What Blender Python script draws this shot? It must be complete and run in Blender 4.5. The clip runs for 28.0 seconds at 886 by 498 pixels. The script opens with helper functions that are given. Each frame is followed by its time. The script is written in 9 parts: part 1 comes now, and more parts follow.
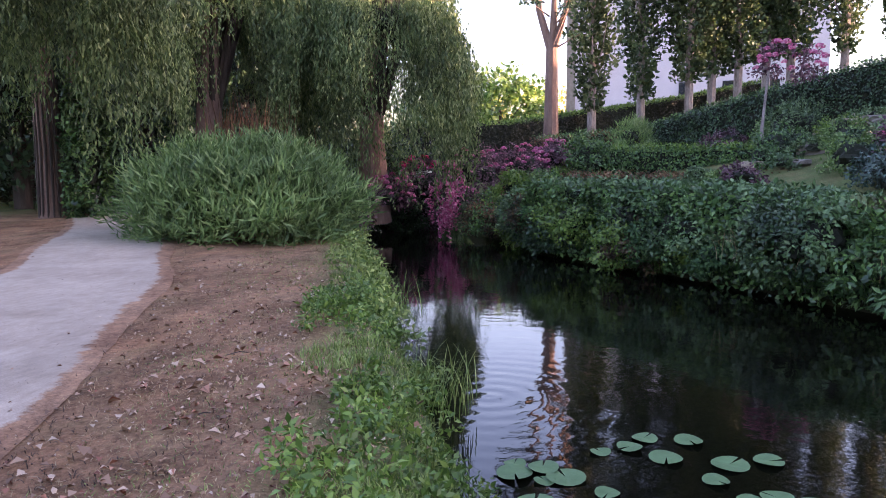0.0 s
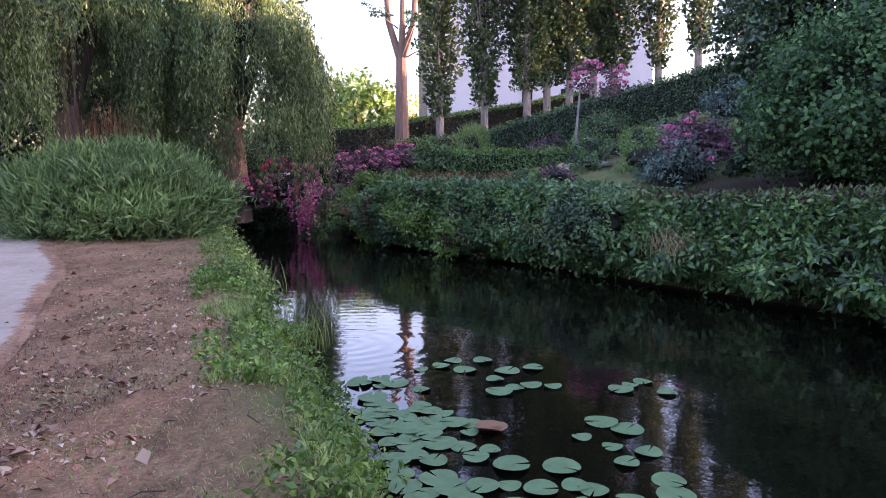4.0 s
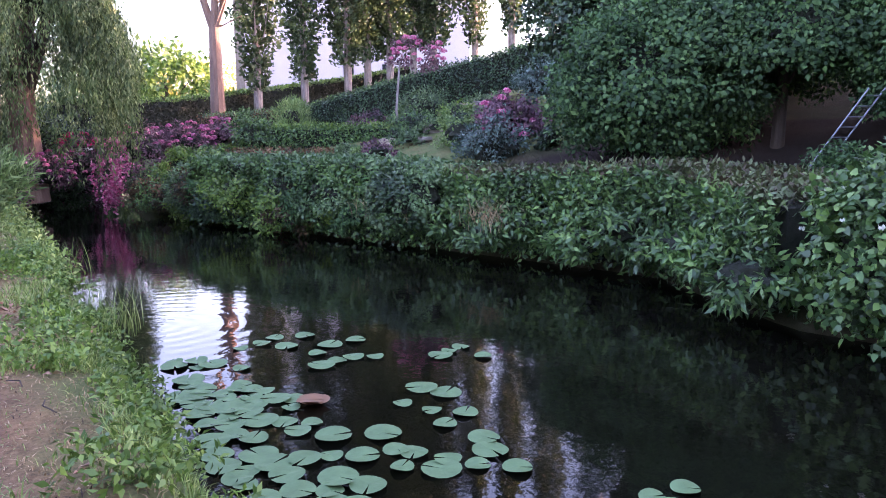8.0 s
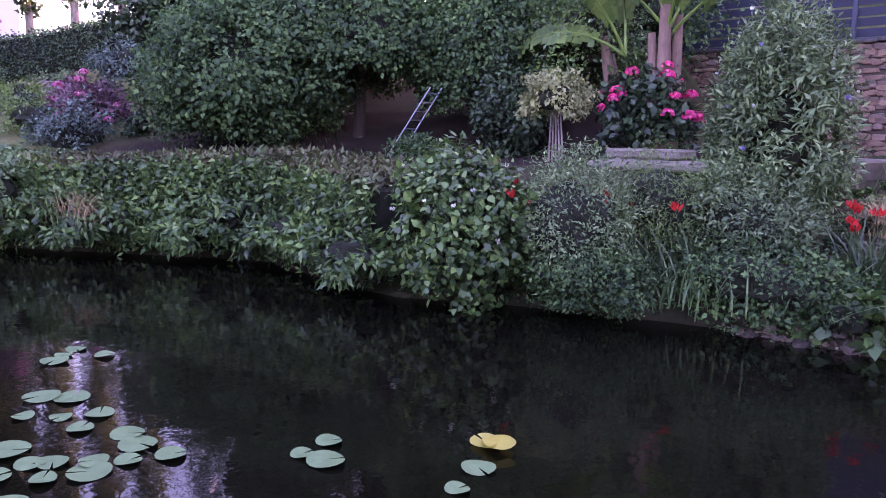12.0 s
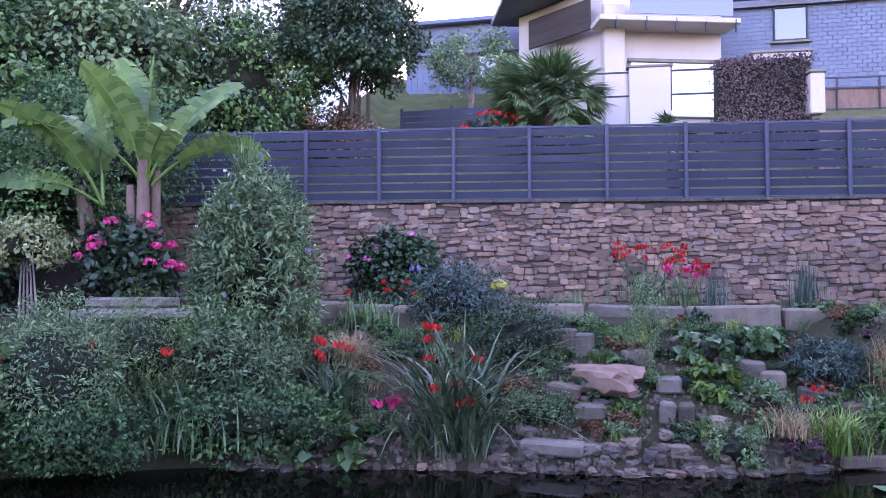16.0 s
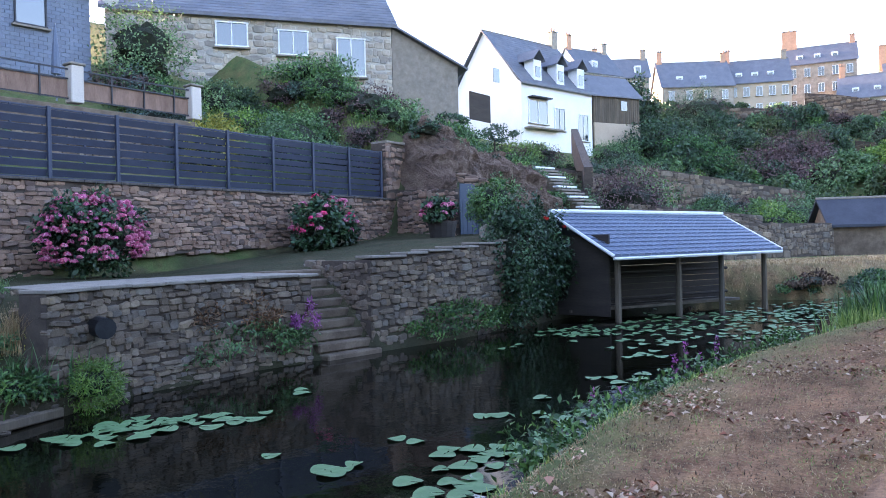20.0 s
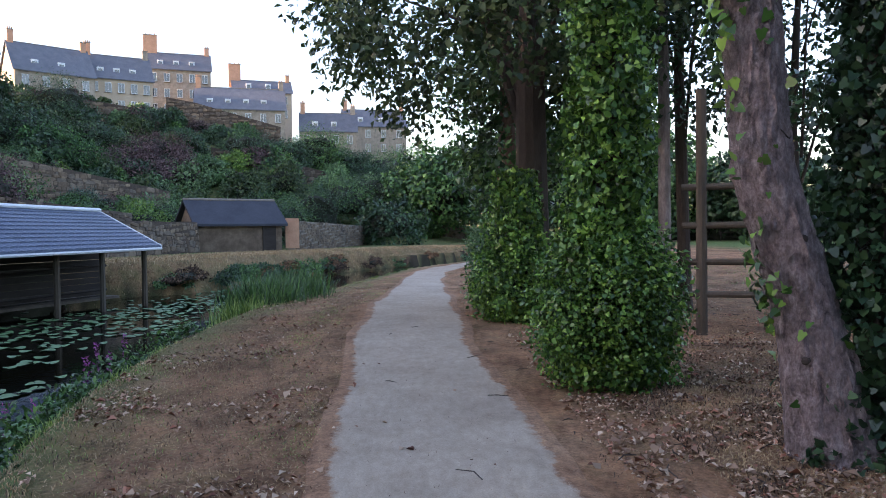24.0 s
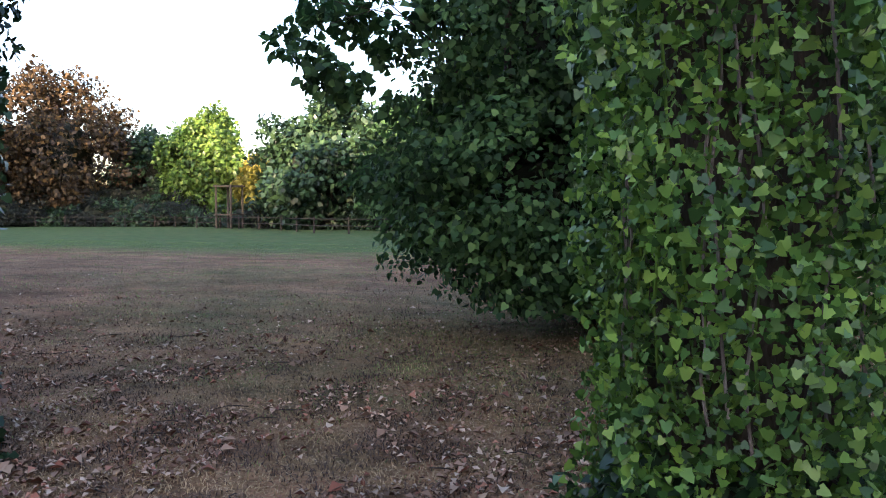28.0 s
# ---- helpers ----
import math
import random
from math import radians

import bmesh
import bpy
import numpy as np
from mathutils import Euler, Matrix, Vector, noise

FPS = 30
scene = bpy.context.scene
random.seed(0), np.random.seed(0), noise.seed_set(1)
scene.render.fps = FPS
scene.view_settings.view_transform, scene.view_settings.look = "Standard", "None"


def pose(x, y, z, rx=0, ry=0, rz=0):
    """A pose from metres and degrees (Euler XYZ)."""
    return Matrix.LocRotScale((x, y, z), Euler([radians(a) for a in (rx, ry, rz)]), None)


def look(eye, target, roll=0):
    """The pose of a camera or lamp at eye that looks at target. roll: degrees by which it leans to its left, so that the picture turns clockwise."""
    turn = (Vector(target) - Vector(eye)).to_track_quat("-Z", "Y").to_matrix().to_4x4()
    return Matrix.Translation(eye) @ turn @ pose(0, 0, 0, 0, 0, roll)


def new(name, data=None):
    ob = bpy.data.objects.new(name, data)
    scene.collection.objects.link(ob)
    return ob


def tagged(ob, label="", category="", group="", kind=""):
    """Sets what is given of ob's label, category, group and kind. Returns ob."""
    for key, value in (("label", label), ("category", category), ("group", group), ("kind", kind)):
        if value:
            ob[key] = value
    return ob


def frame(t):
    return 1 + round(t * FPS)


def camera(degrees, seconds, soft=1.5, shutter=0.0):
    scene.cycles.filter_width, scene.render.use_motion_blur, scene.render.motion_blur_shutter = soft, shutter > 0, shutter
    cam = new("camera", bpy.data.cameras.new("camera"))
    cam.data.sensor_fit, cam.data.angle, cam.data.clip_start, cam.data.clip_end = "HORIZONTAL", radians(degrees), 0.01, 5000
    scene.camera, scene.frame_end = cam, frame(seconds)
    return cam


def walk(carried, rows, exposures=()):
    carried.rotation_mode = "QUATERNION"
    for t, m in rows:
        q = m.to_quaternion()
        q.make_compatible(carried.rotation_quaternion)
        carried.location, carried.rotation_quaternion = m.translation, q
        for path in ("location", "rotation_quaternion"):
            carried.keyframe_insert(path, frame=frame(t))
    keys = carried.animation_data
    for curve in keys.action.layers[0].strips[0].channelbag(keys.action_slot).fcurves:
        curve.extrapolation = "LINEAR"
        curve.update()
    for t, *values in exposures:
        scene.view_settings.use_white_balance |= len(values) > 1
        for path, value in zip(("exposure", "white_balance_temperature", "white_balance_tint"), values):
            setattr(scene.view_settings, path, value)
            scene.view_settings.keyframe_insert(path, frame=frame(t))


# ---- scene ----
cam = camera(60.8, 28.0, soft=0.95)
# seconds, eye, yaw to the left of +y, pitch up, roll
PATH = [
    (0, -2.91, 0.28, 1.600, 107.57, -6.24, -0.40),
    (0.5, -2.16, 0.48, 1.600, 106.97, -5.56, -0.40),
    (1, -1.56, 0.65, 1.600, 107.11, -5.31, -0.40),
    (1.5, -1.48, 0.67, 1.602, 106.47, -5.31, -0.35),
    (2, -0.57, 0.92, 1.610, 105.87, -4.44, -0.25),
    (2.5, -0.45, 0.98, 1.596, 104.30, -4.35, -1.20),
    (3, -0.47, 0.98, 1.597, 101.64, -4.41, -1.17),
    (3.5, -0.49, 0.98, 1.598, 99.37, -4.71, -1.07),
    (4, -0.51, 1.00, 1.598, 96.92, -6.18, -0.58),
    (4.5, -0.52, 1.01, 1.598, 95.09, -6.87, -0.75),
    (6.5, -0.49, 1.03, 1.579, 87.11, -7.33, -0.21),
    (7, -0.49, 1.03, 1.574, 86.13, -7.37, -0.17),
    (7.5, -0.49, 1.06, 1.565, 85.51, -7.86, -0.52),
    (8, -0.48, 1.08, 1.560, 83.75, -8.09, -0.50),
    (8.5, -0.48, 1.07, 1.562, 83.24, -8.02, 0.38),
    (9, -0.46, 1.01, 1.582, 81.75, -8.06, -0.48),
    (9.5, -0.42, 0.91, 1.606, 79.24, -7.94, -0.81),
    (10, -0.38, 0.85, 1.616, 77.25, -8.73, -0.62),
    (10.5, -0.31, 0.81, 1.615, 72.63, -8.61, 0.80),
    (11, -0.23, 0.76, 1.616, 66.34, -11.67, 1.52),
    (11.5, -0.21, 0.69, 1.627, 58.88, -11.68, 0.39),
    (12, -0.19, 0.59, 1.622, 52.80, -9.19, 0.44),
    (12.5, -0.19, 0.58, 1.618, 49.23, -5.95, 0.60),
    (13, -0.18, 0.57, 1.615, 41.68, -2.54, 0.99),
    (13.5, -0.17, 0.54, 1.614, 37.03, -0.38, 1.60),
    (15.5, -0.05, 0.15, 1.601, 20.56, 1.53, -0.03),
    (16, -0.03, 0.10, 1.600, 14.65, 2.22, -0.05),
    (16.5, -0.02, 0.05, 1.598, 8.25, 0.85, -0.28),
    (17, 0.00, -0.00, 1.595, 1.28, 0.85, 0.24),
    (17.5, 0.05, -0.10, 1.587, -5.71, 1.14, 0.39),
    (18, 0.05, -0.17, 1.595, -15.03, 1.09, 1.54),
    (18.5, -0.01, -0.23, 1.605, -24.42, 1.65, -0.06),
    (19, -0.05, -0.36, 1.609, -30.55, 1.94, 0.43),
    (19.5, -0.14, -0.51, 1.595, -37.11, 0.24, -1.14),
    (20, -0.29, -0.56, 1.603, -46.00, -0.32, -1.29),
    (20.5, -0.45, -0.59, 1.603, -52.96, -0.58, -1.17),
    (21, -0.60, -0.59, 1.597, -61.76, -1.06, 0.22),
    (21.5, -0.73, -0.51, 1.600, -68.11, -0.35, 0.35),
    (23.6, -0.73, -0.05, 1.607, -87.60, 0.38, -1.10),
    (24, -0.60, 0.05, 1.608, -92.06, -1.33, -0.67),
    (24.5, -0.49, 0.08, 1.600, -100.67, 0.35, -1.30),
    (25, -0.43, 0.08, 1.589, -115.85, -0.12, -0.01),
    (25.5, -0.42, 0.09, 1.585, -128.19, -0.62, -0.44),
    (26, -0.42, 0.07, 1.580, -133.04, -1.57, 0.56),
    (26.5, -0.46, -0.02, 1.596, -140.06, -0.62, 2.58),
    (27, -0.50, -0.08, 1.601, -148.19, -2.75, 2.18),
    (27.5, -0.47, -0.02, 1.599, -155.55, -2.96, -0.36),
    (28, -0.46, 0.02, 1.594, -157.12, -2.72, -0.08),
]


def aim(x, y, z, yaw, pitch, roll):
    a, b = radians(yaw), radians(pitch)
    way = Vector((-math.sin(a) * math.cos(b), math.cos(a) * math.cos(b), math.sin(b)))
    return look((x, y, z), Vector((x, y, z)) + way, roll)


walk(cam, [(row[0], aim(*row[1:])) for row in PATH],
     exposures=[(0, 3.25, 6050, 50), (3, 3.25, 5950, 52), (8, 3.95, 5950, 58), (11.5, 3.95, 6150, 85), (13, 4.4, 5950, 98), (17, 3.95, 5700, 52), (19, 4.0, 5650, 38), (20, 3.5, 5600, 32), (21, 2.9, 5700, 30), (24, 2.65, 5850, 30), (28, 2.7, 5650, 30)])

# ---- light ----
SUN_YAW, SUN_UP = 12.0, 6.8
world = bpy.data.worlds.new("world")
scene.world = world
world.use_nodes = True
wn = world.node_tree.nodes
sky = wn.new("ShaderNodeTexSky")
sky.sky_type = "NISHITA"
sky.sun_disc = False
sky.sun_elevation = radians(SUN_UP)
sky.sun_rotation = radians(-SUN_YAW)
sky.dust_density = 2.0
wn["Background"].inputs["Strength"].default_value = 0.15
world.node_tree.links.new(sky.outputs["Color"], wn["Background"].inputs["Color"])
sun = new("sun", bpy.data.lights.new("sun", "SUN"))
sun.data.energy, sun.data.angle, sun.data.color = 3.0, radians(0.6), (1.0, 0.72, 0.42)
su = Vector((-math.sin(radians(SUN_YAW)) * math.cos(radians(SUN_UP)), math.cos(radians(SUN_YAW)) * math.cos(radians(SUN_UP)), math.sin(radians(SUN_UP))))
sun.matrix_world = look(su * 50, (0, 0, 0))


# ---- materials ----
WATER = -0.745


def nodes_of(name):
    m = bpy.data.materials.new(name)
    m.use_nodes = True
    return m, m.node_tree.nodes, m.node_tree.links, m.node_tree.nodes["Principled BSDF"]


def rgb(c):
    return (c[0], c[1], c[2], 1.0)


def ramp(n, l, fac, stops):
    r = n.new("ShaderNodeValToRGB")
    r.color_ramp.elements[0].position, r.color_ramp.elements[0].color = stops[0][0], rgb(stops[0][1])
    r.color_ramp.elements[1].position, r.color_ramp.elements[1].color = stops[-1][0], rgb(stops[-1][1])
    for p, c in stops[1:-1]:
        r.color_ramp.elements.new(p).color = rgb(c)
    l.new(fac, r.inputs["Fac"])
    return r.outputs["Color"]


def noise_tex(n, l, scale, detail=5.0, rough=0.6, stretch=None, world_space=True):
    t = n.new("ShaderNodeTexNoise")
    t.inputs["Scale"].default_value, t.inputs["Detail"].default_value, t.inputs["Roughness"].default_value = scale, detail, rough
    src = n.new("ShaderNodeNewGeometry").outputs["Position"] if world_space else n.new("ShaderNodeTexCoord").outputs["Object"]
    if stretch:
        mp = n.new("ShaderNodeMapping")
        mp.inputs["Scale"].default_value = stretch
        l.new(src, mp.inputs["Vector"])
        src = mp.outputs["Vector"]
    l.new(src, t.inputs["Vector"])
    return t.outputs["Fac"]


def mix(n, l, fac, a, b, mode="MIX"):
    m = n.new("ShaderNodeMix")
    m.data_type, m.blend_type = "RGBA", mode
    for sock, v in ((m.inputs[0], fac), (m.inputs[6], a), (m.inputs[7], b)):
        if isinstance(v, (int, float)):
            sock.default_value = v
        elif isinstance(v, tuple):
            sock.default_value = rgb(v)
        else:
            l.new(v, sock)
    return m.outputs[2]


def bump(n, l, p, height, strength, dist=0.02):
    b = n.new("ShaderNodeBump")
    b.inputs["Strength"].default_value, b.inputs["Distance"].default_value = strength, dist
    l.new(height, b.inputs["Height"])
    l.new(b.outputs["Normal"], p.inputs["Normal"])


def leaf_mat(name, dark, mid, light, rough=0.55, trans=0.25, patch=0.8):
    """Leaves: tone by leaf, by patch of the plant, with light passing through."""
    m, n, l, p = nodes_of(name)
    geo = n.new("ShaderNodeNewGeometry")
    c1 = ramp(n, l, geo.outputs["Random Per Island"], [(0.0, dark), (0.55, mid), (1.0, light)])
    big = ramp(n, l, noise_tex(n, l, patch, 3.0), [(0.3, (0.55, 0.58, 0.55)), (0.7, (1.4, 1.35, 1.2))])
    c = mix(n, l, 1.0, c1, big, "MULTIPLY")
    l.new(c, p.inputs["Base Color"])
    p.inputs["Roughness"].default_value = rough
    p.inputs["Specular IOR Level"].default_value = 0.42
    tr = n.new("ShaderNodeBsdfTranslucent")
    l.new(c, tr.inputs["Color"])
    ms = n.new("ShaderNodeMixShader")
    ms.inputs[0].default_value = trans
    l.new(p.outputs[0], ms.inputs[1])
    l.new(tr.outputs[0], ms.inputs[2])
    l.new(ms.outputs[0], n["Material Output"].inputs["Surface"])
    return m


def rough_mat(name, stops, scale=6.0, fine=60.0, rough=0.85, bumpy=0.3, stretch=None, by_object=0.0, by_island=0.0, metal=0.0, dist=0.02, spec=0.35):
    """A weathered surface: tone at two scales, relief, and a spread of tone by piece."""
    m, n, l, p = nodes_of(name)
    c = ramp(n, l, noise_tex(n, l, scale, 6.0, 0.65, stretch), [(0.25 + 0.5 * i / max(1, len(stops) - 1), s) for i, s in enumerate(stops)])
    f = noise_tex(n, l, fine, 4.0, 0.7, stretch)
    c = mix(n, l, 0.55, c, ramp(n, l, f, [(0.25, (0.55, 0.55, 0.55)), (0.75, (1.25, 1.25, 1.25))]), "MULTIPLY")
    for amount, src in ((by_object, "o"), (by_island, "i")):
        if amount:
            r = n.new("ShaderNodeObjectInfo").outputs["Random"] if src == "o" else n.new("ShaderNodeNewGeometry").outputs["Random Per Island"]
            c = mix(n, l, amount, c, ramp(n, l, r, [(0.0, (0.45, 0.45, 0.47)), (0.35, (0.9, 0.78, 0.66)), (0.6, (1.05, 0.95, 0.85)), (0.8, (0.8, 0.85, 0.92)), (1.0, (1.5, 1.35, 1.15))]), "MULTIPLY")
    l.new(c, p.inputs["Base Color"])
    p.inputs["Roughness"].default_value, p.inputs["Metallic"].default_value = rough, metal
    p.inputs["Specular IOR Level"].default_value = spec
    bump(n, l, p, f, bumpy, dist)
    return m


M_STONE = rough_mat("schist_stone", [(0.15, 0.10, 0.080), (0.255, 0.172, 0.130), (0.34, 0.252, 0.195)], 2.2, 30, 0.9, 0.6, by_object=0.9)
M_STONE_J = rough_mat("schist_stone_joined", [(0.15, 0.10, 0.080), (0.255, 0.172, 0.130), (0.34, 0.252, 0.195)], 2.2, 30, 0.9, 0.6, by_island=0.9)
M_STONE_G = rough_mat("grey_schist", [(0.085, 0.066, 0.05), (0.17, 0.135, 0.102), (0.26, 0.215, 0.165)], 2.0, 30, 0.92, 0.6, by_object=0.8)
M_STONE_GJ = rough_mat("grey_schist_joined", [(0.085, 0.066, 0.05), (0.17, 0.135, 0.102), (0.26, 0.215, 0.165)], 2.0, 30, 0.92, 0.6, by_island=0.8)
M_GRANITE = rough_mat("house_stone", [(0.24, 0.22, 0.19), (0.38, 0.35, 0.30), (0.52, 0.48, 0.42)], 1.6, 22, 0.9, 0.4, by_island=0.7)
M_MORTAR = rough_mat("earth_mortar", [(0.045, 0.033, 0.025), (0.11, 0.082, 0.062)], 3, 40, 0.95, 0.4)
M_MORTAR_L = rough_mat("lime_mortar", [(0.34, 0.31, 0.26), (0.46, 0.42, 0.36)], 3, 40, 0.95, 0.3)
M_CONC = rough_mat("weathered_concrete", [(0.17, 0.145, 0.115), (0.29, 0.25, 0.20)], 3.5, 45, 0.9, 0.4)
M_KERB = rough_mat("tan_kerb_stone", [(0.11, 0.088, 0.066), (0.20, 0.165, 0.125), (0.27, 0.23, 0.18)], 3.0, 40, 0.92, 0.6, by_object=0.5)
M_RUBBLE = rough_mat("brown_rubble", [(0.045, 0.036, 0.03), (0.095, 0.076, 0.06), (0.17, 0.14, 0.11)], 7, 35, 0.95, 1.0, by_object=0.6)
M_SOIL = rough_mat("dark_soil", [(0.035, 0.025, 0.018), (0.075, 0.055, 0.04)], 3, 30, 0.95, 0.6)
M_ROCK = rough_mat("brown_rock_face", [(0.055, 0.036, 0.026), (0.18, 0.115, 0.08), (0.30, 0.21, 0.15)], 1.6, 11, 0.95, 1.0, (1, 1, 1.8), dist=0.18)
M_BARK = rough_mat("grey_bark", [(0.12, 0.096, 0.084), (0.28, 0.225, 0.195), (0.41, 0.345, 0.305)], 9, 45, 0.9, 1.0, (1, 1, 0.35))
M_BARK_L = rough_mat("wrinkled_grey_bark", [(0.075, 0.054, 0.05), (0.25, 0.19, 0.175), (0.45, 0.37, 0.345)], 15, 60, 0.95, 1.0, (1, 1, 0.6), dist=0.03)
M_BARK_D = rough_mat("dark_bark", [(0.045, 0.033, 0.025), (0.10, 0.075, 0.055)], 5, 45, 0.95, 0.8, (1, 1, 0.2))
M_BARK_R = rough_mat("reddish_bark", [(0.15, 0.09, 0.065), (0.30, 0.19, 0.14)], 5, 45, 0.95, 0.7, (1, 1, 0.2))
M_WOOD = rough_mat("weathered_wood", [(0.075, 0.06, 0.043), (0.165, 0.132, 0.095)], 4, 60, 0.85, 0.4, (1, 1, 0.15), by_object=0.4)
# dark boards, lowered further to hold the shade inside the boathouse
M_WOOD_D = rough_mat("dark_boarding", [(0.03, 0.024, 0.021), (0.062, 0.05, 0.041)], 4, 60, 0.85, 0.4, (0.15, 0.15, 1), by_object=0.4)
M_FENCEPOST = rough_mat("slate_blue_fence_post", [(0.036, 0.041, 0.066), (0.050, 0.056, 0.088)], 1.2, 70, 0.5, 0.1, by_object=0.1)
M_SLATFENCE = rough_mat("blue_grey_fence_board", [(0.034, 0.039, 0.062), (0.052, 0.058, 0.090)], 1.2, 70, 0.55, 0.15, by_object=0.25)
M_SLATE = rough_mat("blue_slate_cladding", [(0.115, 0.145, 0.21), (0.165, 0.20, 0.275)], 1.5, 25, 0.5, 0.3, by_object=0.3, by_island=0.25)
M_ROOF = rough_mat("grey_slate_roof", [(0.10, 0.11, 0.135), (0.17, 0.18, 0.21)], 0.9, 12, 0.6, 0.4, by_object=0.3, by_island=0.3)
M_TIN = rough_mat("blue_grey_roof_sheet", [(0.085, 0.108, 0.165), (0.122, 0.15, 0.215)], 0.8, 20, 0.45, 0.2, by_object=0.15)
M_WHITE = rough_mat("white_render", [(0.72, 0.71, 0.69), (0.82, 0.81, 0.79)], 0.7, 40, 0.8, 0.08)
M_CREAM = rough_mat("cream_render", [(0.50, 0.43, 0.37), (0.58, 0.51, 0.45)], 0.7, 40, 0.85, 0.08)
M_OCHRE = rough_mat("ochre_render", [(0.42, 0.33, 0.24), (0.52, 0.42, 0.31)], 0.5, 20, 0.9, 0.1)
M_PINKW = rough_mat("pale_pink_render", [(0.55, 0.49, 0.50), (0.64, 0.58, 0.59)], 0.4, 20, 0.85, 0.1)
# brick raised to orange: the chimneys' low sunlight is painted into it
M_SUNLIT_BRICK = rough_mat("sun_painted_brick", [(0.46, 0.25, 0.15), (0.62, 0.37, 0.24)], 1.5, 20, 0.9, 0.2)
M_FRAME = rough_mat("white_window_paint", [(0.70, 0.70, 0.69), (0.80, 0.80, 0.79)], 2, 50, 0.45, 0.05)
M_DARKMETAL = rough_mat("dark_iron", [(0.025, 0.025, 0.03), (0.05, 0.05, 0.055)], 4, 50, 0.45, 0.1, metal=0.6)
M_ALU = rough_mat("grey_aluminium", [(0.20, 0.205, 0.22), (0.30, 0.305, 0.32)], 4, 50, 0.4, 0.1, metal=0.7)
M_GATE = rough_mat("dark_blue_metal_door", [(0.045, 0.06, 0.085), (0.065, 0.08, 0.11)], 2, 40, 0.5, 0.1)
M_STRAW = leaf_mat("dry_straw", (0.28, 0.18, 0.09), (0.42, 0.29, 0.16), (0.55, 0.42, 0.26), 0.8, 0.1)
M_LITTER = leaf_mat("fallen_leaf", (0.18, 0.10, 0.065), (0.38, 0.235, 0.155), (0.66, 0.52, 0.40), 0.8, 0.05, 0.5)
M_LITTER_R = leaf_mat("reddish_fallen_leaf", (0.15, 0.055, 0.035), (0.34, 0.125, 0.075), (0.52, 0.26, 0.17), 0.75, 0.05, 0.5)
L_LIME = leaf_mat("lime_leaf", (0.018, 0.054, 0.020), (0.050, 0.125, 0.040), (0.115, 0.23, 0.07), 0.66, 0.3)
L_OSIERB = leaf_mat("feathery_osier_leaf", (0.065, 0.13, 0.036), (0.15, 0.26, 0.075), (0.27, 0.38, 0.14), 0.5, 0.3)
M_THATCH = leaf_mat("dark_dead_grass", (0.045, 0.028, 0.02), (0.10, 0.062, 0.042), (0.20, 0.13, 0.085), 0.85, 0.05)
L_VARIEG = leaf_mat("variegated_leaf", (0.10, 0.14, 0.05), (0.22, 0.25, 0.10), (0.38, 0.38, 0.20), 0.5, 0.25)
M_PEBBLE = rough_mat("pale_stone_chip", [(0.3, 0.27, 0.24), (0.55, 0.51, 0.47)], 4, 60, 0.9, 0.2, by_island=0.5)

L_HEDGE = leaf_mat("laurel_leaf", (0.025, 0.064, 0.020), (0.070, 0.162, 0.046), (0.170, 0.30, 0.080), 0.36, 0.18)
L_DARK = leaf_mat("dark_leaf", (0.016, 0.039, 0.018), (0.036, 0.081, 0.036), (0.072, 0.137, 0.058), 0.36, 0.18)
L_BLUE = leaf_mat("blue_green_leaf", (0.033, 0.065, 0.052), (0.072, 0.130, 0.104), (0.156, 0.234, 0.195), 0.36, 0.15)
# leaf tone raised to make up for low sun the willows miss
L_WILLOW = leaf_mat("willow_leaf", (0.053, 0.097, 0.031), (0.132, 0.203, 0.070), (0.263, 0.333, 0.132), 0.55, 0.3)
L_OSIER = leaf_mat("osier_leaf", (0.046, 0.104, 0.039), (0.098, 0.189, 0.072), (0.182, 0.286, 0.117), 0.36, 0.25)
L_IVY = leaf_mat("ivy_leaf", (0.028, 0.080, 0.018), (0.105, 0.23, 0.042), (0.29, 0.47, 0.085), 0.34, 0.22, 2.5)
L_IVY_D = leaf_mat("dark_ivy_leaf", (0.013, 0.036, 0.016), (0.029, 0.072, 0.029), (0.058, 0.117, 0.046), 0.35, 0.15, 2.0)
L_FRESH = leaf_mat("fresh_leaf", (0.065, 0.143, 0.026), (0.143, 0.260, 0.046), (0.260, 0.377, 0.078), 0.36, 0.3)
L_YEL = leaf_mat("yellow_leaf", (0.24, 0.22, 0.03), (0.42, 0.38, 0.06), (0.55, 0.5, 0.12), 0.5, 0.3)
L_COPPER = leaf_mat("copper_leaf", (0.034, 0.023, 0.012), (0.072, 0.049, 0.020), (0.14, 0.094, 0.036), 0.5, 0.25)
L_PURPLE = leaf_mat("purple_leaf", (0.07, 0.03, 0.045), (0.15, 0.07, 0.095), (0.26, 0.14, 0.17), 0.5, 0.2)
L_GREY = leaf_mat("grey_green_leaf", (0.055, 0.105, 0.044), (0.135, 0.225, 0.095), (0.27, 0.39, 0.18), 0.45, 0.25)
L_BANANA = leaf_mat("banana_leaf", (0.07, 0.15, 0.035), (0.12, 0.21, 0.05), (0.19, 0.28, 0.08), 0.4, 0.35)
L_RUST = leaf_mat("rust_leaf", (0.10, 0.05, 0.025), (0.19, 0.10, 0.05), (0.26, 0.15, 0.08), 0.7, 0.15)
L_POPLAR = leaf_mat("poplar_leaf", (0.029, 0.055, 0.021), (0.065, 0.107, 0.039), (0.130, 0.169, 0.065), 0.5, 0.3)
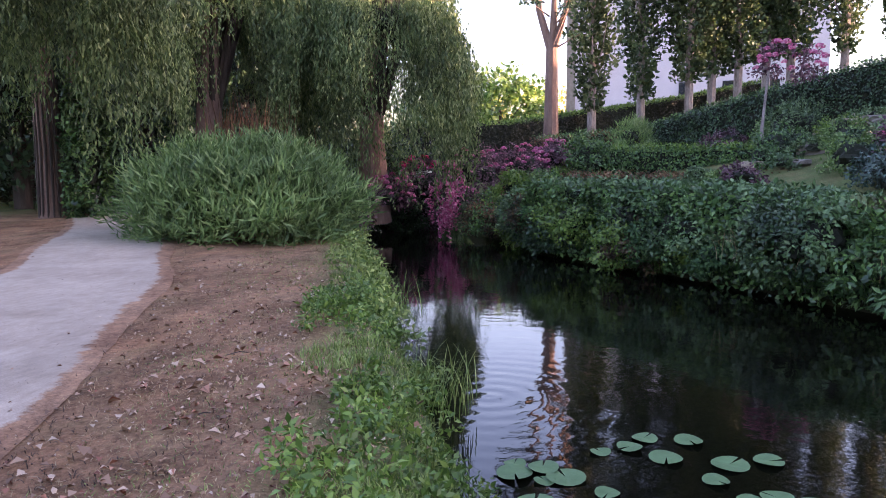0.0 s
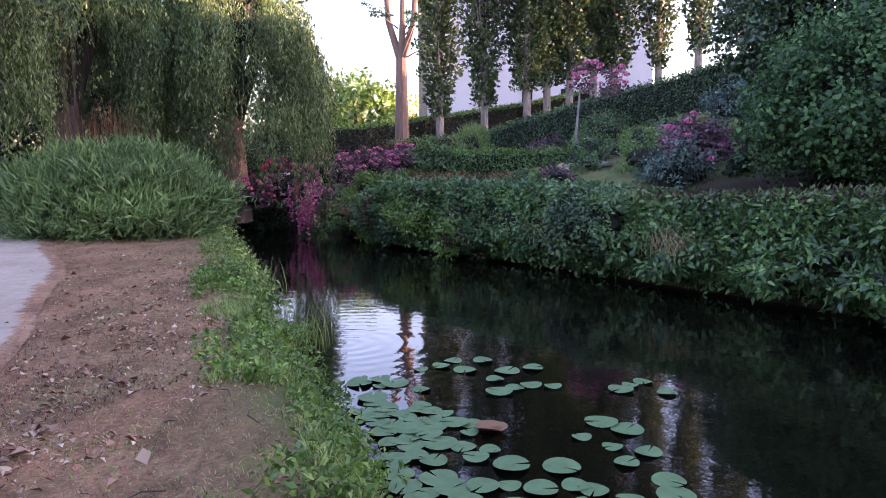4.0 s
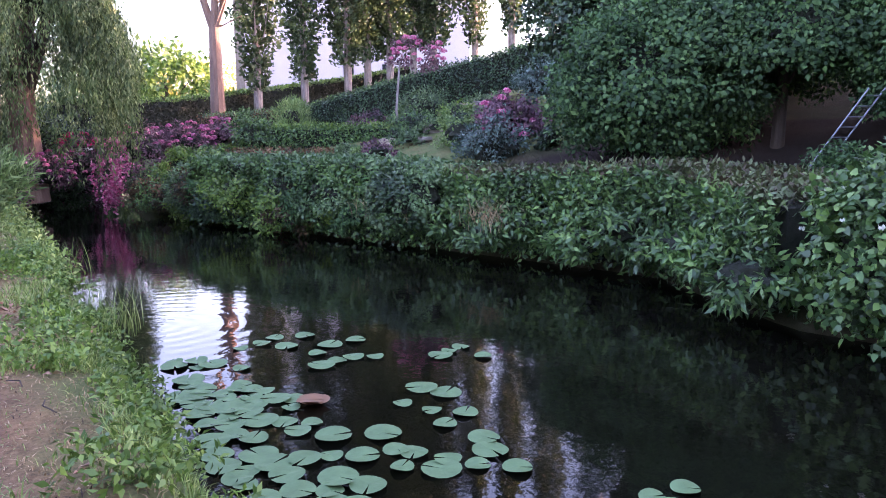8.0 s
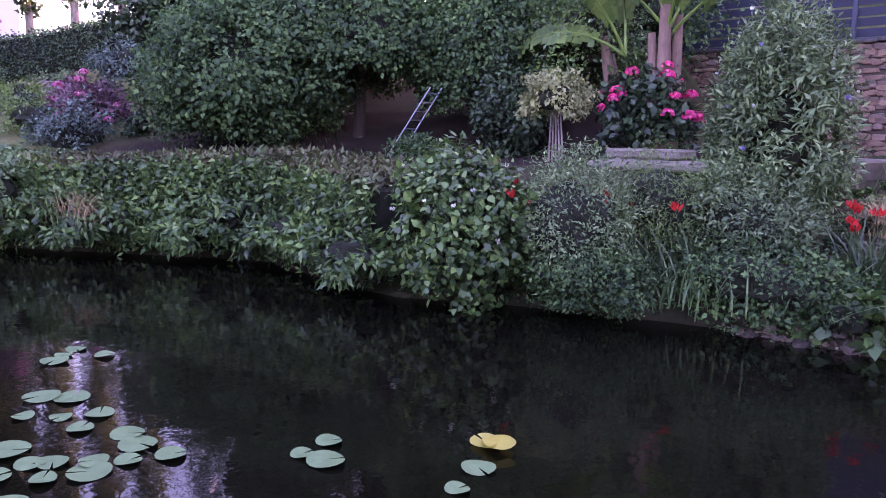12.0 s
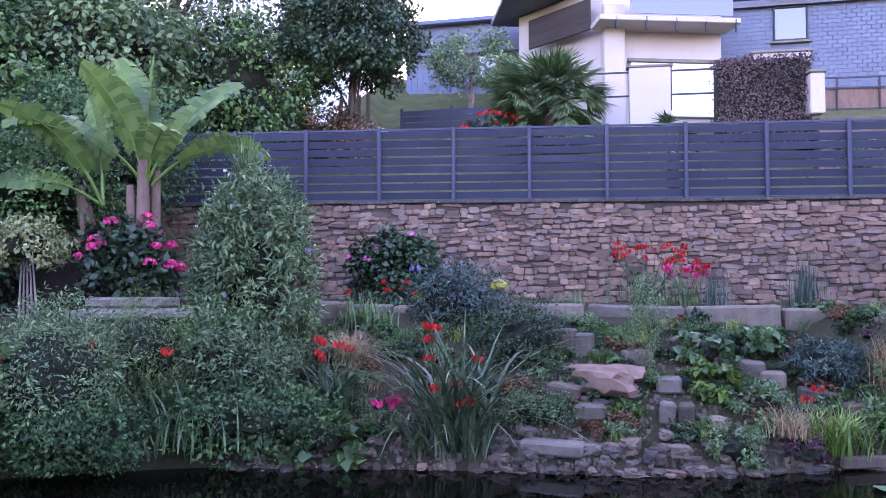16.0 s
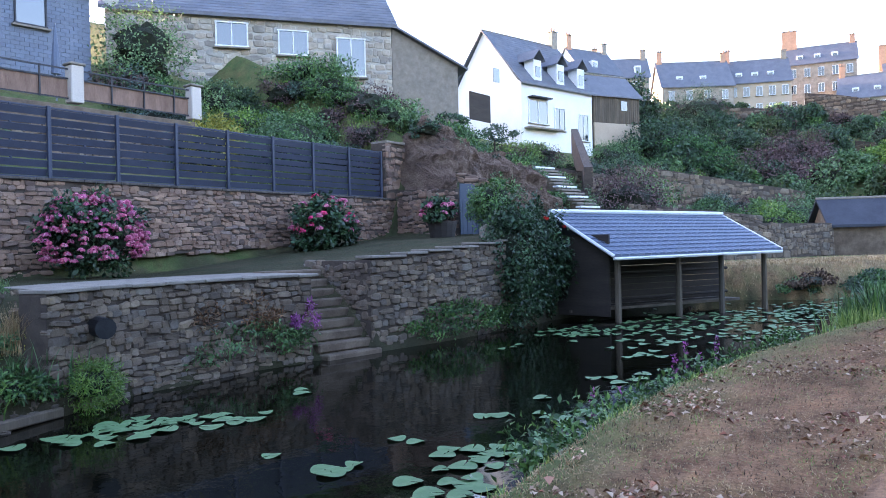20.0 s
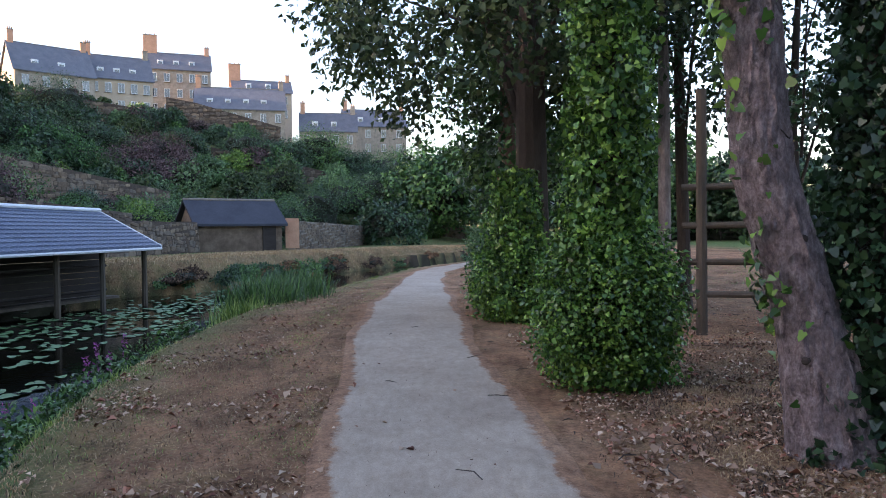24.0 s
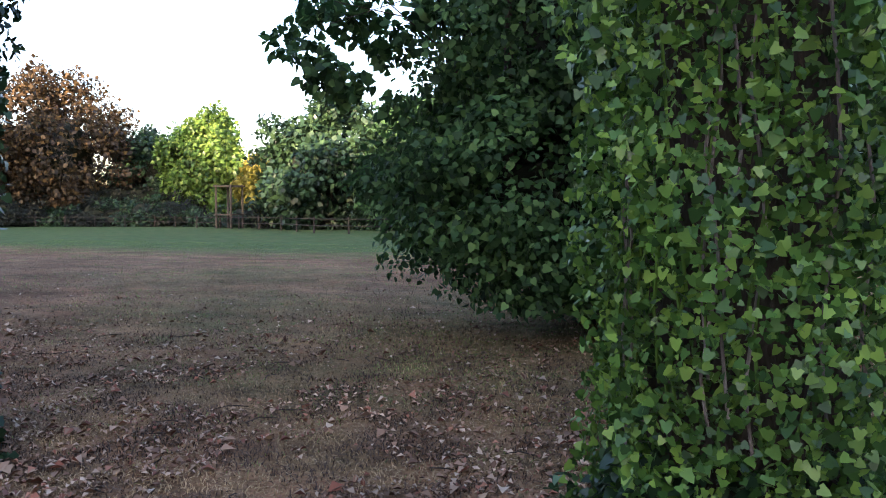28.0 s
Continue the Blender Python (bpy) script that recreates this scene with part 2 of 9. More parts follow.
L_GRASS = leaf_mat("grass_blade", (0.088, 0.165, 0.034), (0.215, 0.315, 0.072), (0.38, 0.45, 0.14), 0.55, 0.25)
L_STRAP = leaf_mat("strap_leaf", (0.022, 0.054, 0.022), (0.05, 0.10, 0.044), (0.14, 0.21, 0.11), 0.4, 0.2)
F_PINK = leaf_mat("pink_petal", (0.42, 0.06, 0.20), (0.58, 0.13, 0.33), (0.72, 0.33, 0.48), 0.6, 0.25, 4)
F_MAUVE = leaf_mat("mauve_pink_petal", (0.42, 0.06, 0.17), (0.58, 0.13, 0.27), (0.72, 0.35, 0.45), 0.6, 0.25, 4)
F_HOT = leaf_mat("hot_pink_petal", (0.55, 0.015, 0.10), (0.75, 0.04, 0.20), (0.85, 0.14, 0.32), 0.6, 0.25, 4)
F_RED = leaf_mat("red_petal", (0.40, 0.010, 0.010), (0.58, 0.020, 0.015), (0.70, 0.06, 0.03), 0.6, 0.25, 4)
F_WHITE = leaf_mat("white_petal", (0.6, 0.6, 0.55), (0.75, 0.75, 0.7), (0.85, 0.85, 0.8), 0.6, 0.2, 4)
F_BLUEV = leaf_mat("violet_blue_petal", (0.13, 0.10, 0.30), (0.22, 0.17, 0.42), (0.35, 0.3, 0.52), 0.6, 0.2, 4)
F_LOOSE = leaf_mat("purple_spike", (0.25, 0.05, 0.25), (0.4, 0.1, 0.36), (0.5, 0.2, 0.45), 0.6, 0.2, 4)


def lily_mat():
    m, n, l, p = nodes_of("lily_pad")
    geo = n.new("ShaderNodeNewGeometry")
    c = ramp(n, l, geo.outputs["Random Per Island"], [(0, (0.055, 0.115, 0.042)), (0.6, (0.095, 0.18, 0.068)), (0.93, (0.15, 0.23, 0.09)), (1, (0.33, 0.30, 0.06))])
    c = mix(n, l, 0.6, c, ramp(n, l, noise_tex(n, l, 9, 4), [(0.3, (0.65, 0.68, 0.6)), (0.7, (1.2, 1.2, 1.2))]), "MULTIPLY")
    l.new(c, p.inputs["Base Color"])
    p.inputs["Roughness"].default_value = 0.6
    p.inputs["Specular IOR Level"].default_value = 0.3
    bump(n, l, p, noise_tex(n, l, 30, 3), 0.25, 0.01)
    return m


def water_mat():
    m, n, l, p = nodes_of("dark_canal_water")
    p.inputs["Base Color"].default_value = (0.0035, 0.0035, 0.002, 1)
    p.inputs["Roughness"].default_value = 0.035
    p.inputs["IOR"].default_value = 1.33
    mp = n.new("ShaderNodeMath")
    mp.operation = "ADD"
    l.new(noise_tex(n, l, 0.9, 2, 0.5), mp.inputs[0])
    l.new(noise_tex(n, l, 4.0, 3, 0.5), mp.inputs[1])
    # rings spreading from the near bank
    dist = n.new("ShaderNodeVectorMath")
    dist.operation = "DISTANCE"
    l.new(n.new("ShaderNodeNewGeometry").outputs["Position"], dist.inputs[0])
    dist.inputs[1].default_value = (-10.2, -1.55, WATER)

    def calc(op, a, b):
        q = n.new("ShaderNodeMath")
        q.operation = op
        for k, v in enumerate((a, b)):
            if isinstance(v, (int, float)):
                q.inputs[k].default_value = v
            elif v is not None:
                l.new(v, q.inputs[k])
        return q.outputs[0]

    wave = calc("SINE", calc("MULTIPLY", dist.outputs["Value"], 24.0), None)
    fade = calc("POWER", 2.718, calc("MULTIPLY", dist.outputs["Value"], -0.75))
    total = calc("ADD", mp.outputs[0], calc("MULTIPLY", calc("MULTIPLY", wave, fade), 0.4))
    bump(n, l, p, total, 0.10, 0.03)
    return m


def ground_mat():
    """Dry trampled grass, green where the mesh says the sward is alive, bare soil in patches, which also paints shade
    on one bank.
    """
    m, n, l, p = nodes_of("dry_grass_ground")
    big, fine = noise_tex(n, l, 0.55, 6, 0.7), noise_tex(n, l, 38, 5, 0.75)
    dry = ramp(n, l, big, [(0.25, (0.20, 0.112, 0.068)), (0.5, (0.31, 0.188, 0.115)), (0.75, (0.40, 0.27, 0.175))])
    dry = mix(n, l, 0.75, dry, ramp(n, l, fine, [(0.25, (0.4, 0.4, 0.4)), (0.75, (1.45, 1.4, 1.3))]), "MULTIPLY")
    dry = mix(n, l, 0.8, dry, ramp(n, l, noise_tex(n, l, 3.2, 6, 0.75), [(0.3, (0.5, 0.48, 0.46)), (0.5, (0.95, 0.95, 0.95)), (0.72, (1.35, 1.3, 1.2))]), "MULTIPLY")
    dry = mix(n, l, 0.75, dry, ramp(n, l, noise_tex(n, l, 13, 5, 0.8), [(0.32, (0.42, 0.38, 0.36)), (0.5, (1.0, 0.97, 0.95)), (0.68, (1.4, 1.35, 1.25))]), "MULTIPLY")
    dry = mix(n, l, 0.9, dry, ramp(n, l, noise_tex(n, l, 0.9, 5, 0.7, (0.7, 1.6, 1)), [(0.35, (0.55, 0.55, 0.5)), (0.5, (0.95, 0.93, 0.9)), (0.65, (1.35, 1.25, 1.15))]), "MULTIPLY")
    grn = ramp(n, l, noise_tex(n, l, 2.0, 5, 0.7), [(0.3, (0.055, 0.10, 0.032)), (0.7, (0.13, 0.19, 0.065))])
    grn = mix(n, l, 0.7, grn, ramp(n, l, fine, [(0.25, (0.45, 0.45, 0.45)), (0.75, (1.4, 1.4, 1.3))]), "MULTIPLY")
    att = n.new("ShaderNodeAttribute")
    att.attribute_name = "sward"
    sep = n.new("ShaderNodeSeparateColor")
    l.new(att.outputs["Color"], sep.inputs[0])
    edge = n.new("ShaderNodeMath")
    edge.operation = "MULTIPLY_ADD"
    l.new(noise_tex(n, l, 1.6, 6, 0.7), edge.inputs[0])
    edge.inputs[1].default_value = 1.3
    edge.inputs[2].default_value = -0.65
    add = n.new("ShaderNodeMath")
    add.operation, add.use_clamp = "ADD", True
    l.new(edge.outputs[0], add.inputs[0])
    l.new(sep.outputs[0], add.inputs[1])
    c = mix(n, l, add.outputs[0], dry, grn)
    soil = ramp(n, l, big, [(0.3, (0.022, 0.016, 0.013)), (0.7, (0.055, 0.04, 0.031))])
    c = mix(n, l, sep.outputs[1], c, soil)
    l.new(c, p.inputs["Base Color"])
    p.inputs["Roughness"].default_value = 0.95
    p.inputs["Specular IOR Level"].default_value = 0.1
    bump(n, l, p, fine, 0.8, 0.04)
    return m


def path_mat():
    m, n, l, p = nodes_of("pale_sand_path")
    c = ramp(n, l, noise_tex(n, l, 0.8, 6, 0.7), [(0.25, (0.32, 0.26, 0.195)), (0.5, (0.43, 0.36, 0.275)), (0.8, (0.52, 0.44, 0.34))])
    c = mix(n, l, 0.7, c, ramp(n, l, noise_tex(n, l, 5.0, 6, 0.75, (1, 2.5, 1)), [(0.3, (0.72, 0.70, 0.66)), (0.7, (1.15, 1.15, 1.15))]), "MULTIPLY")
    f = noise_tex(n, l, 70, 5, 0.8)
    c = mix(n, l, 0.6, c, ramp(n, l, f, [(0.25, (0.5, 0.5, 0.5)), (0.75, (1.3, 1.3, 1.3))]), "MULTIPLY")
    # trodden grass creeps in from the ragged sides
    att = n.new("ShaderNodeAttribute")
    att.attribute_name = "verge"
    sep = n.new("ShaderNodeSeparateColor")
    l.new(att.outputs["Color"], sep.inputs[0])
    rag = n.new("ShaderNodeMath")
    rag.operation = "MULTIPLY_ADD"
    l.new(noise_tex(n, l, 2.6, 8, 0.8), rag.inputs[0])
    rag.inputs[1].default_value = 1.4
    l.new(sep.outputs[0], rag.inputs[2])
    verge = ramp(n, l, noise_tex(n, l, 0.55, 6, 0.7), [(0.25, (0.20, 0.112, 0.068)), (0.5, (0.31, 0.188, 0.115)), (0.75, (0.40, 0.27, 0.175))])
    verge = mix(n, l, 0.75, verge, ramp(n, l, noise_tex(n, l, 38, 5, 0.75), [(0.25, (0.4, 0.4, 0.4)), (0.75, (1.45, 1.4, 1.3))]), "MULTIPLY")
    verge = mix(n, l, 0.8, verge, ramp(n, l, noise_tex(n, l, 3.2, 6, 0.75), [(0.3, (0.5, 0.48, 0.46)), (0.5, (0.95, 0.95, 0.95)), (0.72, (1.35, 1.3, 1.2))]), "MULTIPLY")
    verge = mix(n, l, 0.75, verge, ramp(n, l, noise_tex(n, l, 13, 5, 0.8), [(0.32, (0.42, 0.38, 0.36)), (0.5, (1.0, 0.97, 0.95)), (0.68, (1.4, 1.35, 1.25))]), "MULTIPLY")
    sc = n.new("ShaderNodeMath")
    sc.operation, sc.use_clamp = "SUBTRACT", True
    l.new(rag.outputs[0], sc.inputs[0])
    sc.inputs[1].default_value = 1.0
    sh = n.new("ShaderNodeMath")
    sh.operation, sh.use_clamp = "MULTIPLY", True
    l.new(sc.outputs[0], sh.inputs[0])
    sh.inputs[1].default_value = 6.0
    c = mix(n, l, sh.outputs[0], c, verge)
    l.new(c, p.inputs["Base Color"])
    p.inputs["Roughness"].default_value = 0.95
    p.inputs["Specular IOR Level"].default_value = 0.15
    bump(n, l, p, f, 0.6, 0.015)
    return m


def glass_mat():
    m, n, l, p = nodes_of("window_glass")
    p.inputs["Base Color"].default_value = (0.03, 0.035, 0.04, 1)
    p.inputs["Roughness"].default_value = 0.04
    p.inputs["Specular IOR Level"].default_value = 0.9
    p.inputs["Coat Weight"].default_value = 1.0
    bump(n, l, p, noise_tex(n, l, 1.5, 2), 0.03, 0.02)
    return m


M_PAD, M_WATER, M_GROUND, M_PATH, M_GLASS = lily_mat(), water_mat(), ground_mat(), path_mat(), glass_mat()


# ---- mesh helpers ----
class Geo:
    """Vertices and faces gathered for one mesh."""

    def __init__(self):
        self.v, self.f = [], []

    def add(self, verts, faces):
        k = len(self.v)
        self.v.extend(tuple(p) for p in verts)
        self.f.extend(tuple(i + k for i in fc) for fc in faces)
        return self

    def box(self, cx, cy, cz, sx, sy, sz, turn=0.0, cham=0.0, tilt=0.0):
        """A box about its centre, turned about z, with chamfered edges."""
        m = Matrix.Translation((cx, cy, cz)) @ Matrix.Rotation(turn, 4, "Z") @ Matrix.Rotation(tilt, 4, "X")
        hx, hy, hz = sx / 2, sy / 2, sz / 2
        c = min(cham, hx * 0.9, hy * 0.9, hz * 0.9)
        if c <= 0:
            vs = [m @ Vector((x, y, z)) for x in (-hx, hx) for y in (-hy, hy) for z in (-hz, hz)]
            return self.add(vs, [(0, 1, 3, 2), (4, 6, 7, 5), (0, 4, 5, 1), (2, 3, 7, 6), (0, 2, 6, 4), (1, 5, 7, 3)])
        vs, ix = [], {}
        for a in (-1, 1):
            for b in (-1, 1):
                for d in (-1, 1):
                    for k in range(3):
                        q = [a * (hx - c), b * (hy - c), d * (hz - c)]
                        q[k] = (a, b, d)[k] * (hx, hy, hz)[k]
                        ix[(a, b, d, k)] = len(vs)
                        vs.append(m @ Vector(q))
        fs = []
        for k in range(3):
            i, j = (k + 1) % 3, (k + 2) % 3
            for s in (-1, 1):
                loop = []
                for u, w in ((-1, -1), (1, -1), (1, 1), (-1, 1)):
                    key = [0, 0, 0]
                    key[k], key[i], key[j] = s, u, w
                    loop.append(ix[(*key, k)])
                fs.append(loop if s > 0 else loop[::-1])
            for u in (-1, 1):
                for w in (-1, 1):
                    key, key2 = [0, 0, 0], [0, 0, 0]
                    key[k], key[i], key[j] = -1, u, w
                    key2[k], key2[i], key2[j] = 1, u, w
                    fs.append([ix[(*key, i)], ix[(*key2, i)], ix[(*key2, j)], ix[(*key, j)]])
        for a in (-1, 1):
            for b in (-1, 1):
                for d in (-1, 1):
                    fs.append([ix[(a, b, d, 0)], ix[(a, b, d, 1)], ix[(a, b, d, 2)]])
        return self.add(vs, fs)

    def tube(self, pts, radii, n=8, cap=True):
        """A tube through the points with a radius at each."""
        pts = [Vector(p) for p in pts]
        rings = []
        for i, p in enumerate(pts):
            d = (pts[min(i + 1, len(pts) - 1)] - pts[max(i - 1, 0)]).normalized()
            a = d.cross(Vector((0, 0, 1)) if abs(d.z) < 0.95 else Vector((1, 0, 0))).normalized()
            b = d.cross(a)
            rings.append([p + (a * math.cos(2 * math.pi * k / n) + b * math.sin(2 * math.pi * k / n)) * radii[i] for k in range(n)])
        vs = [q for r in rings for q in r]
        fs = [(i * n + k, i * n + (k + 1) % n, (i + 1) * n + (k + 1) % n, (i + 1) * n + k) for i in range(len(pts) - 1) for k in range(n)]
        if cap:
            fs += [tuple(range(n))[::-1], tuple(range((len(pts) - 1) * n, len(pts) * n))]
        return self.add(vs, fs)

    def prism(self, poly, axis_from, axis_to):
        """A polygon of offsets swept straight from one place to another."""
        a, b = Vector(axis_from), Vector(axis_to)
        n = len(poly)
        vs = [a + Vector(q) for q in poly] + [b + Vector(q) for q in poly]
        fs = [(i, (i + 1) % n, n + (i + 1) % n, n + i) for i in range(n)] + [tuple(range(n))[::-1], tuple(range(n, 2 * n))]
        return self.add(vs, fs)

    def mesh(self, name, smooth=False):
        return mesh_of(name, self.v, self.f, smooth)


def mesh_of(name, v, f, smooth=False):
    me = bpy.data.meshes.new(name)
    me.from_pydata([tuple(p) for p in v], [], [tuple(q) for q in f])
    if smooth:
        me.polygons.foreach_set("use_smooth", [True] * len(me.polygons))
    me.update()
    return me


def quads_mesh(name, V, per, smooth=False):
    """A mesh of loose faces with the same number of corners, from an array of corners."""
    if V.ndim == 3:
        per = V.shape[1]
    V = np.ascontiguousarray(V.reshape(-1, 3), dtype=np.float32)
    n = len(V) // per
    me = bpy.data.meshes.new(name)
    me.vertices.add(len(V))
    me.vertices.foreach_set("co", V.ravel())
    me.loops.add(len(V))
    me.loops.foreach_set("vertex_index", np.arange(len(V), dtype=np.int32))
    me.polygons.add(n)
    me.polygons.foreach_set("loop_start", np.arange(0, n * per, per, dtype=np.int32))
    if smooth:
        me.polygons.foreach_set("use_smooth", np.ones(n, dtype=bool))
    me.update()
    me.validate()
    return me


def part(name, data, material, parent=None, label=""):
    if isinstance(data, Geo):
        data = data.mesh(name)
    if material and not data.materials:
        data.materials.append(material)
    ob = new(name, data)
    if parent is not None:
        ob.parent = parent
    if label:
        ob["label"] = label
    return ob


def thing(name, label, category, group="", kind="", at=(0, 0, 0)):
    ob = new(name)
    ob.empty_display_size = 0.2
    ob.location = at
    return tagged(ob, label, category, group, kind)


def solo(name, data, material, label, category, group="", kind=""):
    return tagged(part(name, data, material), label, category, group, kind)


RNG = np.random.default_rng(7)


def unit(a):
    return a / np.maximum(np.linalg.norm(a, axis=-1, keepdims=True), 1e-9)


def leaves(P, D, N, L, W, fold=0.18):
    """Corner arrays of pointed leaves: base, side, tip, side."""
    N = unit(N - (N * D).sum(-1, keepdims=True) * D)
    S = np.cross(D, N)
    L, W = np.asarray(L)[:, None], np.asarray(W)[:, None]
    mid = P + D * L * 0.45
    return np.stack([P, mid + S * W / 2 + N * W * fold, P + D * L - N * L * 0.12, mid - S * W / 2 + N * W * fold], 1)


def ivy_leaves(P, D, N, L, W):
    """Lobed leaves with ten corners."""
    N = unit(N - (N * D).sum(-1, keepdims=True) * D)
    S = np.cross(D, N)
    L, W = np.asarray(L)[:, None], np.asarray(W)[:, None]
    pts = [(0.08, 0.0, 0.0), (-0.10, 0.24, 0.05), (0.10, 0.58, 0.13), (0.38, 0.42, 0.08), (0.68, 0.33, 0.05), (1.0, 0.0, -0.14), (0.68, -0.33, 0.05), (0.38, -0.42, 0.08), (0.10, -0.58, 0.13), (-0.10, -0.24, 0.05)]
    return np.stack([P + D * L * a + S * W * b + N * W * c for a, b, c in pts], 1)


def heart_leaves(P, D, N, L, W):
    """Broad heart-shaped leaves with eight corners."""
    N = unit(N - (N * D).sum(-1, keepdims=True) * D)
    S = np.cross(D, N)
    L, W = np.asarray(L)[:, None], np.asarray(W)[:, None]
    pts = [(0.06, 0.0, 0.0), (-0.06, 0.28, 0.05), (0.22, 0.52, 0.09), (0.56, 0.38, 0.07), (1.0, 0.0, -0.1), (0.56, -0.38, 0.07), (0.22, -0.52, 0.09), (-0.06, -0.28, 0.05)]
    return np.stack([P + D * L * a + S * W * b + N * W * c for a, b, c in pts], 1)


def ball(n, rng=RNG):
    return unit(rng.normal(size=(n, 3)))


def lumps(center, radii, k, rng, low=-0.35):
    """Centres of clumps over a lumpy rounded form."""
    d = ball(k * 3, rng)
    d = d[d[:, 2] > low][:k]
    r = rng.uniform(0.62, 1.0, (len(d), 1))
    return np.asarray(center) + d * r * np.asarray(radii), d


def foliage(center, radii, n, size, rng, k=None, clump=0.33, low=-0.35, aspect=0.5, droop=0.1, maker=leaves):
    """Leaves gathered in clumps round a rounded form."""
    k = k or max(6, n // 60)
    c, d = lumps(center, radii, k, rng, low)
    pick = rng.integers(0, len(c), n)
    r = np.asarray(radii) * clump
    off = ball(n, rng) * rng.uniform(0.35, 1.0, (n, 1)) * r
    P = c[pick] + off
    out = unit(d[pick] * 0.6 + unit(off) * 0.7)
    D = unit(out * 0.6 + ball(n, rng) * 0.8 + np.array([0, 0, -droop]))
    N = unit(out + ball(n, rng) * 0.5 + np.array([0, 0, 0.4]))
    L = size * rng.uniform(0.6, 1.35, n)
    return maker(P, D, N, L, L * aspect)


def core(center, radii, rng, name="branch_core", low=-0.5):
    """A rough heart inside a bush, painted near black for the plant's self-shade."""
    bm = bmesh.new()
    bmesh.ops.create_icosphere(bm, subdivisions=3, radius=1.0)
    for v in bm.verts:
        k = 0.78 + 0.35 * noise.noise(v.co * 2.3 + Vector(rng.uniform(0, 9, 3)) * 0 + Vector(center))
        v.co = Vector((v.co.x * radii[0] * k, v.co.y * radii[1] * k, max(v.co.z, low) * radii[2] * k)) + Vector(center)
    me = bpy.data.meshes.new(name)
    bm.to_mesh(me)
    bm.free()
    return me


# near-black filler: the shade inside foliage is put into this colour
M_SHADE_CORE = rough_mat("painted_shade_core", [(0.012, 0.016, 0.008), (0.03, 0.034, 0.018)], 6, 40, 0.95, 0.8)


def bush(name, label, center, radii, n, size, mat, group="", cat="bush", aspect=0.5, k=None, clump=0.33, low=-0.35, seed=0, flowers=(), heart=0.72, maker=leaves, droop=0.1, fname="flower_head"):
    rng = np.random.default_rng(seed + int(abs(center[0] * 13 + center[1] * 7)))
    t = thing(name, label, cat, group)
    part("foliage", quads_mesh("foliage", foliage(center, radii, n, size, rng, k, clump, low, aspect, droop, maker), 10 if maker is ivy_leaves else 4), mat, t)
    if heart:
        part("branch_core", core(center, [r * heart for r in radii], rng), M_SHADE_CORE, t)
    for fm, count, fr, kind in flowers:
        d = ball(count * 4, rng)
        d = d[d[:, 2] > (-0.55 if count > 100 else -0.15)][:count]
        for q in d:
            p = np.asarray(center) + q * np.asarray(radii) * rng.uniform(0.92, 1.1)
            part(fname, quads_mesh("flower_head", petals(p, fr * rng.uniform(0.75, 1.2), rng, kind), 4), fm, t)
    return t


def petals(p, r, rng, kind="ball", n=26):
    """A flower head: a ball of petals, a flat truss or a spike."""
    if kind == "ball":
        n = 44
        o = ball(n, rng)
        o[:, 2] = np.abs(o[:, 2]) * 0.9 - 0.15
        t = unit(np.cross(o, ball(n, rng)))
        return leaves(p + o * r * 0.8 - t * r * 0.22, t, o, np.full(n, r * 0.46), np.full(n, r * 0.44), 0.04)
    if kind == "spike":
        o = ball(n, rng) * np.array([0.22, 0.22, 1.6]) * r
        return leaves(p + o, unit(ball(n, rng) + np.array([0, 0, 0.6])), ball(n, rng), np.full(n, r * 0.45), np.full(n, r * 0.3))
    n = 10
    o = ball(n, rng) * np.array([1, 1, 0.45]) * r
    return leaves(p + o * 0.5, unit(o + np.array([0, 0, 0.3])), ball(n, rng), np.full(n, r * 0.9), np.full(n, r * 0.5))


def blades(P, H, lean, width, rng, seg=4, curl=1.0):
    """Curved strap leaves from the points P: arrays of quads."""
    n = len(P)
    az = rng.uniform(0, 2 * np.pi, n)
    out = np.stack([np.cos(az), np.sin(az), 0 * az], -1)
    side = np.stack([-np.sin(az), np.cos(az), 0 * az], -1)
    le = lean * rng.uniform(0.3, 1.3, n)
    h = H * rng.uniform(0.6, 1.15, n)
    rows = []
    for s in range(seg + 1):
        u = s / seg
        z = h * (u - 0.45 * curl * np.minimum(le, 1.6) * u ** 3)
        r = h * le * u ** 1.8
        w = width * (1 - u ** 2 * 0.92) * (0.55 + 0.45 * min(1, u * 4))
        c = P + out * r[:, None] + np.array([0, 0, 1.0]) * z[:, None]
        rows.append((c - side * w / 2, c + side * w / 2))
    q = [np.stack([rows[s][0], rows[s][1], rows[s + 1][1], rows[s + 1][0]], 1) for s in range(seg)]
    return np.concatenate(q, 0)


# ---- plan ----
NEAR = [(-300, -140), (-60, -26), (-40, -15.5), (-28, -10.4), (-21.9, -7.85), (-13.9, -4.05), (-9.7, -1.88), (-6, -0.15), (-4, 0.82), (0, 2.35), (3, 3.2),
        (5.5, 3.85), (7.5, 4.2), (10.6, 4.45), (16, 4.35), (22, 3.75), (27, 3.15), (31, 2.5), (38, 1.2), (43, -0.6), (48, -3.5), (56, -9), (70, -18), (105, -38), (300, -110)]
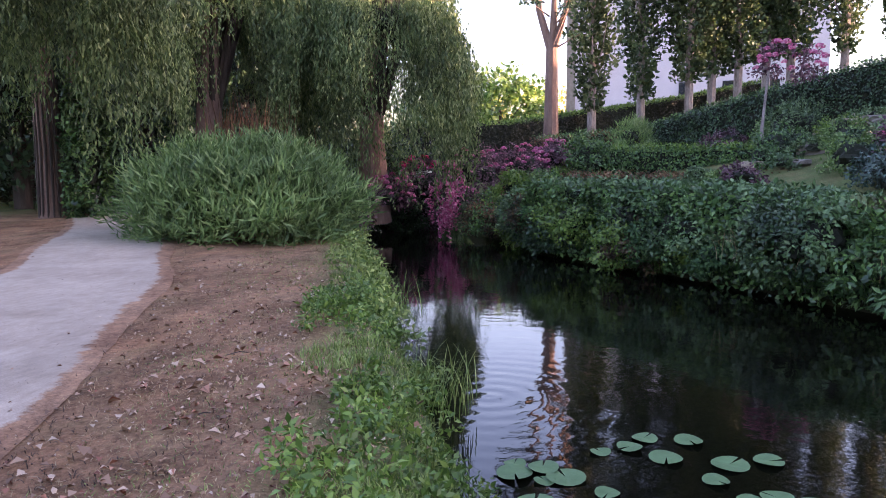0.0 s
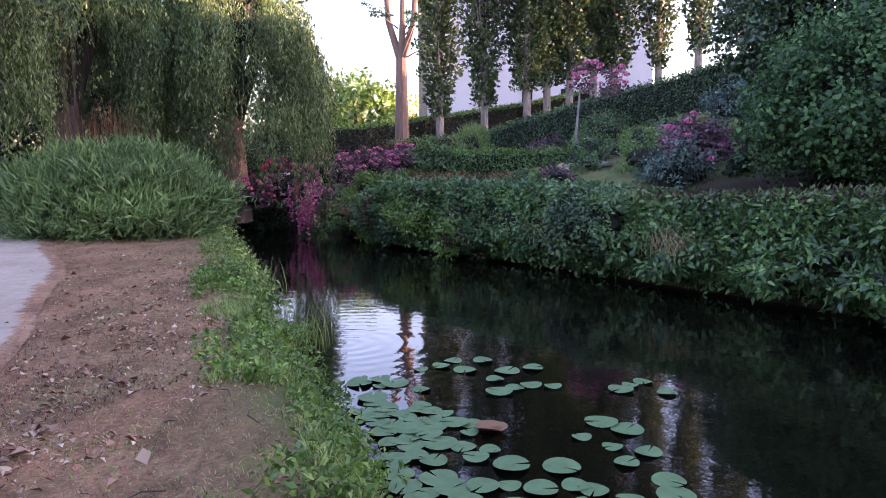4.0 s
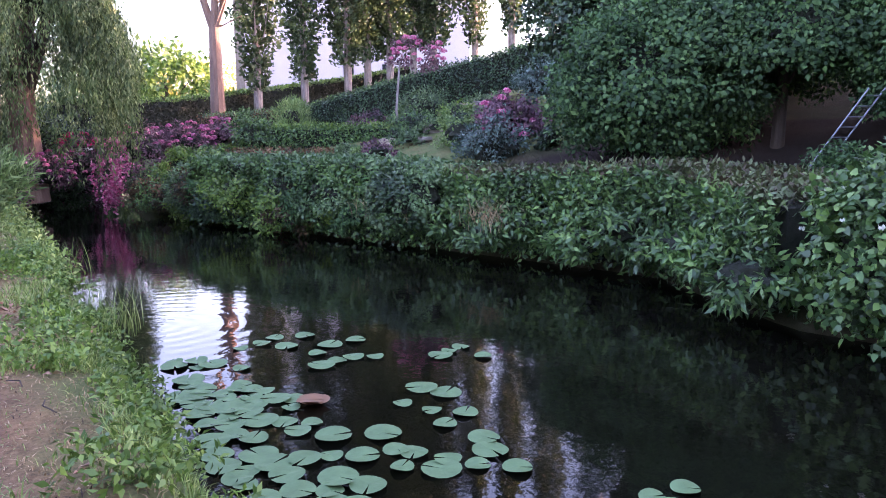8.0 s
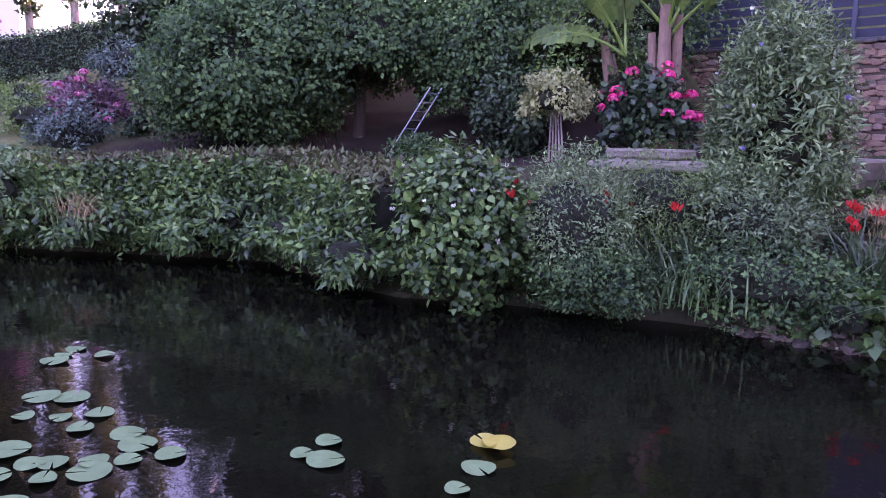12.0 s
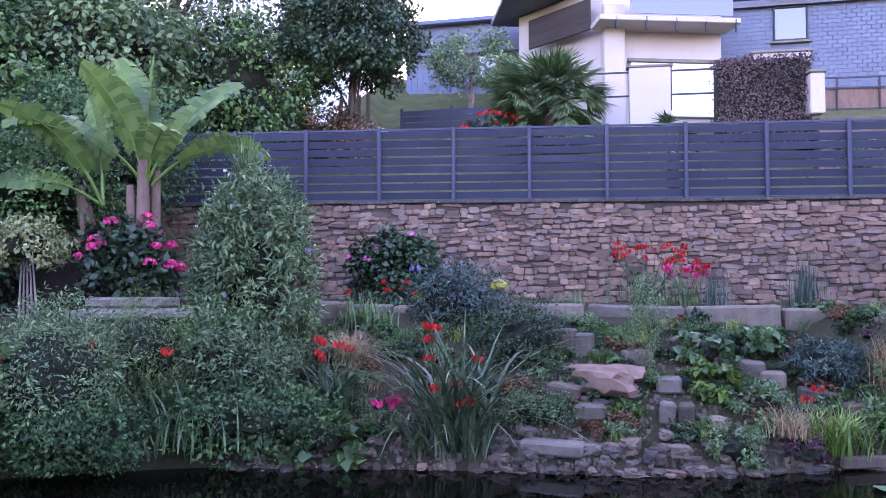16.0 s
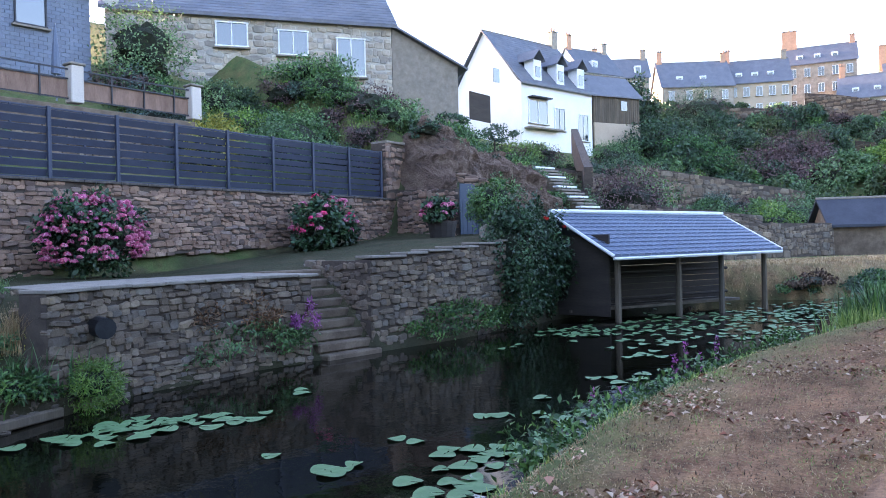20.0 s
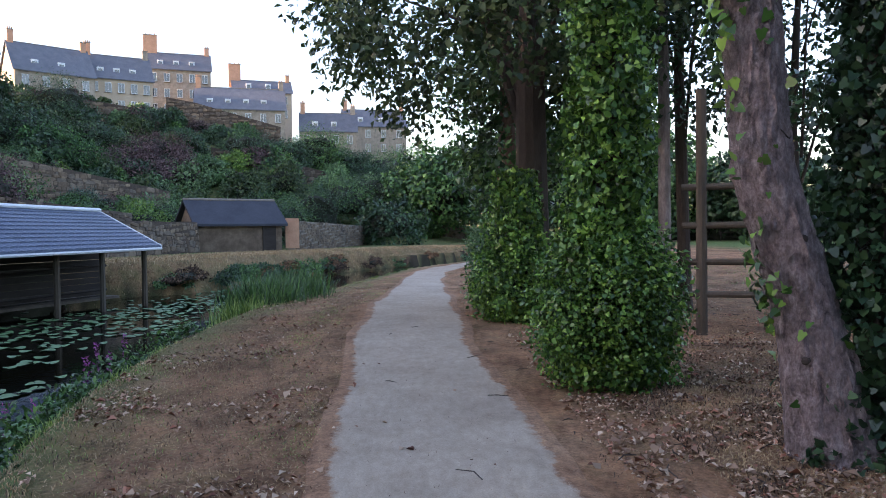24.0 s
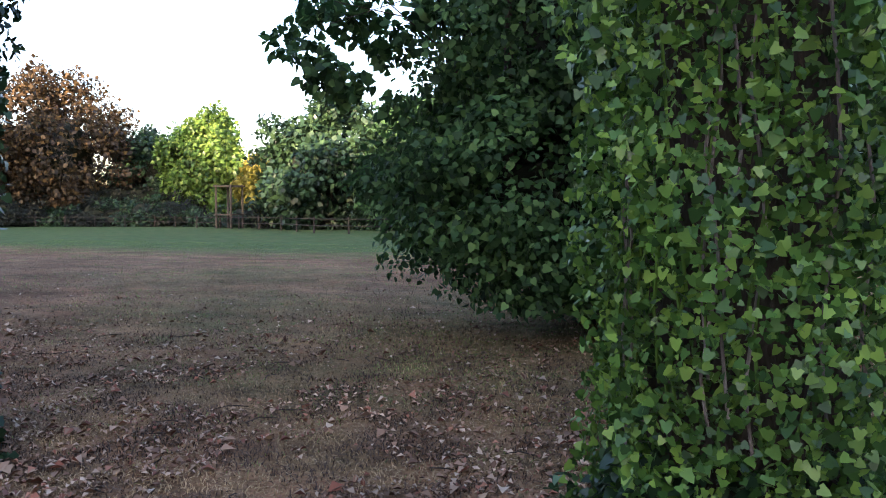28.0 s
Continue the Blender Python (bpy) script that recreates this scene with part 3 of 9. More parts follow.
FAR = [(-300, -125), (-60, -16), (-40, -10.5), (-30, -7.6), (-27.8, -6.5), (-21.4, -1.9), (-18.5, 1.0), (-13.7, 5.0), (-12.6, 6.0), (-8.9, 6.3), (-7.6, 7.3),
       (-5.4, 8.5), (-2.15, 9.17), (0.62, 9.55), (3.5, 10.9), (5, 11.7), (7.67, 12.2), (12.4, 12.25), (15.5, 12.5), (21.75, 13.4), (27, 12.4), (29.3, 9.0), (33, 7.4), (38, 6.2), (44, 4.4), (50, 1.2), (58, -4), (70, -12), (105, -31), (300, -102)]
FENCE0, FDIR = Vector((-6.1, 17.12)), Vector((0.9884, 0.1519))


def at_line(line, x):
    return np.interp(x, [p[0] for p in line], [p[1] for p in line])


def fence_y(x):
    return 17.12 + (x + 6.1) * 0.1537


def step(a, b, t):
    u = np.clip((t - a) / (b - a), 0, 1)
    return u * u * (3 - 2 * u)


def terrace(x):
    """Level of the garden terrace in front of the retaining wall."""
    return np.interp(x, [-30, -14, -10, 9, 12, 16, 19], [1.3, 1.2, 1.0, 1.0, 1.3, 1.75, 1.9])


def height(x, y):
    """Height of the ground."""
    x, y = np.asarray(x, float), np.asarray(y, float)
    ny, fy = at_line(NEAR, x), at_line(FAR, x)
    park = 0.03 * np.clip(-3 - y, 0, 10) + 0.004 * np.clip(-13 - y, 0, 60)
    z = park * step(-2, 8, x) + park * 0.6 * (1 - step(-2, 8, x))
    z = z - 0.24 * step(13, 28, x) * step(-7, -1.5, y)
    z = z - 1.45 * step(-0.85, 0.45, y - ny)
    z = z + 0.018 * np.sin(x * 1.3) * np.sin(y * 1.7) * (y < ny - 1.5)
    # the far bank
    d = y - fy
    top = np.interp(x, [-40, -27, -20, -13, -9, 16, 24, 32, 60], [0.7, 0.6, 0.5, 0.5, 0.5, 0.5, 0.6, 0.55, 0.4])
    run = np.interp(x, [-13, -8, -5, 2.5, 3.6, 8.8, 9.1, 10.5, 10.8, 24, 28], [1.6, 3.0, 4.5, 4.5, 0.35, 0.35, 2.4, 2.4, 0.35, 0.35, 1.6])
    garden = np.interp(x, [-14, -11, 19, 24], [0, 1, 1, 0])
    rise = top * (1 - garden) + terrace(x) * garden
    zf = -1.55 + (rise + 1.55) * step(-0.6, 1, d / run)
    # the wooded slope upstream
    up = np.clip(d - 2.0, 0, 60) * 0.21 + 0.0 * x
    zf = zf + up * np.interp(x, [-16, -13], [1, 0]) * step(1, 4, d)
    zf = zf + np.interp(x, [-16, -13, -11.5, -10], [0, 1, 1, 0]) * step(4.5, 9, d) * (2.2 + 0.06 * np.clip(d - 9, 0, 30))
    # the retained garden, the hill with the houses
    b = y - fence_y(x) - 0.1
    # the unseen back of the hill (0.16) is steepened to block the low sun
    hill = 2.3 * step(0, 0.5, b) + 0.20 * np.clip(b, 0, 4) + 0.52 * np.clip(b - 4, 0, 11) + 0.16 * np.clip(b - 15, 0, 60)
    side = np.interp(x, [-12.5, -10.5, 19.0, 20.5], [0, 1, 1, 0])
    zf = zf + hill * side
    # the slope beyond the garden
    b2 = y - np.interp(x, [19, 22, 30, 45, 60, 90, 140], [16.8, 17.6, 18.6, 21, 20, 18, 14])
    cliff = np.interp(x, [19, 27, 32, 37, 45], [3.7, 3.5, 2.4, 1.5, 1.2])
    # the hidden back slope (0.30) is raised only to shade the park trees
    zh = cliff * step(0, 2.4, b2) + np.interp(x, [19, 30, 60, 140], [0.46, 0.44, 0.48, 0.44]) * np.clip(b2 - 2.4, 0, 16) + 0.30 * np.clip(b2 - 18.4, 0, 60) + 0.05 * np.clip(b2 - 78, 0, 100)
    zf = zf + zh * np.interp(x, [19.0, 20.5], [0, 1])
    # the hill that carries the upper town
    far = np.hypot(x, y)
    az = np.degrees(np.arctan2(y, np.maximum(x, 1.0)))
    crest = np.interp(az, [-4, 0, 8, 16, 22, 32, 45], [1.5, 6.5, 13.0, 17.5, 19.5, 21.0, 18.0])
    zf = np.where(x > 50, np.maximum(zf, crest * step(66, 122, far) * step(2, 16, d)), zf)
    return np.where(d > -0.7, np.maximum(zf, -1.55), z)


def axis_steps(stops):
    out = []
    for a, b, s in stops:
        out.extend(np.arange(a, b - 1e-6, s))
    out.append(stops[-1][1])
    return np.array(out)


def build_ground():
    xs = axis_steps([(-2500, -400, 300), (-400, -70, 15), (-70, -30, 1.5), (-30, 40, 0.45), (40, 80, 1.2), (80, 300, 8), (300, 2500, 200)])
    ys = axis_steps([(-2500, -300, 300), (-300, -50, 10), (-50, -14, 1.2), (-14, 26, 0.4), (26, 50, 1.2), (50, 150, 6), (150, 2500, 250)])
    X, Y = np.meshgrid(xs, ys, indexing="ij")
    Zv = height(X, Y)
    far = np.maximum(np.abs(X), np.abs(Y))
    Zv = np.where(far > 320, np.minimum(Zv, 20.0), Zv)
    nx, ny = X.shape
    V = np.stack([X, Y, Zv], -1).reshape(-1, 3)
    i = (np.arange(nx - 1)[:, None] * ny + np.arange(ny - 1)[None]).ravel()
    Fq = np.stack([i, i + ny, i + ny + 1, i + 1], -1)
    me = bpy.data.meshes.new("ground")
    me.from_pydata(V.tolist(), [], Fq.tolist())
    me.polygons.foreach_set("use_smooth", [True] * len(me.polygons))
    nyl, fyl = at_line(NEAR, X), at_line(FAR, X)
    g = np.where(Y < nyl, 0.9 * step(-1.7, -0.5, Y - nyl), 0.8)
    g = np.maximum(g, step(-17, -23, Y) * 0.95)
    g = np.maximum(g, 0.45 * (X > 27) * (Y > fyl + 5))
    g = np.where((X > 27) & (Y > fyl) & (Y < fyl + 5), 0.3, g)
    for cx, cy, w, a in ((-1.5, -3.2, 3.0, 0.42), (3.2, -6.0, 2.5, 0.38), (6.5, -9.0, 6.0, 0.42), (0.5, -14.0, 9.0, 0.45), (9.5, -13.0, 8.0, 0.4)):
        g = np.maximum(g, a * np.exp(-((X - cx) ** 2 + (Y - cy) ** 2) / w))
    lime = np.exp(-((X - 1.8) ** 2 + (Y + 9.0) ** 2) / 14.0) * 0.5
    g = np.maximum(g, lime)
    soil = ((Y > fyl - 0.6) & (X < 27) & (X > -20)) * np.where(Y < fence_y(X), 0.75, 0.2)
    # earth bank set to full dark soil to paint in the overhanging trees' shade
    soil = np.where((X < -9.5) & (X > -19) & (Y > fyl + 1.5) & (Y < fyl + 9), 1.0, soil)
    soil = np.maximum(soil, (Y > nyl + 0.1) * (Y < fyl) * 0.9)
    col = me.color_attributes.new("sward", "FLOAT_COLOR", "POINT")
    C = np.stack([g, soil * 1.0, 0 * g, 0 * g + 1], -1).reshape(-1, 4).astype(np.float32)
    col.data.foreach_set("color", C.ravel())
    solo("ground", me, M_GROUND, "dry brown grass and earth banks rising to a hillside", "ground", kind="structure")


build_ground()
# the sheet of water follows the cut of the canal
xs = np.unique(np.concatenate([np.linspace(-60, 110, 120), [p[0] for p in NEAR], [p[0] for p in FAR]]))
g = Geo()
wl = [(x, at_line(NEAR, x) - 0.35, WATER) for x in xs] + [(x, at_line(FAR, x) + 0.35, WATER) for x in xs]
g.add(wl, [(i, i + 1, len(xs) + i + 1, len(xs) + i) for i in range(len(xs) - 1)])
solo("water", g, M_WATER, "dark still canal water with faint ripples", "water", kind="structure")


def ribbon(name, left, right, lift, mat, rng, sub=0.22):
    """A sheet over the ground between two edge lines, with ragged sides."""
    L, R = np.array(left, float), np.array(right, float)

    def resample(Q):
        s = np.r_[0, np.cumsum(np.hypot(*np.diff(Q, axis=0).T))]
        return s, Q

    sl, _ = resample(L)
    sr, _ = resample(R)
    n = int(max(sl[-1], sr[-1]) / sub)
    u = np.linspace(0, 1, n) ** 1.0
    A = np.stack([np.interp(u * sl[-1], sl, L[:, k]) for k in (0, 1)], -1)
    B = np.stack([np.interp(u * sr[-1], sr, R[:, k]) for k in (0, 1)], -1)
    W = unit(B - A)
    A, B = A - W * 0.08, B + W * 0.08
    for Q, amp in ((A, 0.05), (B, 0.05)):
        Q += rng.normal(0, amp * 0.18, Q.shape) + np.stack([np.sin(np.arange(n) * 0.31) * amp, np.cos(np.arange(n) * 0.23) * amp], -1)
    cuts = [0, 0.07, 0.14, 0.21, 0.35, 0.5, 0.65, 0.79, 0.86, 0.93, 1]
    m = len(cuts) - 1
    rows = [A + (B - A) * k for k in cuts]
    V, Fq = [], []
    for k, Q in enumerate(rows):
        z = height(Q[:, 0], Q[:, 1]) + lift * (0.35 if k in (0, m) else 1.0)
        V.append(np.c_[Q, z])
    V = np.concatenate(V)
    for k in range(m):
        for i in range(n - 1):
            Fq.append((k * n + i, k * n + i + 1, (k + 1) * n + i + 1, (k + 1) * n + i))
    me = mesh_of(name, V.tolist(), Fq, True)
    col = me.color_attributes.new("verge", "FLOAT_COLOR", "POINT")
    e = np.repeat(np.array([1.0 - min(u, 1 - u) / 0.13 for u in cuts]).clip(0, 1), n)
    col.data.foreach_set("color", np.stack([e, e, e, 0 * e + 1], -1).astype(np.float32).ravel())
    return me


path_left = [(-45, -40), (-35.8, -28.5), (-24.3, -17.2), (-16, -9.8), (-12.3, -6.95), (-9.2, -5.05), (-7, -3.85), (-5.0, -2.9), (-2.5, -1.0), (-0.5, 0.15), (2, 0.55), (4.2, 0.68), (7.8, 0.9), (12, 1.05), (17, 1.05), (28, 0.6), (34, 0.15), (38, -0.8), (43, -2.7), (50, -7), (60, -14), (75, -24), (120, -50)]
path_right = [(-46, -43.5), (-34, -30.5), (-24.5, -20.5), (-17.7, -14.0), (-11.2, -9.1), (-7.4, -6.35), (-4, -3.7), (-1.5, -2.1), (1, -1.4), (4.3, -1.0), (7.9, -0.8), (10.4, -0.75), (14, -0.8), (27, -0.95), (33, -1.3), (37, -2.2), (42, -4.4), (49, -8.8), (59, -16), (74, -26), (119, -52)]
solo("path", ribbon("path", path_left, path_right, 0.022, M_PATH, np.random.default_rng(3)), M_PATH, "pale sandy towpath with ragged grass edges", "path", kind="structure")


# ---- walls and fence of the far garden ----
def stone_variants(k, seed, flat=0.0):
    rng = np.random.default_rng(seed)
    out = []
    for i in range(k):
        a = np.array([0.10, 0.40, 0.62, 0.90, 1.10, 1.38, 1.62, 1.9]) * math.pi
        sq = [(0.5 * np.sign(math.cos(t)) * abs(math.cos(t)) ** 0.45, 0.5 * np.sign(math.sin(t)) * abs(math.sin(t)) ** 0.45) for t in a]
        sq = [(x * rng.uniform(0.8, 1.04), z * rng.uniform(0.72, 1.06)) for x, z in sq]
        v = [(x, 0.5, z) for x, z in sq] + [(x, -0.25, z) for x, z in sq] + [(x * 0.8, -0.5 + rng.uniform(0, 0.12), z * 0.78) for x, z in sq]
        f = [(i2, (i2 + 1) % 8, 8 + (i2 + 1) % 8, 8 + i2) for i2 in range(8)] + [(8 + i2, 8 + (i2 + 1) % 8, 16 + (i2 + 1) % 8, 16 + i2) for i2 in range(8)] + [tuple(range(16, 24))]
        out.append((np.array(v), f))
    return out


STONES = stone_variants(14, 5)
STONE_MESH = {}


def stone_mesh(i, mat):
    key = (i, mat.name)
    if key not in STONE_MESH:
        me = mesh_of("stone", STONES[i][0], STONES[i][1])
        me.materials.append(mat)
        STONE_MESH[key] = me
    return STONE_MESH[key]


def stone_wall(name, label, p, q, bottom, top, thick, mat, mat_j, near=(0, 0), size=(0.30, 0.135), seed=1, proud=0.05, cap=None, kind="structure", mortar=None, cap_mat=None):
    """A rubble wall from p to q; its face looks to the right of the way. near: the stretch, in metres from p, whose stones are single pieces."""
    rng = np.random.default_rng(seed)
    p, q = Vector(p), Vector(q)
    d = (q - p).normalized()
    n = Vector((d.y, -d.x))
    length = (q - p).length
    ang = math.atan2(d.y, d.x)
    w = thing(name, label, "wall", kind=kind)
    g = Geo()
    ns = max(2, int(length / 0.8))
    v = []
    for i in range(ns + 1):
        sp = length * i / ns
        c = p + d * sp
        for off, zz in ((0, bottom(sp)), (0, top(sp)), (-thick, top(sp)), (-thick, bottom(sp))):
            v.append((c.x + n.x * off, c.y + n.y * off, zz))
    fs = [(4 * i + k, 4 * i + k + 1, 4 * i + 5 + k, 4 * i + 4 + k) for i in range(ns) for k in range(3)] + [(3, 2, 1, 0), (4 * ns, 4 * ns + 1, 4 * ns + 2, 4 * ns + 3)]
    g.add(v, fs)
    part("mortar_core", g, mortar or M_MORTAR, w)
    V, F, nv, singles = [], [], 0, 0
    z = min(bottom(0), bottom(length))
    zmax = max(top(s) for s in np.linspace(0, length, 20))
    row = 0
    while z < zmax - 0.03:
        h = size[1] * rng.uniform(0.7, 1.35)
        s = -rng.uniform(0, size[0])
        while s < length:
            wd = size[0] * rng.uniform(0.4, 1.3) * rng.choice([0.8, 1.0, 1.5])
            sc = min(max(s + wd / 2, 0), length)
            hh = h * rng.uniform(0.66, 1.28)
            zz = z + h / 2 + rng.normal(0, 0.014) + size[1] * 0.32 * math.sin(s * 0.9 / (size[0] * 3) + 0.7 * row) + size[1] * 0.2 * math.sin(s * 2.3 / (size[0] * 3) + 1.9 * row)
            a0, a1 = max(s, 0), min(s + wd, length)
            if a1 - a0 > 0.06 and zz + hh * 0.45 < top(sc) + 0.02 and zz - hh * 0.2 > bottom(sc) - 0.05:
                k = int(rng.integers(0, len(STONES)))
                c = p + d * ((a0 + a1) / 2)
                dep = 0.16
                c2 = c + n * (rng.uniform(0.2, 1.0) * proud - dep / 2 + 0.02)
                m = Matrix.Translation((c2.x, c2.y, zz)) @ Matrix.Rotation(ang, 4, "Z") @ Matrix.Rotation(rng.normal(0, 0.10), 4, "Y") @ Matrix.Diagonal((a1 - a0 + 0.034, dep, hh + 0.03, 1))
                if near[0] <= s <= near[1] and singles < 300:
                    o = new("stone", stone_mesh(k, mat))
                    o.parent = w
                    o.matrix_local = m
                    singles += 1
                else:
                    sv, sf = STONES[k]
                    A = np.array(m)
                    V.append(sv @ A[:3, :3].T + A[:3, 3])
                    F.extend(tuple(i + nv for i in f) for f in sf)
                    nv += len(sv)
            s += wd
        z += h
        row += 1
    if V:
        tagged(part("stonework", mesh_of("stonework", np.concatenate(V), F), mat_j, w), kind="stuff")
    if cap:
        g = Geo()
        s = 0.0
        while s < length - 0.1:
            wd = min(rng.uniform(0.6, 1.3), length - s)
            c = p + d * (s + wd / 2) - n * (thick / 2 - 0.03)
            g.box(c.x, c.y, top(s + wd / 2) + cap / 2 + rng.normal(0, 0.006), wd - 0.012, thick + 0.1, cap, ang, 0.012)
            s += wd
        part("coping", g, cap_mat or M_CONC, w, "weathered flat coping stones")
    return w


FA = math.atan2(FDIR.y, FDIR.x)


def fp(x):
    return Vector((x, fence_y(x)))


def wall_top(s):
    return 3.36


wall_upper = stone_wall("wall_garden", "warm brown schist rubble wall holding up the garden", fp(-13.4), fp(19.9), lambda s: 0.7 + 0.035 * s * (s > 20), wall_top, 0.55, M_STONE, M_STONE_J, near=(14, 16.6), size=(0.27, 0.115), seed=3, cap=0.07, cap_mat=M_RUBBLE)


def fence(x0, x1, zb, zt):
    f = thing("garden_fence", "long blue-grey slatted fence on the stone wall", "fence")
    a = fp(x0)
    n = int(round((x1 - x0) / (1.8 * FDIR.x)))
    slat = Geo().box(0, 0, 0, 1.74, 0.022, 0.172, 0, 0.004).mesh("slat")
    clip = Geo().box(0, 0, 0, 0.05, 0.05, 0.05, 0, 0.006).mesh("clip")
    post = Geo().box(0, 0, 0, 0.09, 0.085, zt - zb + 0.03, 0, 0.008).mesh("post")
    rail = Geo().box(0, 0, 0, 1.72, 0.05, 0.05, 0, 0.006).mesh("rail")
    for me in (slat, clip, post, rail):
        me.materials.append(M_SLATFENCE if me is slat else M_FENCEPOST)

    def put(name, me, s, off, z, tilt=0.0):
        c = a + FDIR * s
        o = new(name, me)
        o.parent = f
        o.matrix_local = Matrix.Translation((c.x + FDIR.y * off, c.y - FDIR.x * off, z)) @ Matrix.Rotation(FA, 4, "Z") @ Matrix.Rotation(tilt, 4, "X")

    for i in range(n + 1):
        put("post", post, i * 1.8, -0.12, (zb + zt) / 2)
    rng = random.Random(4)
    for i in range(n):
        s = i * 1.8 + 0.9
        put("rail", rail, s, -0.18, zt - 0.02)
        put("rail", rail, s, -0.18, zb + 0.03)
        for k in range(8):
            z = zb + 0.155 + k * (zt - zb - 0.24) / 7.3
            put("slat", slat, s, -0.175 + (0.022 if k % 2 else -0.022), z, 0.30 + rng.gauss(0, 0.015))
            if k % 2:
                put("clip", clip, s, -0.14, z + 0.1)


fence(-13.2, 18.9, 3.43, 5.20)

# the pillar that ends the wall
w_p = stone_wall("wall_pillar", "squared rubble pillar at the end of the garden wall", fp(18.95), fp(20.1), lambda s: 1.7, lambda s: 5.55, 0.7, M_STONE, M_STONE_J, near=(0, 2), size=(0.34, 0.2), seed=8, cap=0.09)
# the wall standing in the water, with its flight of steps
LW = [(3.5, 10.95), (5, 11.7), (7.67, 12.2), (9.0, 12.22)]
for i in range(3):
    stone_wall("wall_quay", "grey rubble quay wall standing in the water", LW[i], LW[i + 1], lambda s: -1.1, lambda s: 1.02, 0.5, M_STONE_G, M_STONE_GJ, near=(0, 3) if i == 2 else (0, 0), size=(0.23, 0.10), seed=20 + i, cap=0.06)
RW = [(10.6, 12.22), (12.4, 12.25), (15.5, 12.5), (17.6, 12.85)]
RT = [1.3, 1.42, 1.62, 1.75]
for i in range(3):
    stone_wall("wall_quay_east", "grey rubble quay wall standing in the water", RW[i], RW[i + 1], lambda s: -1.1, lambda s, i=i: RT[i] + (RT[i + 1] - RT[i]) * s / (Vector(RW[i + 1]) - Vector(RW[i])).length, 0.5, M_STONE_G, M_STONE_GJ, near=(0, 2.6) if i == 0 else (0, 0), size=(0.27, 0.12), seed=30 + i, cap=0.06)
stone_wall("wall_stair_side", "grey rubble wall beside the water steps", (10.62, 14.7), (10.62, 12.3), lambda s: -1.1, lambda s: 1.28, 0.4, M_STONE_G, M_STONE_GJ, seed=41)
steps = thing("water_steps", "worn stone steps leading down to the water", "steps")
for i in range(9):
    z = 1.10 - i * 0.215
    g = Geo().box(9.75 + i * 0.03, 14.15 - i * 0.235, z - 0.11, 1.55 - 0.02 * (i % 3), 0.52, 0.20, 0.02 * ((i * 7) % 3 - 1), 0.03)
    part("stair_tread", g, M_STONE_GJ, steps)
g = Geo()
for i in range(16):
    u = i / 15
    x = 3.7 + u * 5.2
    y = at_line(FAR, x)
    g.box(x + 0.17, y + 1.4, 1.03, 0.36, 2.4, 0.06, 0.1, 0.01)
solo("terrace_paving", g, M_CONC, "worn concrete terrace edge above the quay wall", "paving", kind="structure")

# the kerb of long blocks along the rockery
rng = np.random.default_rng(12)
x = -6.4
while x < 3.3:
    w = rng.uniform(0.8, 1.7)
    y = 13.05 + (x + 6.4) * 0.07
    h = rng.uniform(0.38, 0.5)
    g = Geo().box(0, 0, 0, w - 0.05, 0.34, h, 0, 0.035)
    o = solo("kerb_block", g, M_KERB, "long weathered stone block edging the terrace", "stone block", group="terrace kerb")
    o.matrix_world = pose(x + w / 2, y, 0.92 + rng.normal(0, 0.02), 0, rng.normal(0, 1.2), 4 + rng.normal(0, 1.5))
    x += w
# rockery: boulders, steps of blocks and small stones down to the water


def boulder(name, label, at, r, mat, seed, group=""):
    bm = bmesh.new()
    bmesh.ops.create_icosphere(bm, subdivisions=3, radius=1.0)
    off = Vector((seed * 1.7, seed * 0.9, seed * 2.3))
    for v in bm.verts:
        k = 0.82 + 0.45 * noise.noise(v.co * 1.1 + off) + 0.3 * noise.noise(v.co * 2.6 + off) + 0.10 * noise.noise(v.co * 6.0 + off)
        c = v.co * k
        v.co = Vector((max(-0.72, min(0.72, c.x)) * r[0], max(-0.7, min(0.7, c.y)) * r[1], max(-0.6, min(0.62, c.z)) * r[2]))
    me = bpy.data.meshes.new(name)
    bm.to_mesh(me)
    bm.free()
    o = solo(name, me, mat, label, "rock", group=group)
    o.matrix_world = pose(*at, 0, 0, (seed * 47) % 360)
    return o


for i in range(170):
    x = rng.uniform(-4.8, 3.4)
    u = rng.uniform(0, 1) ** 1.3 if rng.uniform() < 0.55 else rng.uniform(-0.02, 0.2)
    y = at_line(FAR, x) + u * 3.2
    w = rng.uniform(0.05, 0.13)
    boulder("rockery_stone", "weathered grey-brown rockery stone half sunk in soil", (x, y, float(height(x, y)) + w * 0.2), (w * 1.6, w, w * 0.75), [M_RUBBLE, M_STONE_G, M_RUBBLE, M_RUBBLE, M_STONE_G][i % 5], i, "rockery stones")
boulder("rockery_slab", "large tilted pale brown slab in the rockery", (-0.57, 10.95, 0.18), (0.85, 0.5, 0.32), M_STONE, 3.3)
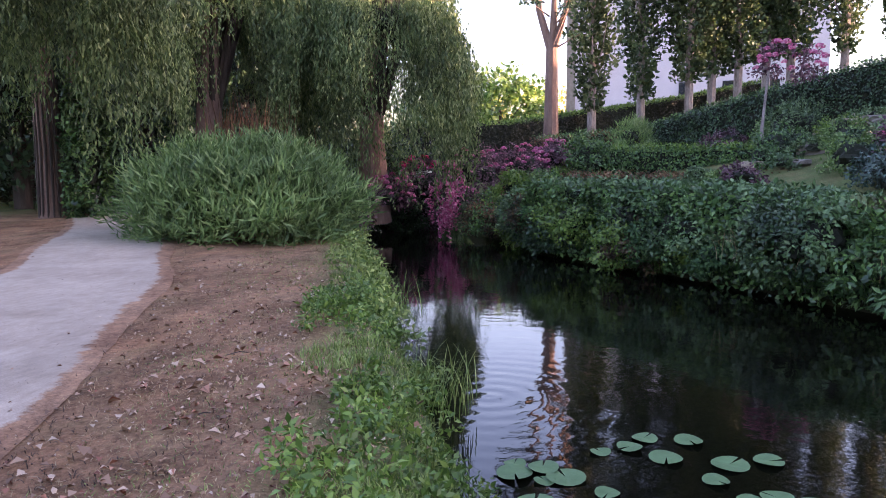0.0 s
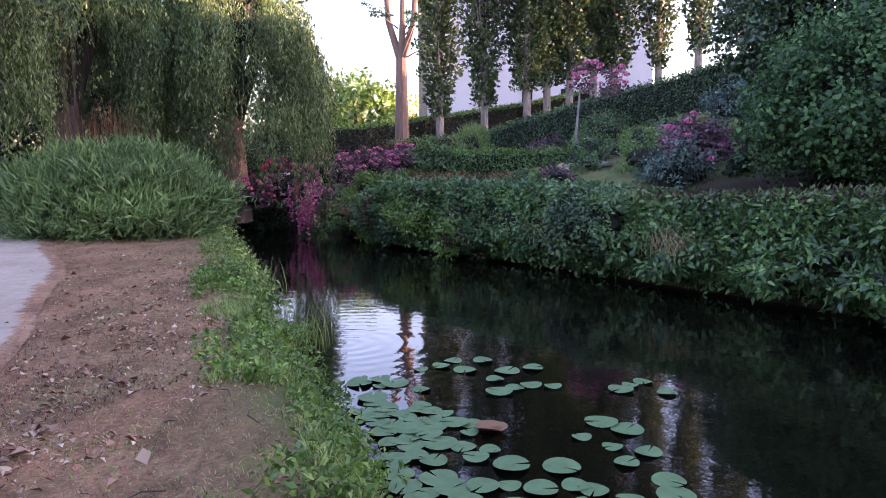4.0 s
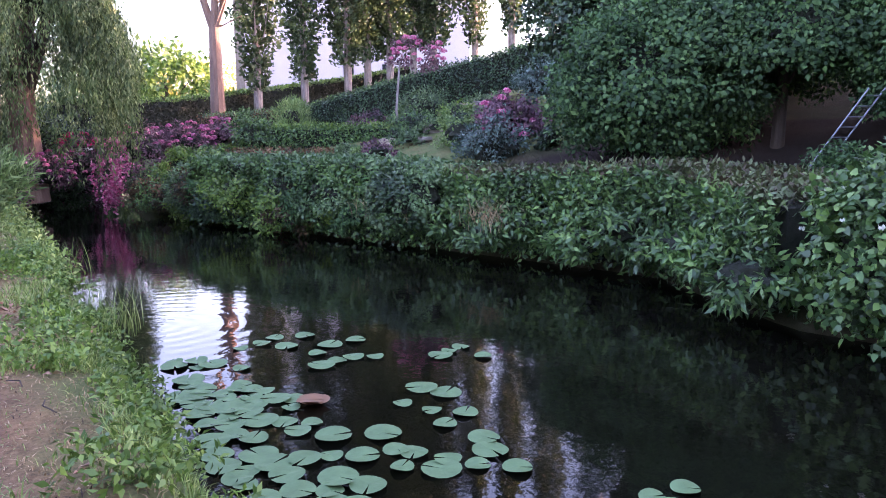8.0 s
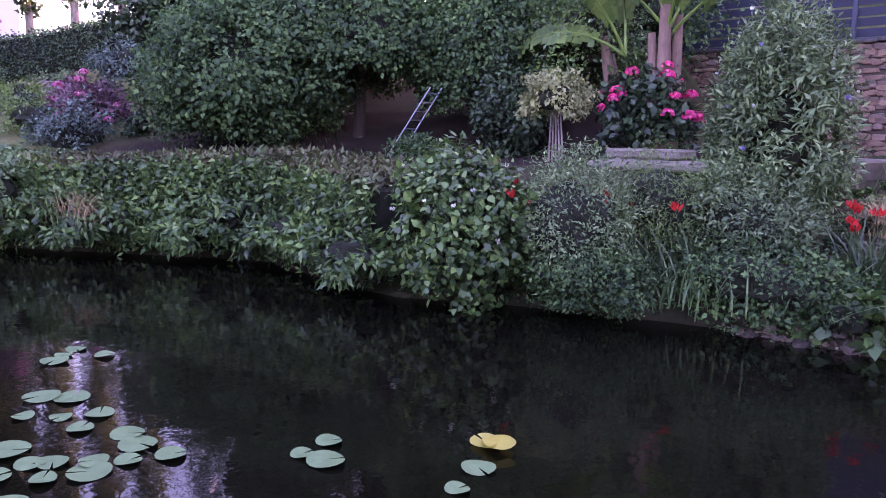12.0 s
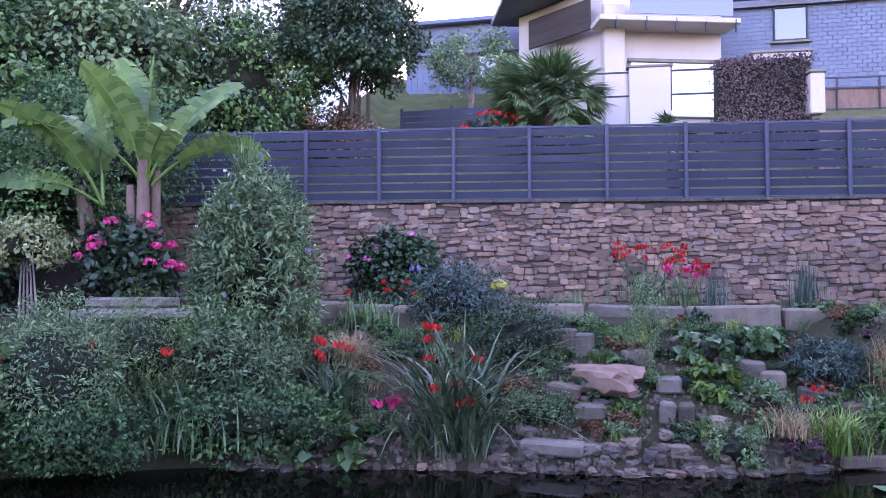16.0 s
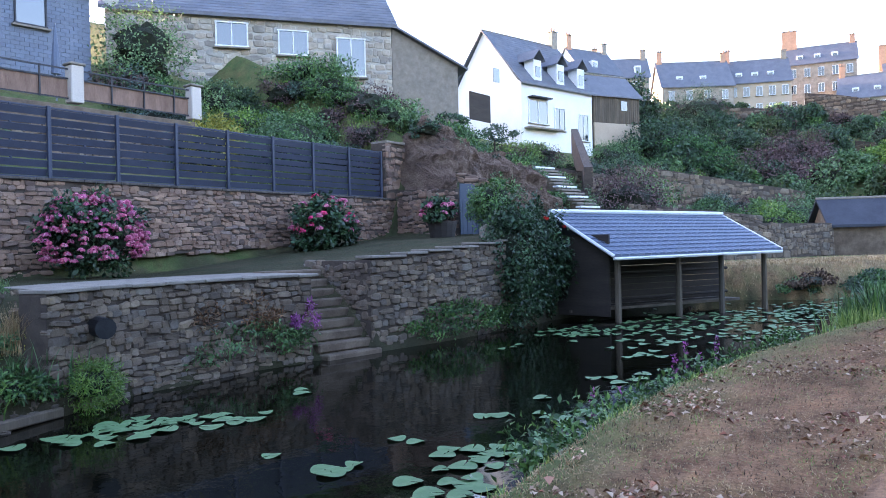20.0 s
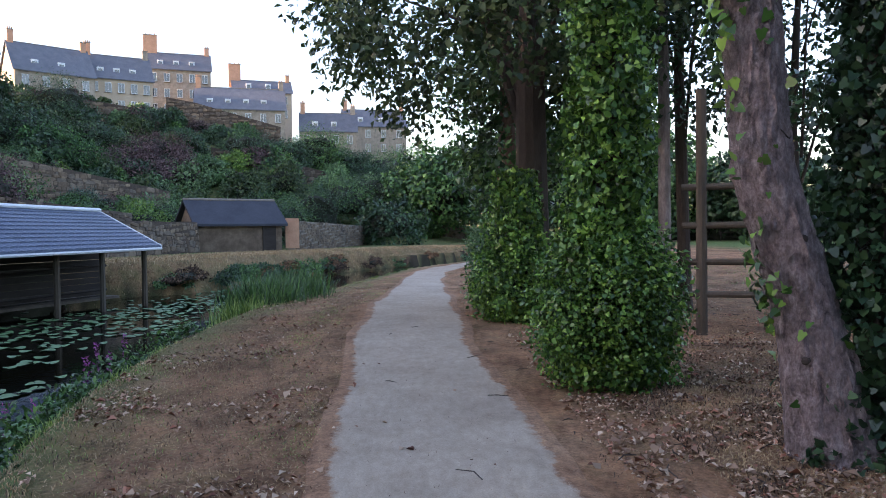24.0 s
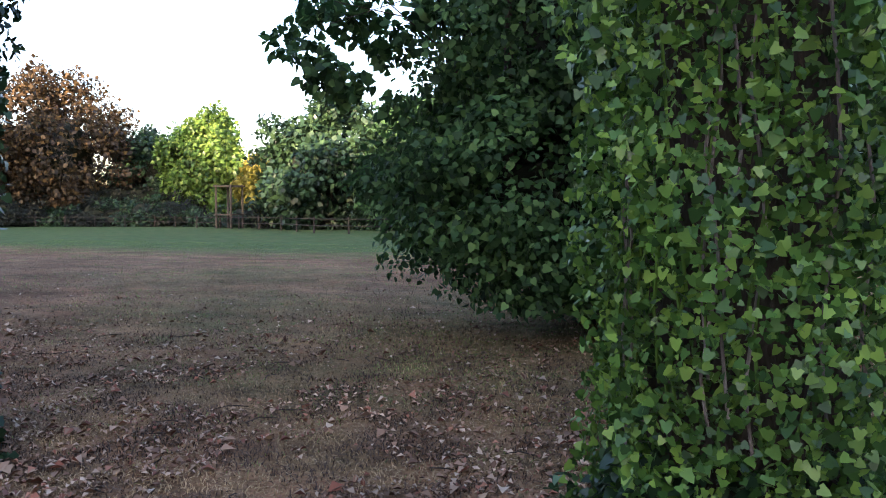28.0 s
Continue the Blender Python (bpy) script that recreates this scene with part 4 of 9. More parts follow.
for i, (x, y, w, h) in enumerate([(-1.07, 10.6, 0.44, 0.28), (-0.7, 10.36, 0.42, 0.2), (-1.14, 11.75, 0.3, 0.42), (-0.86, 11.75, 0.26, 0.36), (0.29, 10.46, 0.2, 0.28), (0.53, 10.48, 0.2, 0.28), (1.45, 11.78, 0.42, 0.24), (0.33, 11.05, 0.34, 0.22), (1.14, 11.75, 0.36, 0.22), (1.76, 11.68, 0.34, 0.24), (-1.12, 9.66, 0.8, 0.17), (-1.6, 12.5, 0.6, 0.26), (-5.5, 11.6, 0.7, 0.3), (-5.2, 12.3, 0.7, 0.3), (2.3, 11.5, 0.5, 0.26), (2.75, 11.3, 0.4, 0.24), (-0.1, 11.6, 0.4, 0.22), (0.6, 12.0, 0.5, 0.24)]):
    o = solo("rockery_block", Geo().box(0, 0, 0, w, 0.3, h, 0, 0.03), [M_STONE_G, M_KERB, M_RUBBLE][i % 3], "squared block stepping up the rockery", "stone block", group="rockery blocks")
    o.matrix_world = pose(x, y, float(height(x, y)) + h * 0.3, 0, rng.normal(0, 3), rng.normal(0, 9))
for i, (x, y, w) in enumerate([(-0.18, 9.85, 0.2), (-0.42, 9.7, 0.16), (-0.66, 9.7, 0.18), (0.07, 9.74, 0.15), (0.42, 9.87, 0.17), (0.55, 9.73, 0.14), (0.9, 10.45, 0.22), (1.3, 10.15, 0.17), (1.9, 10.3, 0.19), (-1.75, 9.62, 0.2)]):
    boulder("rockery_boulder", "angular grey-violet boulder above the waterline", (x, y, float(height(x, y)) + w * 0.25), (w * 1.25, w * 0.85, w * 0.7), M_RUBBLE if i % 2 else M_STONE_G, 40 + i * 1.3, "rockery boulders")
V, F = [], []
for i in range(2600):
    x = rng.uniform(-5.2, 3.6)
    y = float(at_line(FAR, x)) + rng.uniform(-0.05, 3.3) * rng.uniform(0.2, 1.0)
    w = rng.uniform(0.012, 0.055)
    sv, sf = STONES[i % len(STONES)]
    A = np.array(Matrix.Rotation(rng.uniform(0, 6.28), 3, "Z") @ Matrix.Rotation(rng.normal(1.4, 0.3), 3, "X")) * np.array([w * 1.5, w * 1.5, w])
    F.extend(tuple(a + 24 * i for a in q) for q in sf)
    V.append(sv @ A.T + np.array([x, y, float(height(x, y)) + w * 0.2]))
solo("scree", mesh_of("scree", np.concatenate(V), F), M_STONE_GJ, "small stones and grit lying over the rockery soil", "scree", kind="stuff")
o = solo("edging_timber", Geo().box(0, 0, 0, 1.5, 0.12, 0.14, 0, 0.02), M_WOOD, "old timber holding the foot of the rockery", "timber")
o.matrix_world = pose(2.99, 10.62, -0.66, 0, 1.0, 26)
g = Geo().tube([(4.35, 12.2, 0.50), (4.32, 10.95, 0.46)], [0.16, 0.16], 14)
o = thing("drain_spout", "dark plastic drain pipe jutting from the quay wall", "pipe")
part("pipe", g, M_DARKMETAL, o)
part("surround", Geo().box(4.2, 11.5, 0.42, 0.42, 0.4, 0.42, 0.2, 0.03), M_CONC, o)

# ---- plants of the far garden ----
bush("hydrangea", "hydrangea with pink and violet heads against the wall", (-5.2, 15.9, 1.7), (1.1, 0.75, 0.85), 3600, 0.15, L_DARK, "hydrangeas", "hydrangea", 0.6, flowers=[(F_PINK, 7, 0.14, "ball"), (F_MAUVE, 3, 0.14, "ball"), (F_BLUEV, 2, 0.14, "ball")], low=-0.8)
bush("hydrangea", "dense mauve-pink hydrangea in full bloom against the wall", (6.75, 17.6, 1.95), (1.15, 0.8, 0.98), 3200, 0.14, L_DARK, "hydrangeas", "hydrangea", 0.6, flowers=[(F_MAUVE, 250, 0.115, "ball"), (F_PINK, 50, 0.11, "ball")], low=-0.95)
bush("hydrangea", "pink and red hydrangea near the end of the wall", (14.4, 18.9, 2.25), (1.1, 0.8, 0.95), 2600, 0.17, L_DARK, "hydrangeas", "hydrangea", 0.6, flowers=[(F_MAUVE, 26, 0.16, "ball"), (F_HOT, 12, 0.15, "ball")], low=-0.9)
bush("hydrangea", "small pink hydrangea by the dark gate", (18.05, 17.3, 2.65), (0.6, 0.5, 0.5), 1200, 0.15, L_DARK, "hydrangeas", "hydrangea", 0.6, flowers=[(F_MAUVE, 12, 0.16, "ball"), (F_PINK, 10, 0.15, "ball")], low=-0.9)
bush("hydrangea", "hot pink hydrangea at the foot of the banana", (-9.0, 11.9, 1.85), (0.95, 0.8, 0.85), 2600, 0.17, L_DARK, "hydrangeas", "hydrangea", 0.6, flowers=[(F_HOT, 20, 0.15, "ball")], low=-0.8)
bush("rose_bush", "low bush of red flowers on the terrace", (-4.9, 14.6, 1.2), (1.0, 0.4, 0.3), 500, 0.10, L_DARK, "", "flower bed", flowers=[(F_RED, 12, 0.1, "flat")], heart=0)
bush("spurge", "blue-green spurge mound on the terrace", (-3.05, 12.6, 1.2), (0.85, 0.65, 0.62), 4600, 0.10, L_BLUE, "spurge mounds", "shrub", 0.22, flowers=[(L_YEL, 2, 0.2, "ball")], low=-0.6)
bush("spurge", "blue-green spurge mound in the rockery", (2.55, 11.9, 0.32), (0.55, 0.45, 0.42), 3600, 0.09, L_BLUE, "spurge mounds", "shrub", 0.22, low=-0.6, k=90, clump=0.22)
bush("dark_shrub", "dense small-leaved dark shrub in the rockery", (-1.85, 11.5, 0.72), (0.68, 0.6, 0.6), 5200, 0.05, L_IVY_D, "", "shrub", low=-0.8)
bush("tall_shrub", "tall grey-green shrub with small white flowers", (-5.75, 10.6, 1.55), (0.98, 0.9, 1.85), 18000, 0.125, L_GREY, "", "shrub", 0.28, k=380, clump=0.17, low=-0.95, flowers=[(F_WHITE, 8, 0.04, "flat"), (F_BLUEV, 10, 0.05, "flat")], heart=0.5)
bush("tall_shrub_skirt", "grey-green leafy growth at the water's edge", (-5.7, 9.6, 0.25), (1.1, 0.75, 0.9), 9000, 0.085, L_GREY, "", "shrub", 0.32, low=-0.9)
bush("bindweed_tangle", "tangle of bindweed with white trumpets over the bank", (-8.1, 6.9, 0.25), (0.95, 0.9, 1.1), 8500, 0.095, L_HEDGE, "", "shrub", 0.75, low=-0.9, flowers=[(F_WHITE, 30, 0.05, "flat"), (F_RED, 9, 0.09, "flat")], maker=heart_leaves)
bush("weedy_shrub", "loose grey-green shrub leaning over the water", (-7.0, 7.9, 0.35), (1.0, 0.85, 1.0), 9000, 0.065, L_GREY, "", "shrub", 0.35, low=-0.9)
bush("weedy_shrub", "fresh green weeds spilling to the water", (-6.7, 7.7, -0.25), (1.1, 0.65, 0.45), 6500, 0.06, L_LIME, "", "shrub", 0.5, low=-0.9)
bush("weedy_shrub", "feathery green fennel on the bank", (-6.5, 9.0, 0.6), (0.8, 0.65, 0.8), 7000, 0.06, L_OSIERB, "", "shrub", 0.2, low=-0.9)
bush("groundcover", "trailing green groundcover on the bank", (-5.0, 8.9, -0.2), (1.3, 0.7, 0.55), 5200, 0.065, L_LIME, "", "groundcover", 0.6, low=-0.9)
bush("groundcover", "low leafy clump by the water", (-3.9, 8.95, -0.42), (0.5, 0.35, 0.35), 420, 0.16, L_HEDGE, "", "groundcover", 0.8, low=-0.8, heart=0.6)
bush("groundcover", "creeping thyme-like carpet over the rocks", (-1.4, 10.25, -0.2), (0.62, 0.45, 0.32), 3600, 0.04, L_OSIER, "", "groundcover", 0.5, low=-0.5)
bush("lobed_plant", "light green lobed-leaf plant in the rockery", (0.85, 11.75, 0.5), (0.42, 0.34, 0.3), 620, 0.12, L_OSIER, "lobed plants", "plant", 0.85, low=-0.8, heart=0.5, maker=ivy_leaves)
bush("lobed_plant", "bright yellow-green lobed-leaf plant spilling down the rockery", (0.92, 11.05, 0.12), (0.36, 0.3, 0.3), 520, 0.11, L_FRESH, "lobed plants", "plant", 0.85, low=-0.8, heart=0.5, maker=ivy_leaves)
bush("lobed_plant", "light green lobed-leaf plant on the terrace edge", (1.6, 12.35, 0.62), (0.42, 0.34, 0.24), 560, 0.12, L_OSIER, "lobed plants", "plant", 0.85, low=-0.8, heart=0.5, maker=ivy_leaves)
bush("groundcover", "dark low plant under the terrace edge", (-0.45, 12.2, 0.62), (0.36, 0.3, 0.24), 900, 0.08, L_HEDGE, "", "groundcover", 0.4, low=-0.5)
bush("groundcover", "small yellow-green rosette among the stones", (-0.25, 10.4, -0.15), (0.22, 0.2, 0.13), 260, 0.07, L_FRESH, "", "groundcover", 0.7, low=-0.5, heart=0.4)
bush("groundcover", "grey-leaved clump at the waterline", (1.1, 9.95, -0.48), (0.34, 0.28, 0.3), 1100, 0.07, L_GREY, "", "groundcover", 0.4, low=-0.8)
bush("groundcover", "purplish low clump at the waterline", (1.9, 10.2, -0.55), (0.26, 0.22, 0.2), 500, 0.06, L_PURPLE, "", "groundcover", 0.5, low=-0.8)
bush("groundcover", "dark green herbs along the foot of the rockery", (3.1, 11.0, -0.32), (0.5, 0.35, 0.32), 1500, 0.09, L_HEDGE, "", "groundcover", 0.35, low=-0.6, heart=0.5)
bush("groundcover", "mid-green plant between the squared blocks", (1.5, 10.9, -0.05), (0.45, 0.35, 0.24), 1200, 0.07, L_OSIER, "", "groundcover", 0.4, low=-0.6, heart=0.5)
bush("grass_bush", "bright green fine-leaved tuft above the water", (4.1, 10.95, -0.38), (0.44, 0.36, 0.4), 3600, 0.09, L_FRESH, "", "plant", 0.14, low=-0.8)
bush("yellow_shrub", "yellow-green shrub beside the feather grass", (3.55, 11.5, 0.35), (0.26, 0.26, 0.55), 900, 0.08, L_YEL, "", "shrub", 0.4, low=-0.9, heart=0.5)
bush("silver_shrub", "airy silver-grey shrub in the rockery", (0.08, 11.6, 0.75), (0.30, 0.28, 0.82), 2600, 0.06, L_GREY, "", "shrub", 0.25, low=-0.95, heart=0)
std_shrub = bush("standard_shrub", "variegated mop-headed shrub on thin stems", (-8.95, 9.5, 2.05), (0.6, 0.55, 0.42), 2200, 0.08, L_VARIEG, "", "shrub", 0.6, low=-0.6)
g = Geo()
for k in range(5):
    g.tube([(-8.95 + 0.07 * k - 0.15, 9.5 + 0.03 * k, 0.6), (-8.95 + 0.05 * k - 0.1, 9.5, 1.9)], [0.02, 0.012], 6)
part("stem", g, M_BARK, std_shrub)
bush("round_bush", "rounded dark green bush by the banana", (-10.7, 11.9, 3.2), (1.25, 1.1, 1.2), 6000, 0.10, L_HEDGE, "", "bush", 0.5, low=-0.9)
bush("ivy_slope", "ivy and weeds along the quay wall", (16.2, 12.6, 0.9), (1.1, 0.9, 1.9), 8000, 0.11, L_DARK, "", "bush", 0.6, low=-0.95, k=120, clump=0.25)
bush("ivy_slope", "dark bush hanging over the wall by the boathouse", (17.6, 13.0, 1.2), (1.4, 0.9, 1.7), 7000, 0.12, L_DARK, "", "bush", 0.6, low=-0.95, k=120, clump=0.25, flowers=[(F_RED, 7, 0.1, "flat")])
bush("shrub", "fresh green shrub above the quay wall", (17.3, 14.2, 2.8), (0.9, 0.8, 0.8), 3600, 0.10, L_HEDGE, "", "shrub", 0.5, low=-0.9)
bush("wall_weeds", "weeds growing along the foot of the quay wall", (7.3, 12.0, -0.25), (1.6, 0.25, 0.45), 1500, 0.10, L_OSIER, "", "weeds", 0.4, heart=0)
bush("wall_weeds", "brown dried weeds clinging to the quay wall", (7.0, 12.0, 0.25), (1.1, 0.2, 0.5), 1100, 0.09, L_RUST, "", "weeds", 0.3, heart=0)
bush("wall_weeds", "green weeds along the waterline", (13.6, 12.15, -0.35), (1.8, 0.3, 0.5), 2200, 0.11, L_HEDGE, "", "weeds", 0.4, heart=0)
bush("lavender", "purple flowering tuft beside the water steps", (8.75, 12.0, 0.15), (0.35, 0.25, 0.45), 500, 0.08, F_LOOSE, "", "plant", 0.3, heart=0)


def tuft(name, label, at, n, h, lean, width, mat, spread, cat="plant", group="", flowers=(), seed=0, seg=5):
    rng = np.random.default_rng(seed + int(abs(at[0] * 31)))
    t = thing(name, label, cat, group)
    P = np.array(at) + rng.normal(0, 1, (n, 3)) * np.array([spread, spread * 0.7, 0])
    part("leaves", quads_mesh("leaves", blades(P, h, lean, width, rng, seg), 4), mat, t)
    for fm, count, fr, fh in flowers:
        for i in range(count):
            a = rng.uniform(0, 6.28)
            tip = np.array(at) + np.array([math.cos(a) * spread * 1.6, math.sin(a) * spread * 1.2, fh * rng.uniform(0.75, 1.1)])
            part("stem", Geo().tube([tuple(np.array(at) + (tip - np.array(at)) * 0.1), tuple(tip)], [0.008, 0.005], 5), L_STRAP, t)
            part("flower_head", quads_mesh("flower_head", petals(tip, fr, rng, "flat"), 4), fm, t)
    return t


tuft("strap_lily", "large clump of dark strap leaves with red flowers", (-2.35, 9.45, -0.6), 120, 1.9, 0.8, 0.05, L_STRAP, 0.2, "lily clump", "", [(F_RED, 7, 0.10, 1.5), (F_RED, 4, 0.11, 0.75)], 1, 8)
tuft("strap_lily", "skirt of arching pale strap leaves over the water", (-2.3, 9.3, -0.62), 60, 1.15, 1.25, 0.036, L_STRAP, 0.3, "lily clump", "", (), 31, 8)
tuft("strap_lily", "clump of arching strap leaves with red flowers", (-4.05, 9.66, -0.3), 70, 1.05, 0.7, 0.034, L_STRAP, 0.14, "lily clump", "", [(F_RED, 6, 0.10, 0.95)], 2, 7)
tuft("strap_lily", "dark strap-leaved clump with red flowers by the water", (-6.3, 8.4, -0.4), 110, 1.05, 0.75, 0.03, L_STRAP, 0.35, "lily clump", "", [(F_RED, 6, 0.11, 1.1)], 3)
tuft("strap_lily", "low green strap-leaved clump at the waterline", (-5.5, 8.5, -0.5), 110, 0.7, 0.7, 0.028, L_OSIER, 0.45, "lily clump", "", (), 4)
tuft("geranium", "hot pink geranium hanging by the water", (-3.15, 9.35, -0.25), 12, 0.3, 0.6, 0.03, L_HEDGE, 0.12, "flower", "", [(F_HOT, 8, 0.1, 0.25)], 5)
tuft("feather_grass", "straw-coloured feather grass mound", (-4.25, 10.7, 0.3), 700, 0.62, 1.05, 0.008, M_STRAW, 0.12, "grass tuft", "feather grass", (), 6)
tuft("feather_grass", "pale arching feather grass in the rockery", (3.2, 11.5, 0.15), 300, 0.75, 0.45, 0.009, M_STRAW, 0.1, "grass tuft", "feather grass", (), 7)
tuft("day_lily", "fresh green arching leaves at the water's edge", (2.28, 10.5, -0.6), 170, 0.72, 0.7, 0.026, L_FRESH, 0.2, "lily clump", "", [(F_RED, 2, 0.1, 0.8)], 8)
tuft("day_lily", "grassy leaves over the quay corner", (3.4, 11.2, -0.45), 90, 0.9, 0.45, 0.028, L_OSIER, 0.28, "lily clump", "", (), 9)
tuft("iris_clump", "green iris leaves on the terrace", (-4.4, 11.9, 0.7), 90, 0.72, 0.35, 0.03, L_OSIER, 0.22, "plant", "", (), 10)
tuft("horsetail", "upright dark horsetail stems", (1.25, 14.3, 0.95), 70, 0.85, 0.1, 0.018, L_BLUE, 0.14, "plant", "horsetails", (), 11)
tuft("horsetail", "upright dark horsetail stems", (2.7, 14.2, 0.95), 90, 1.05, 0.07, 0.018, L_BLUE, 0.14, "plant", "horsetails", (), 12)
tuft("horsetail", "short upright leaves on the terrace", (-1.2, 13.6, 0.95), 60, 0.5, 0.15, 0.018, L_OSIER, 0.2, "plant", "horsetails", (), 13)
tuft("crocosmia", "red crocosmia against the wall", (0.15, 16.9, 1.0), 90, 0.9, 0.35, 0.025, L_OSIER, 0.45, "flower clump", "", [(F_RED, 30, 0.10, 1.2)], 14)
tuft("crocosmia", "pink-red flowers beside the crocosmia", (0.9, 16.6, 1.0), 40, 0.6, 0.35, 0.025, L_HEDGE, 0.25, "flower clump", "", [(F_HOT, 12, 0.12, 0.8), (F_RED, 8, 0.12, 0.9)], 15)
cord = tuft("cordyline", "spiky cordyline head above the shrub", (-6.7, 12.0, 3.0), 90, 1.15, 0.5, 0.045, L_GREY, 0.06, "cordyline", "", (), 16, 4)
part("trunk", Geo().tube([(-6.7, 12.0, 0.9), (-6.72, 12.0, 2.0), (-6.7, 12.0, 3.05)], [0.1, 0.08, 0.07], 8), M_BARK, cord)
tuft("dry_stalks", "dry pinkish stalks trailing to the water", (1.75, 10.2, -0.35), 120, 0.5, 0.9, 0.01, M_STRAW, 0.15, "plant", "", (), 17)


def banana(at, seed):
    rng = np.random.default_rng(seed)
    t = thing("banana_plant", "tall banana plant with large torn leaves", "banana")
    x, y, z = at
    rt, dp = Vector((0.79, 0.61, 0)), Vector((-0.61, 0.79, 0))
    for dx, dz, h, r in ((0.0, 0.0, 2.8, 0.13), (0.16, 0.15, 2.5, 0.11), (-0.14, 0.1, 2.2, 0.10), (0.05, 0.3, 1.9, 0.09), (-0.72, 0.5, 2.2, 0.12), (-0.62, 0.62, 1.9, 0.09)):
        b = Vector(at) + rt * dx + dp * dz
        lean = rt * (dx * 0.5 - 0.05)
        part("stem", Geo().tube([b, b + lean * 0.5 + Vector((0, 0, h * 0.5)), b + lean + Vector((0, 0, h))], [r * 1.25, r, r * 0.7], 10), M_BARK_R, t, "pinkish brown sheathed stem")
    # turn from the right of the view, length, rise at the foot and at the tip, roll of the blade, stem offset
    specs = [(180, 2.7, 52, -25, 0.5, 0.0), (165, 2.3, 34, -45, 0.7, -0.7), (195, 2.4, 66, 10, -0.5, -0.7), (140, 2.5, 84, 58, 0.9, 0.0), (70, 2.6, 88, 70, 1.1, 0.0), (8, 2.8, 66, 24, -0.6, 0.0),
             (-12, 2.4, 48, -38, 0.4, 0.1), (110, 2.3, 82, 44, 1.2, -0.7), (-75, 1.8, 62, -25, 0.3, 0.0), (-165, 2.4, 76, 38, -0.8, 0.0)]
    for a, ln, up, end, roll, off in specs:
        out = rt * math.cos(radians(a)) + dp * math.sin(radians(a))
        flat = Vector((-out.y, out.x, 0))
        pts, seg = [Vector(at) + rt * off + Vector((0, 0, 2.2 if off > -0.5 else 1.8))], 22
        tang = []
        for q in range(seg):
            e = radians(up + (end - up) * ((q + 0.5) / seg) ** 1.6)
            d = out * math.cos(e) + Vector((0, 0, math.sin(e)))
            tang.append(d)
            pts.append(pts[-1] + d * (ln / seg))
        g = Geo()
        for sgn in (-1, 1):
            for q in range(6, seg):
                u0, u1 = (q - 6) / (seg - 6), (q - 5) / (seg - 6)
                d = tang[q]
                nrm = flat.cross(d).normalized()
                side = (flat * math.cos(roll) + nrm * math.sin(roll)) * sgn - nrm * 0.28
                w0, w1 = (0.34 * (0.12 + math.sin(math.pi * min(1, v * 0.93 + 0.05))) ** 0.55 for v in (u0, u1))
                tear = rng.uniform(0.72, 0.95) if rng.uniform() < 0.3 else 1.0
                droop = Vector((0, 0, -0.09 * rng.uniform(0.3, 1.3)))
                a0, a1 = pts[q], pts[q + 1]
                m0, m1 = a0 + side * w0 * 0.55, a1 + side * w1 * 0.55
                g.add([a0, a1, m1, m0], [(0, 1, 2, 3)])
                b1 = a0 + (a1 - a0) * tear
                g.add([m0, m0 + (m1 - m0) * tear, b1 + side * w1 + droop, a0 + side * w0 + droop], [(0, 1, 2, 3)])
        lf = part("leaf", g, L_BANANA, t)
        part("midrib", Geo().tube(pts, [0.034 - 0.0013 * q for q in range(seg + 1)], 6), L_FRESH, lf, "pale midrib")
    return t


banana((-8.75, 12.0, 1.1), 2)
ld = thing("ladder", "aluminium ladder leaning against the earth bank", "ladder")
a0, b0, dv = Vector((-13.25, 8.85, 0.75)), Vector((-12.65, 9.7, 2.4)), Vector((-0.06, 0.34, 0))
for o in (Vector(), dv):
    part("rail", Geo().tube([a0 + o, b0 + o], [0.016, 0.016], 6), M_ALU, ld)
for k in range(9):
    c = a0 + (b0 - a0) * ((k + 0.7) / 9.4)
    part("rung", Geo().tube([c, c + dv], [0.014, 0.014], 6), M_ALU, ld)
part_slab = Geo().box(-7.6, 10.6, 1.05, 2.2, 1.2, 0.12, 0.2, 0.03)
solo("stone_slab", part_slab, M_CONC, "worn stone slabs on the terrace by the banana", "paving")
solo("stone_slab", Geo().box(-8.3, 11.1, 1.2, 1.4, 0.6, 0.16, 0.1, 0.03), M_CONC, "worn stone step by the banana", "paving")

# low planting between the stones of the rockery and along its foot
rng = np.random.default_rng(140)
for i in range(190):
    x = rng.uniform(-4.9, 3.4)
    u = rng.uniform(0.1, 0.95)
    y = float(at_line(FAR, x)) + 0.15 + u * 3.4
    w = rng.uniform(0.1, 0.24)
    m = [L_OSIER, L_HEDGE, L_DARK, L_GREY, L_DARK, L_RUST, L_LIME][i % 7]
    bush("rockery_plant", "low leafy plant growing between the rockery stones", (x, y, float(height(x, y)) + w * 0.3), (w * 1.3, w, w * 0.8), int(420 + 1300 * w), 0.034 + 0.010 * (i % 4), m, "rockery plants", "plant", 0.35 + 0.1 * (i % 4), low=-0.6, heart=0.5, seed=i)
for i in range(30):
    x = rng.uniform(-5.2, 3.8)
    y = float(at_line(FAR, x)) + rng.uniform(0.1, 3.2)
    tuft("grass_tuft", "loose tuft of arching grass in the rockery", (x, y, float(height(x, y)) - 0.02), 50, rng.uniform(0.22, 0.45), 0.8, 0.010, [L_GRASS, L_OSIER, M_STRAW, L_FRESH][i % 4], 0.07, "grass tuft", "rockery grasses", (), i)
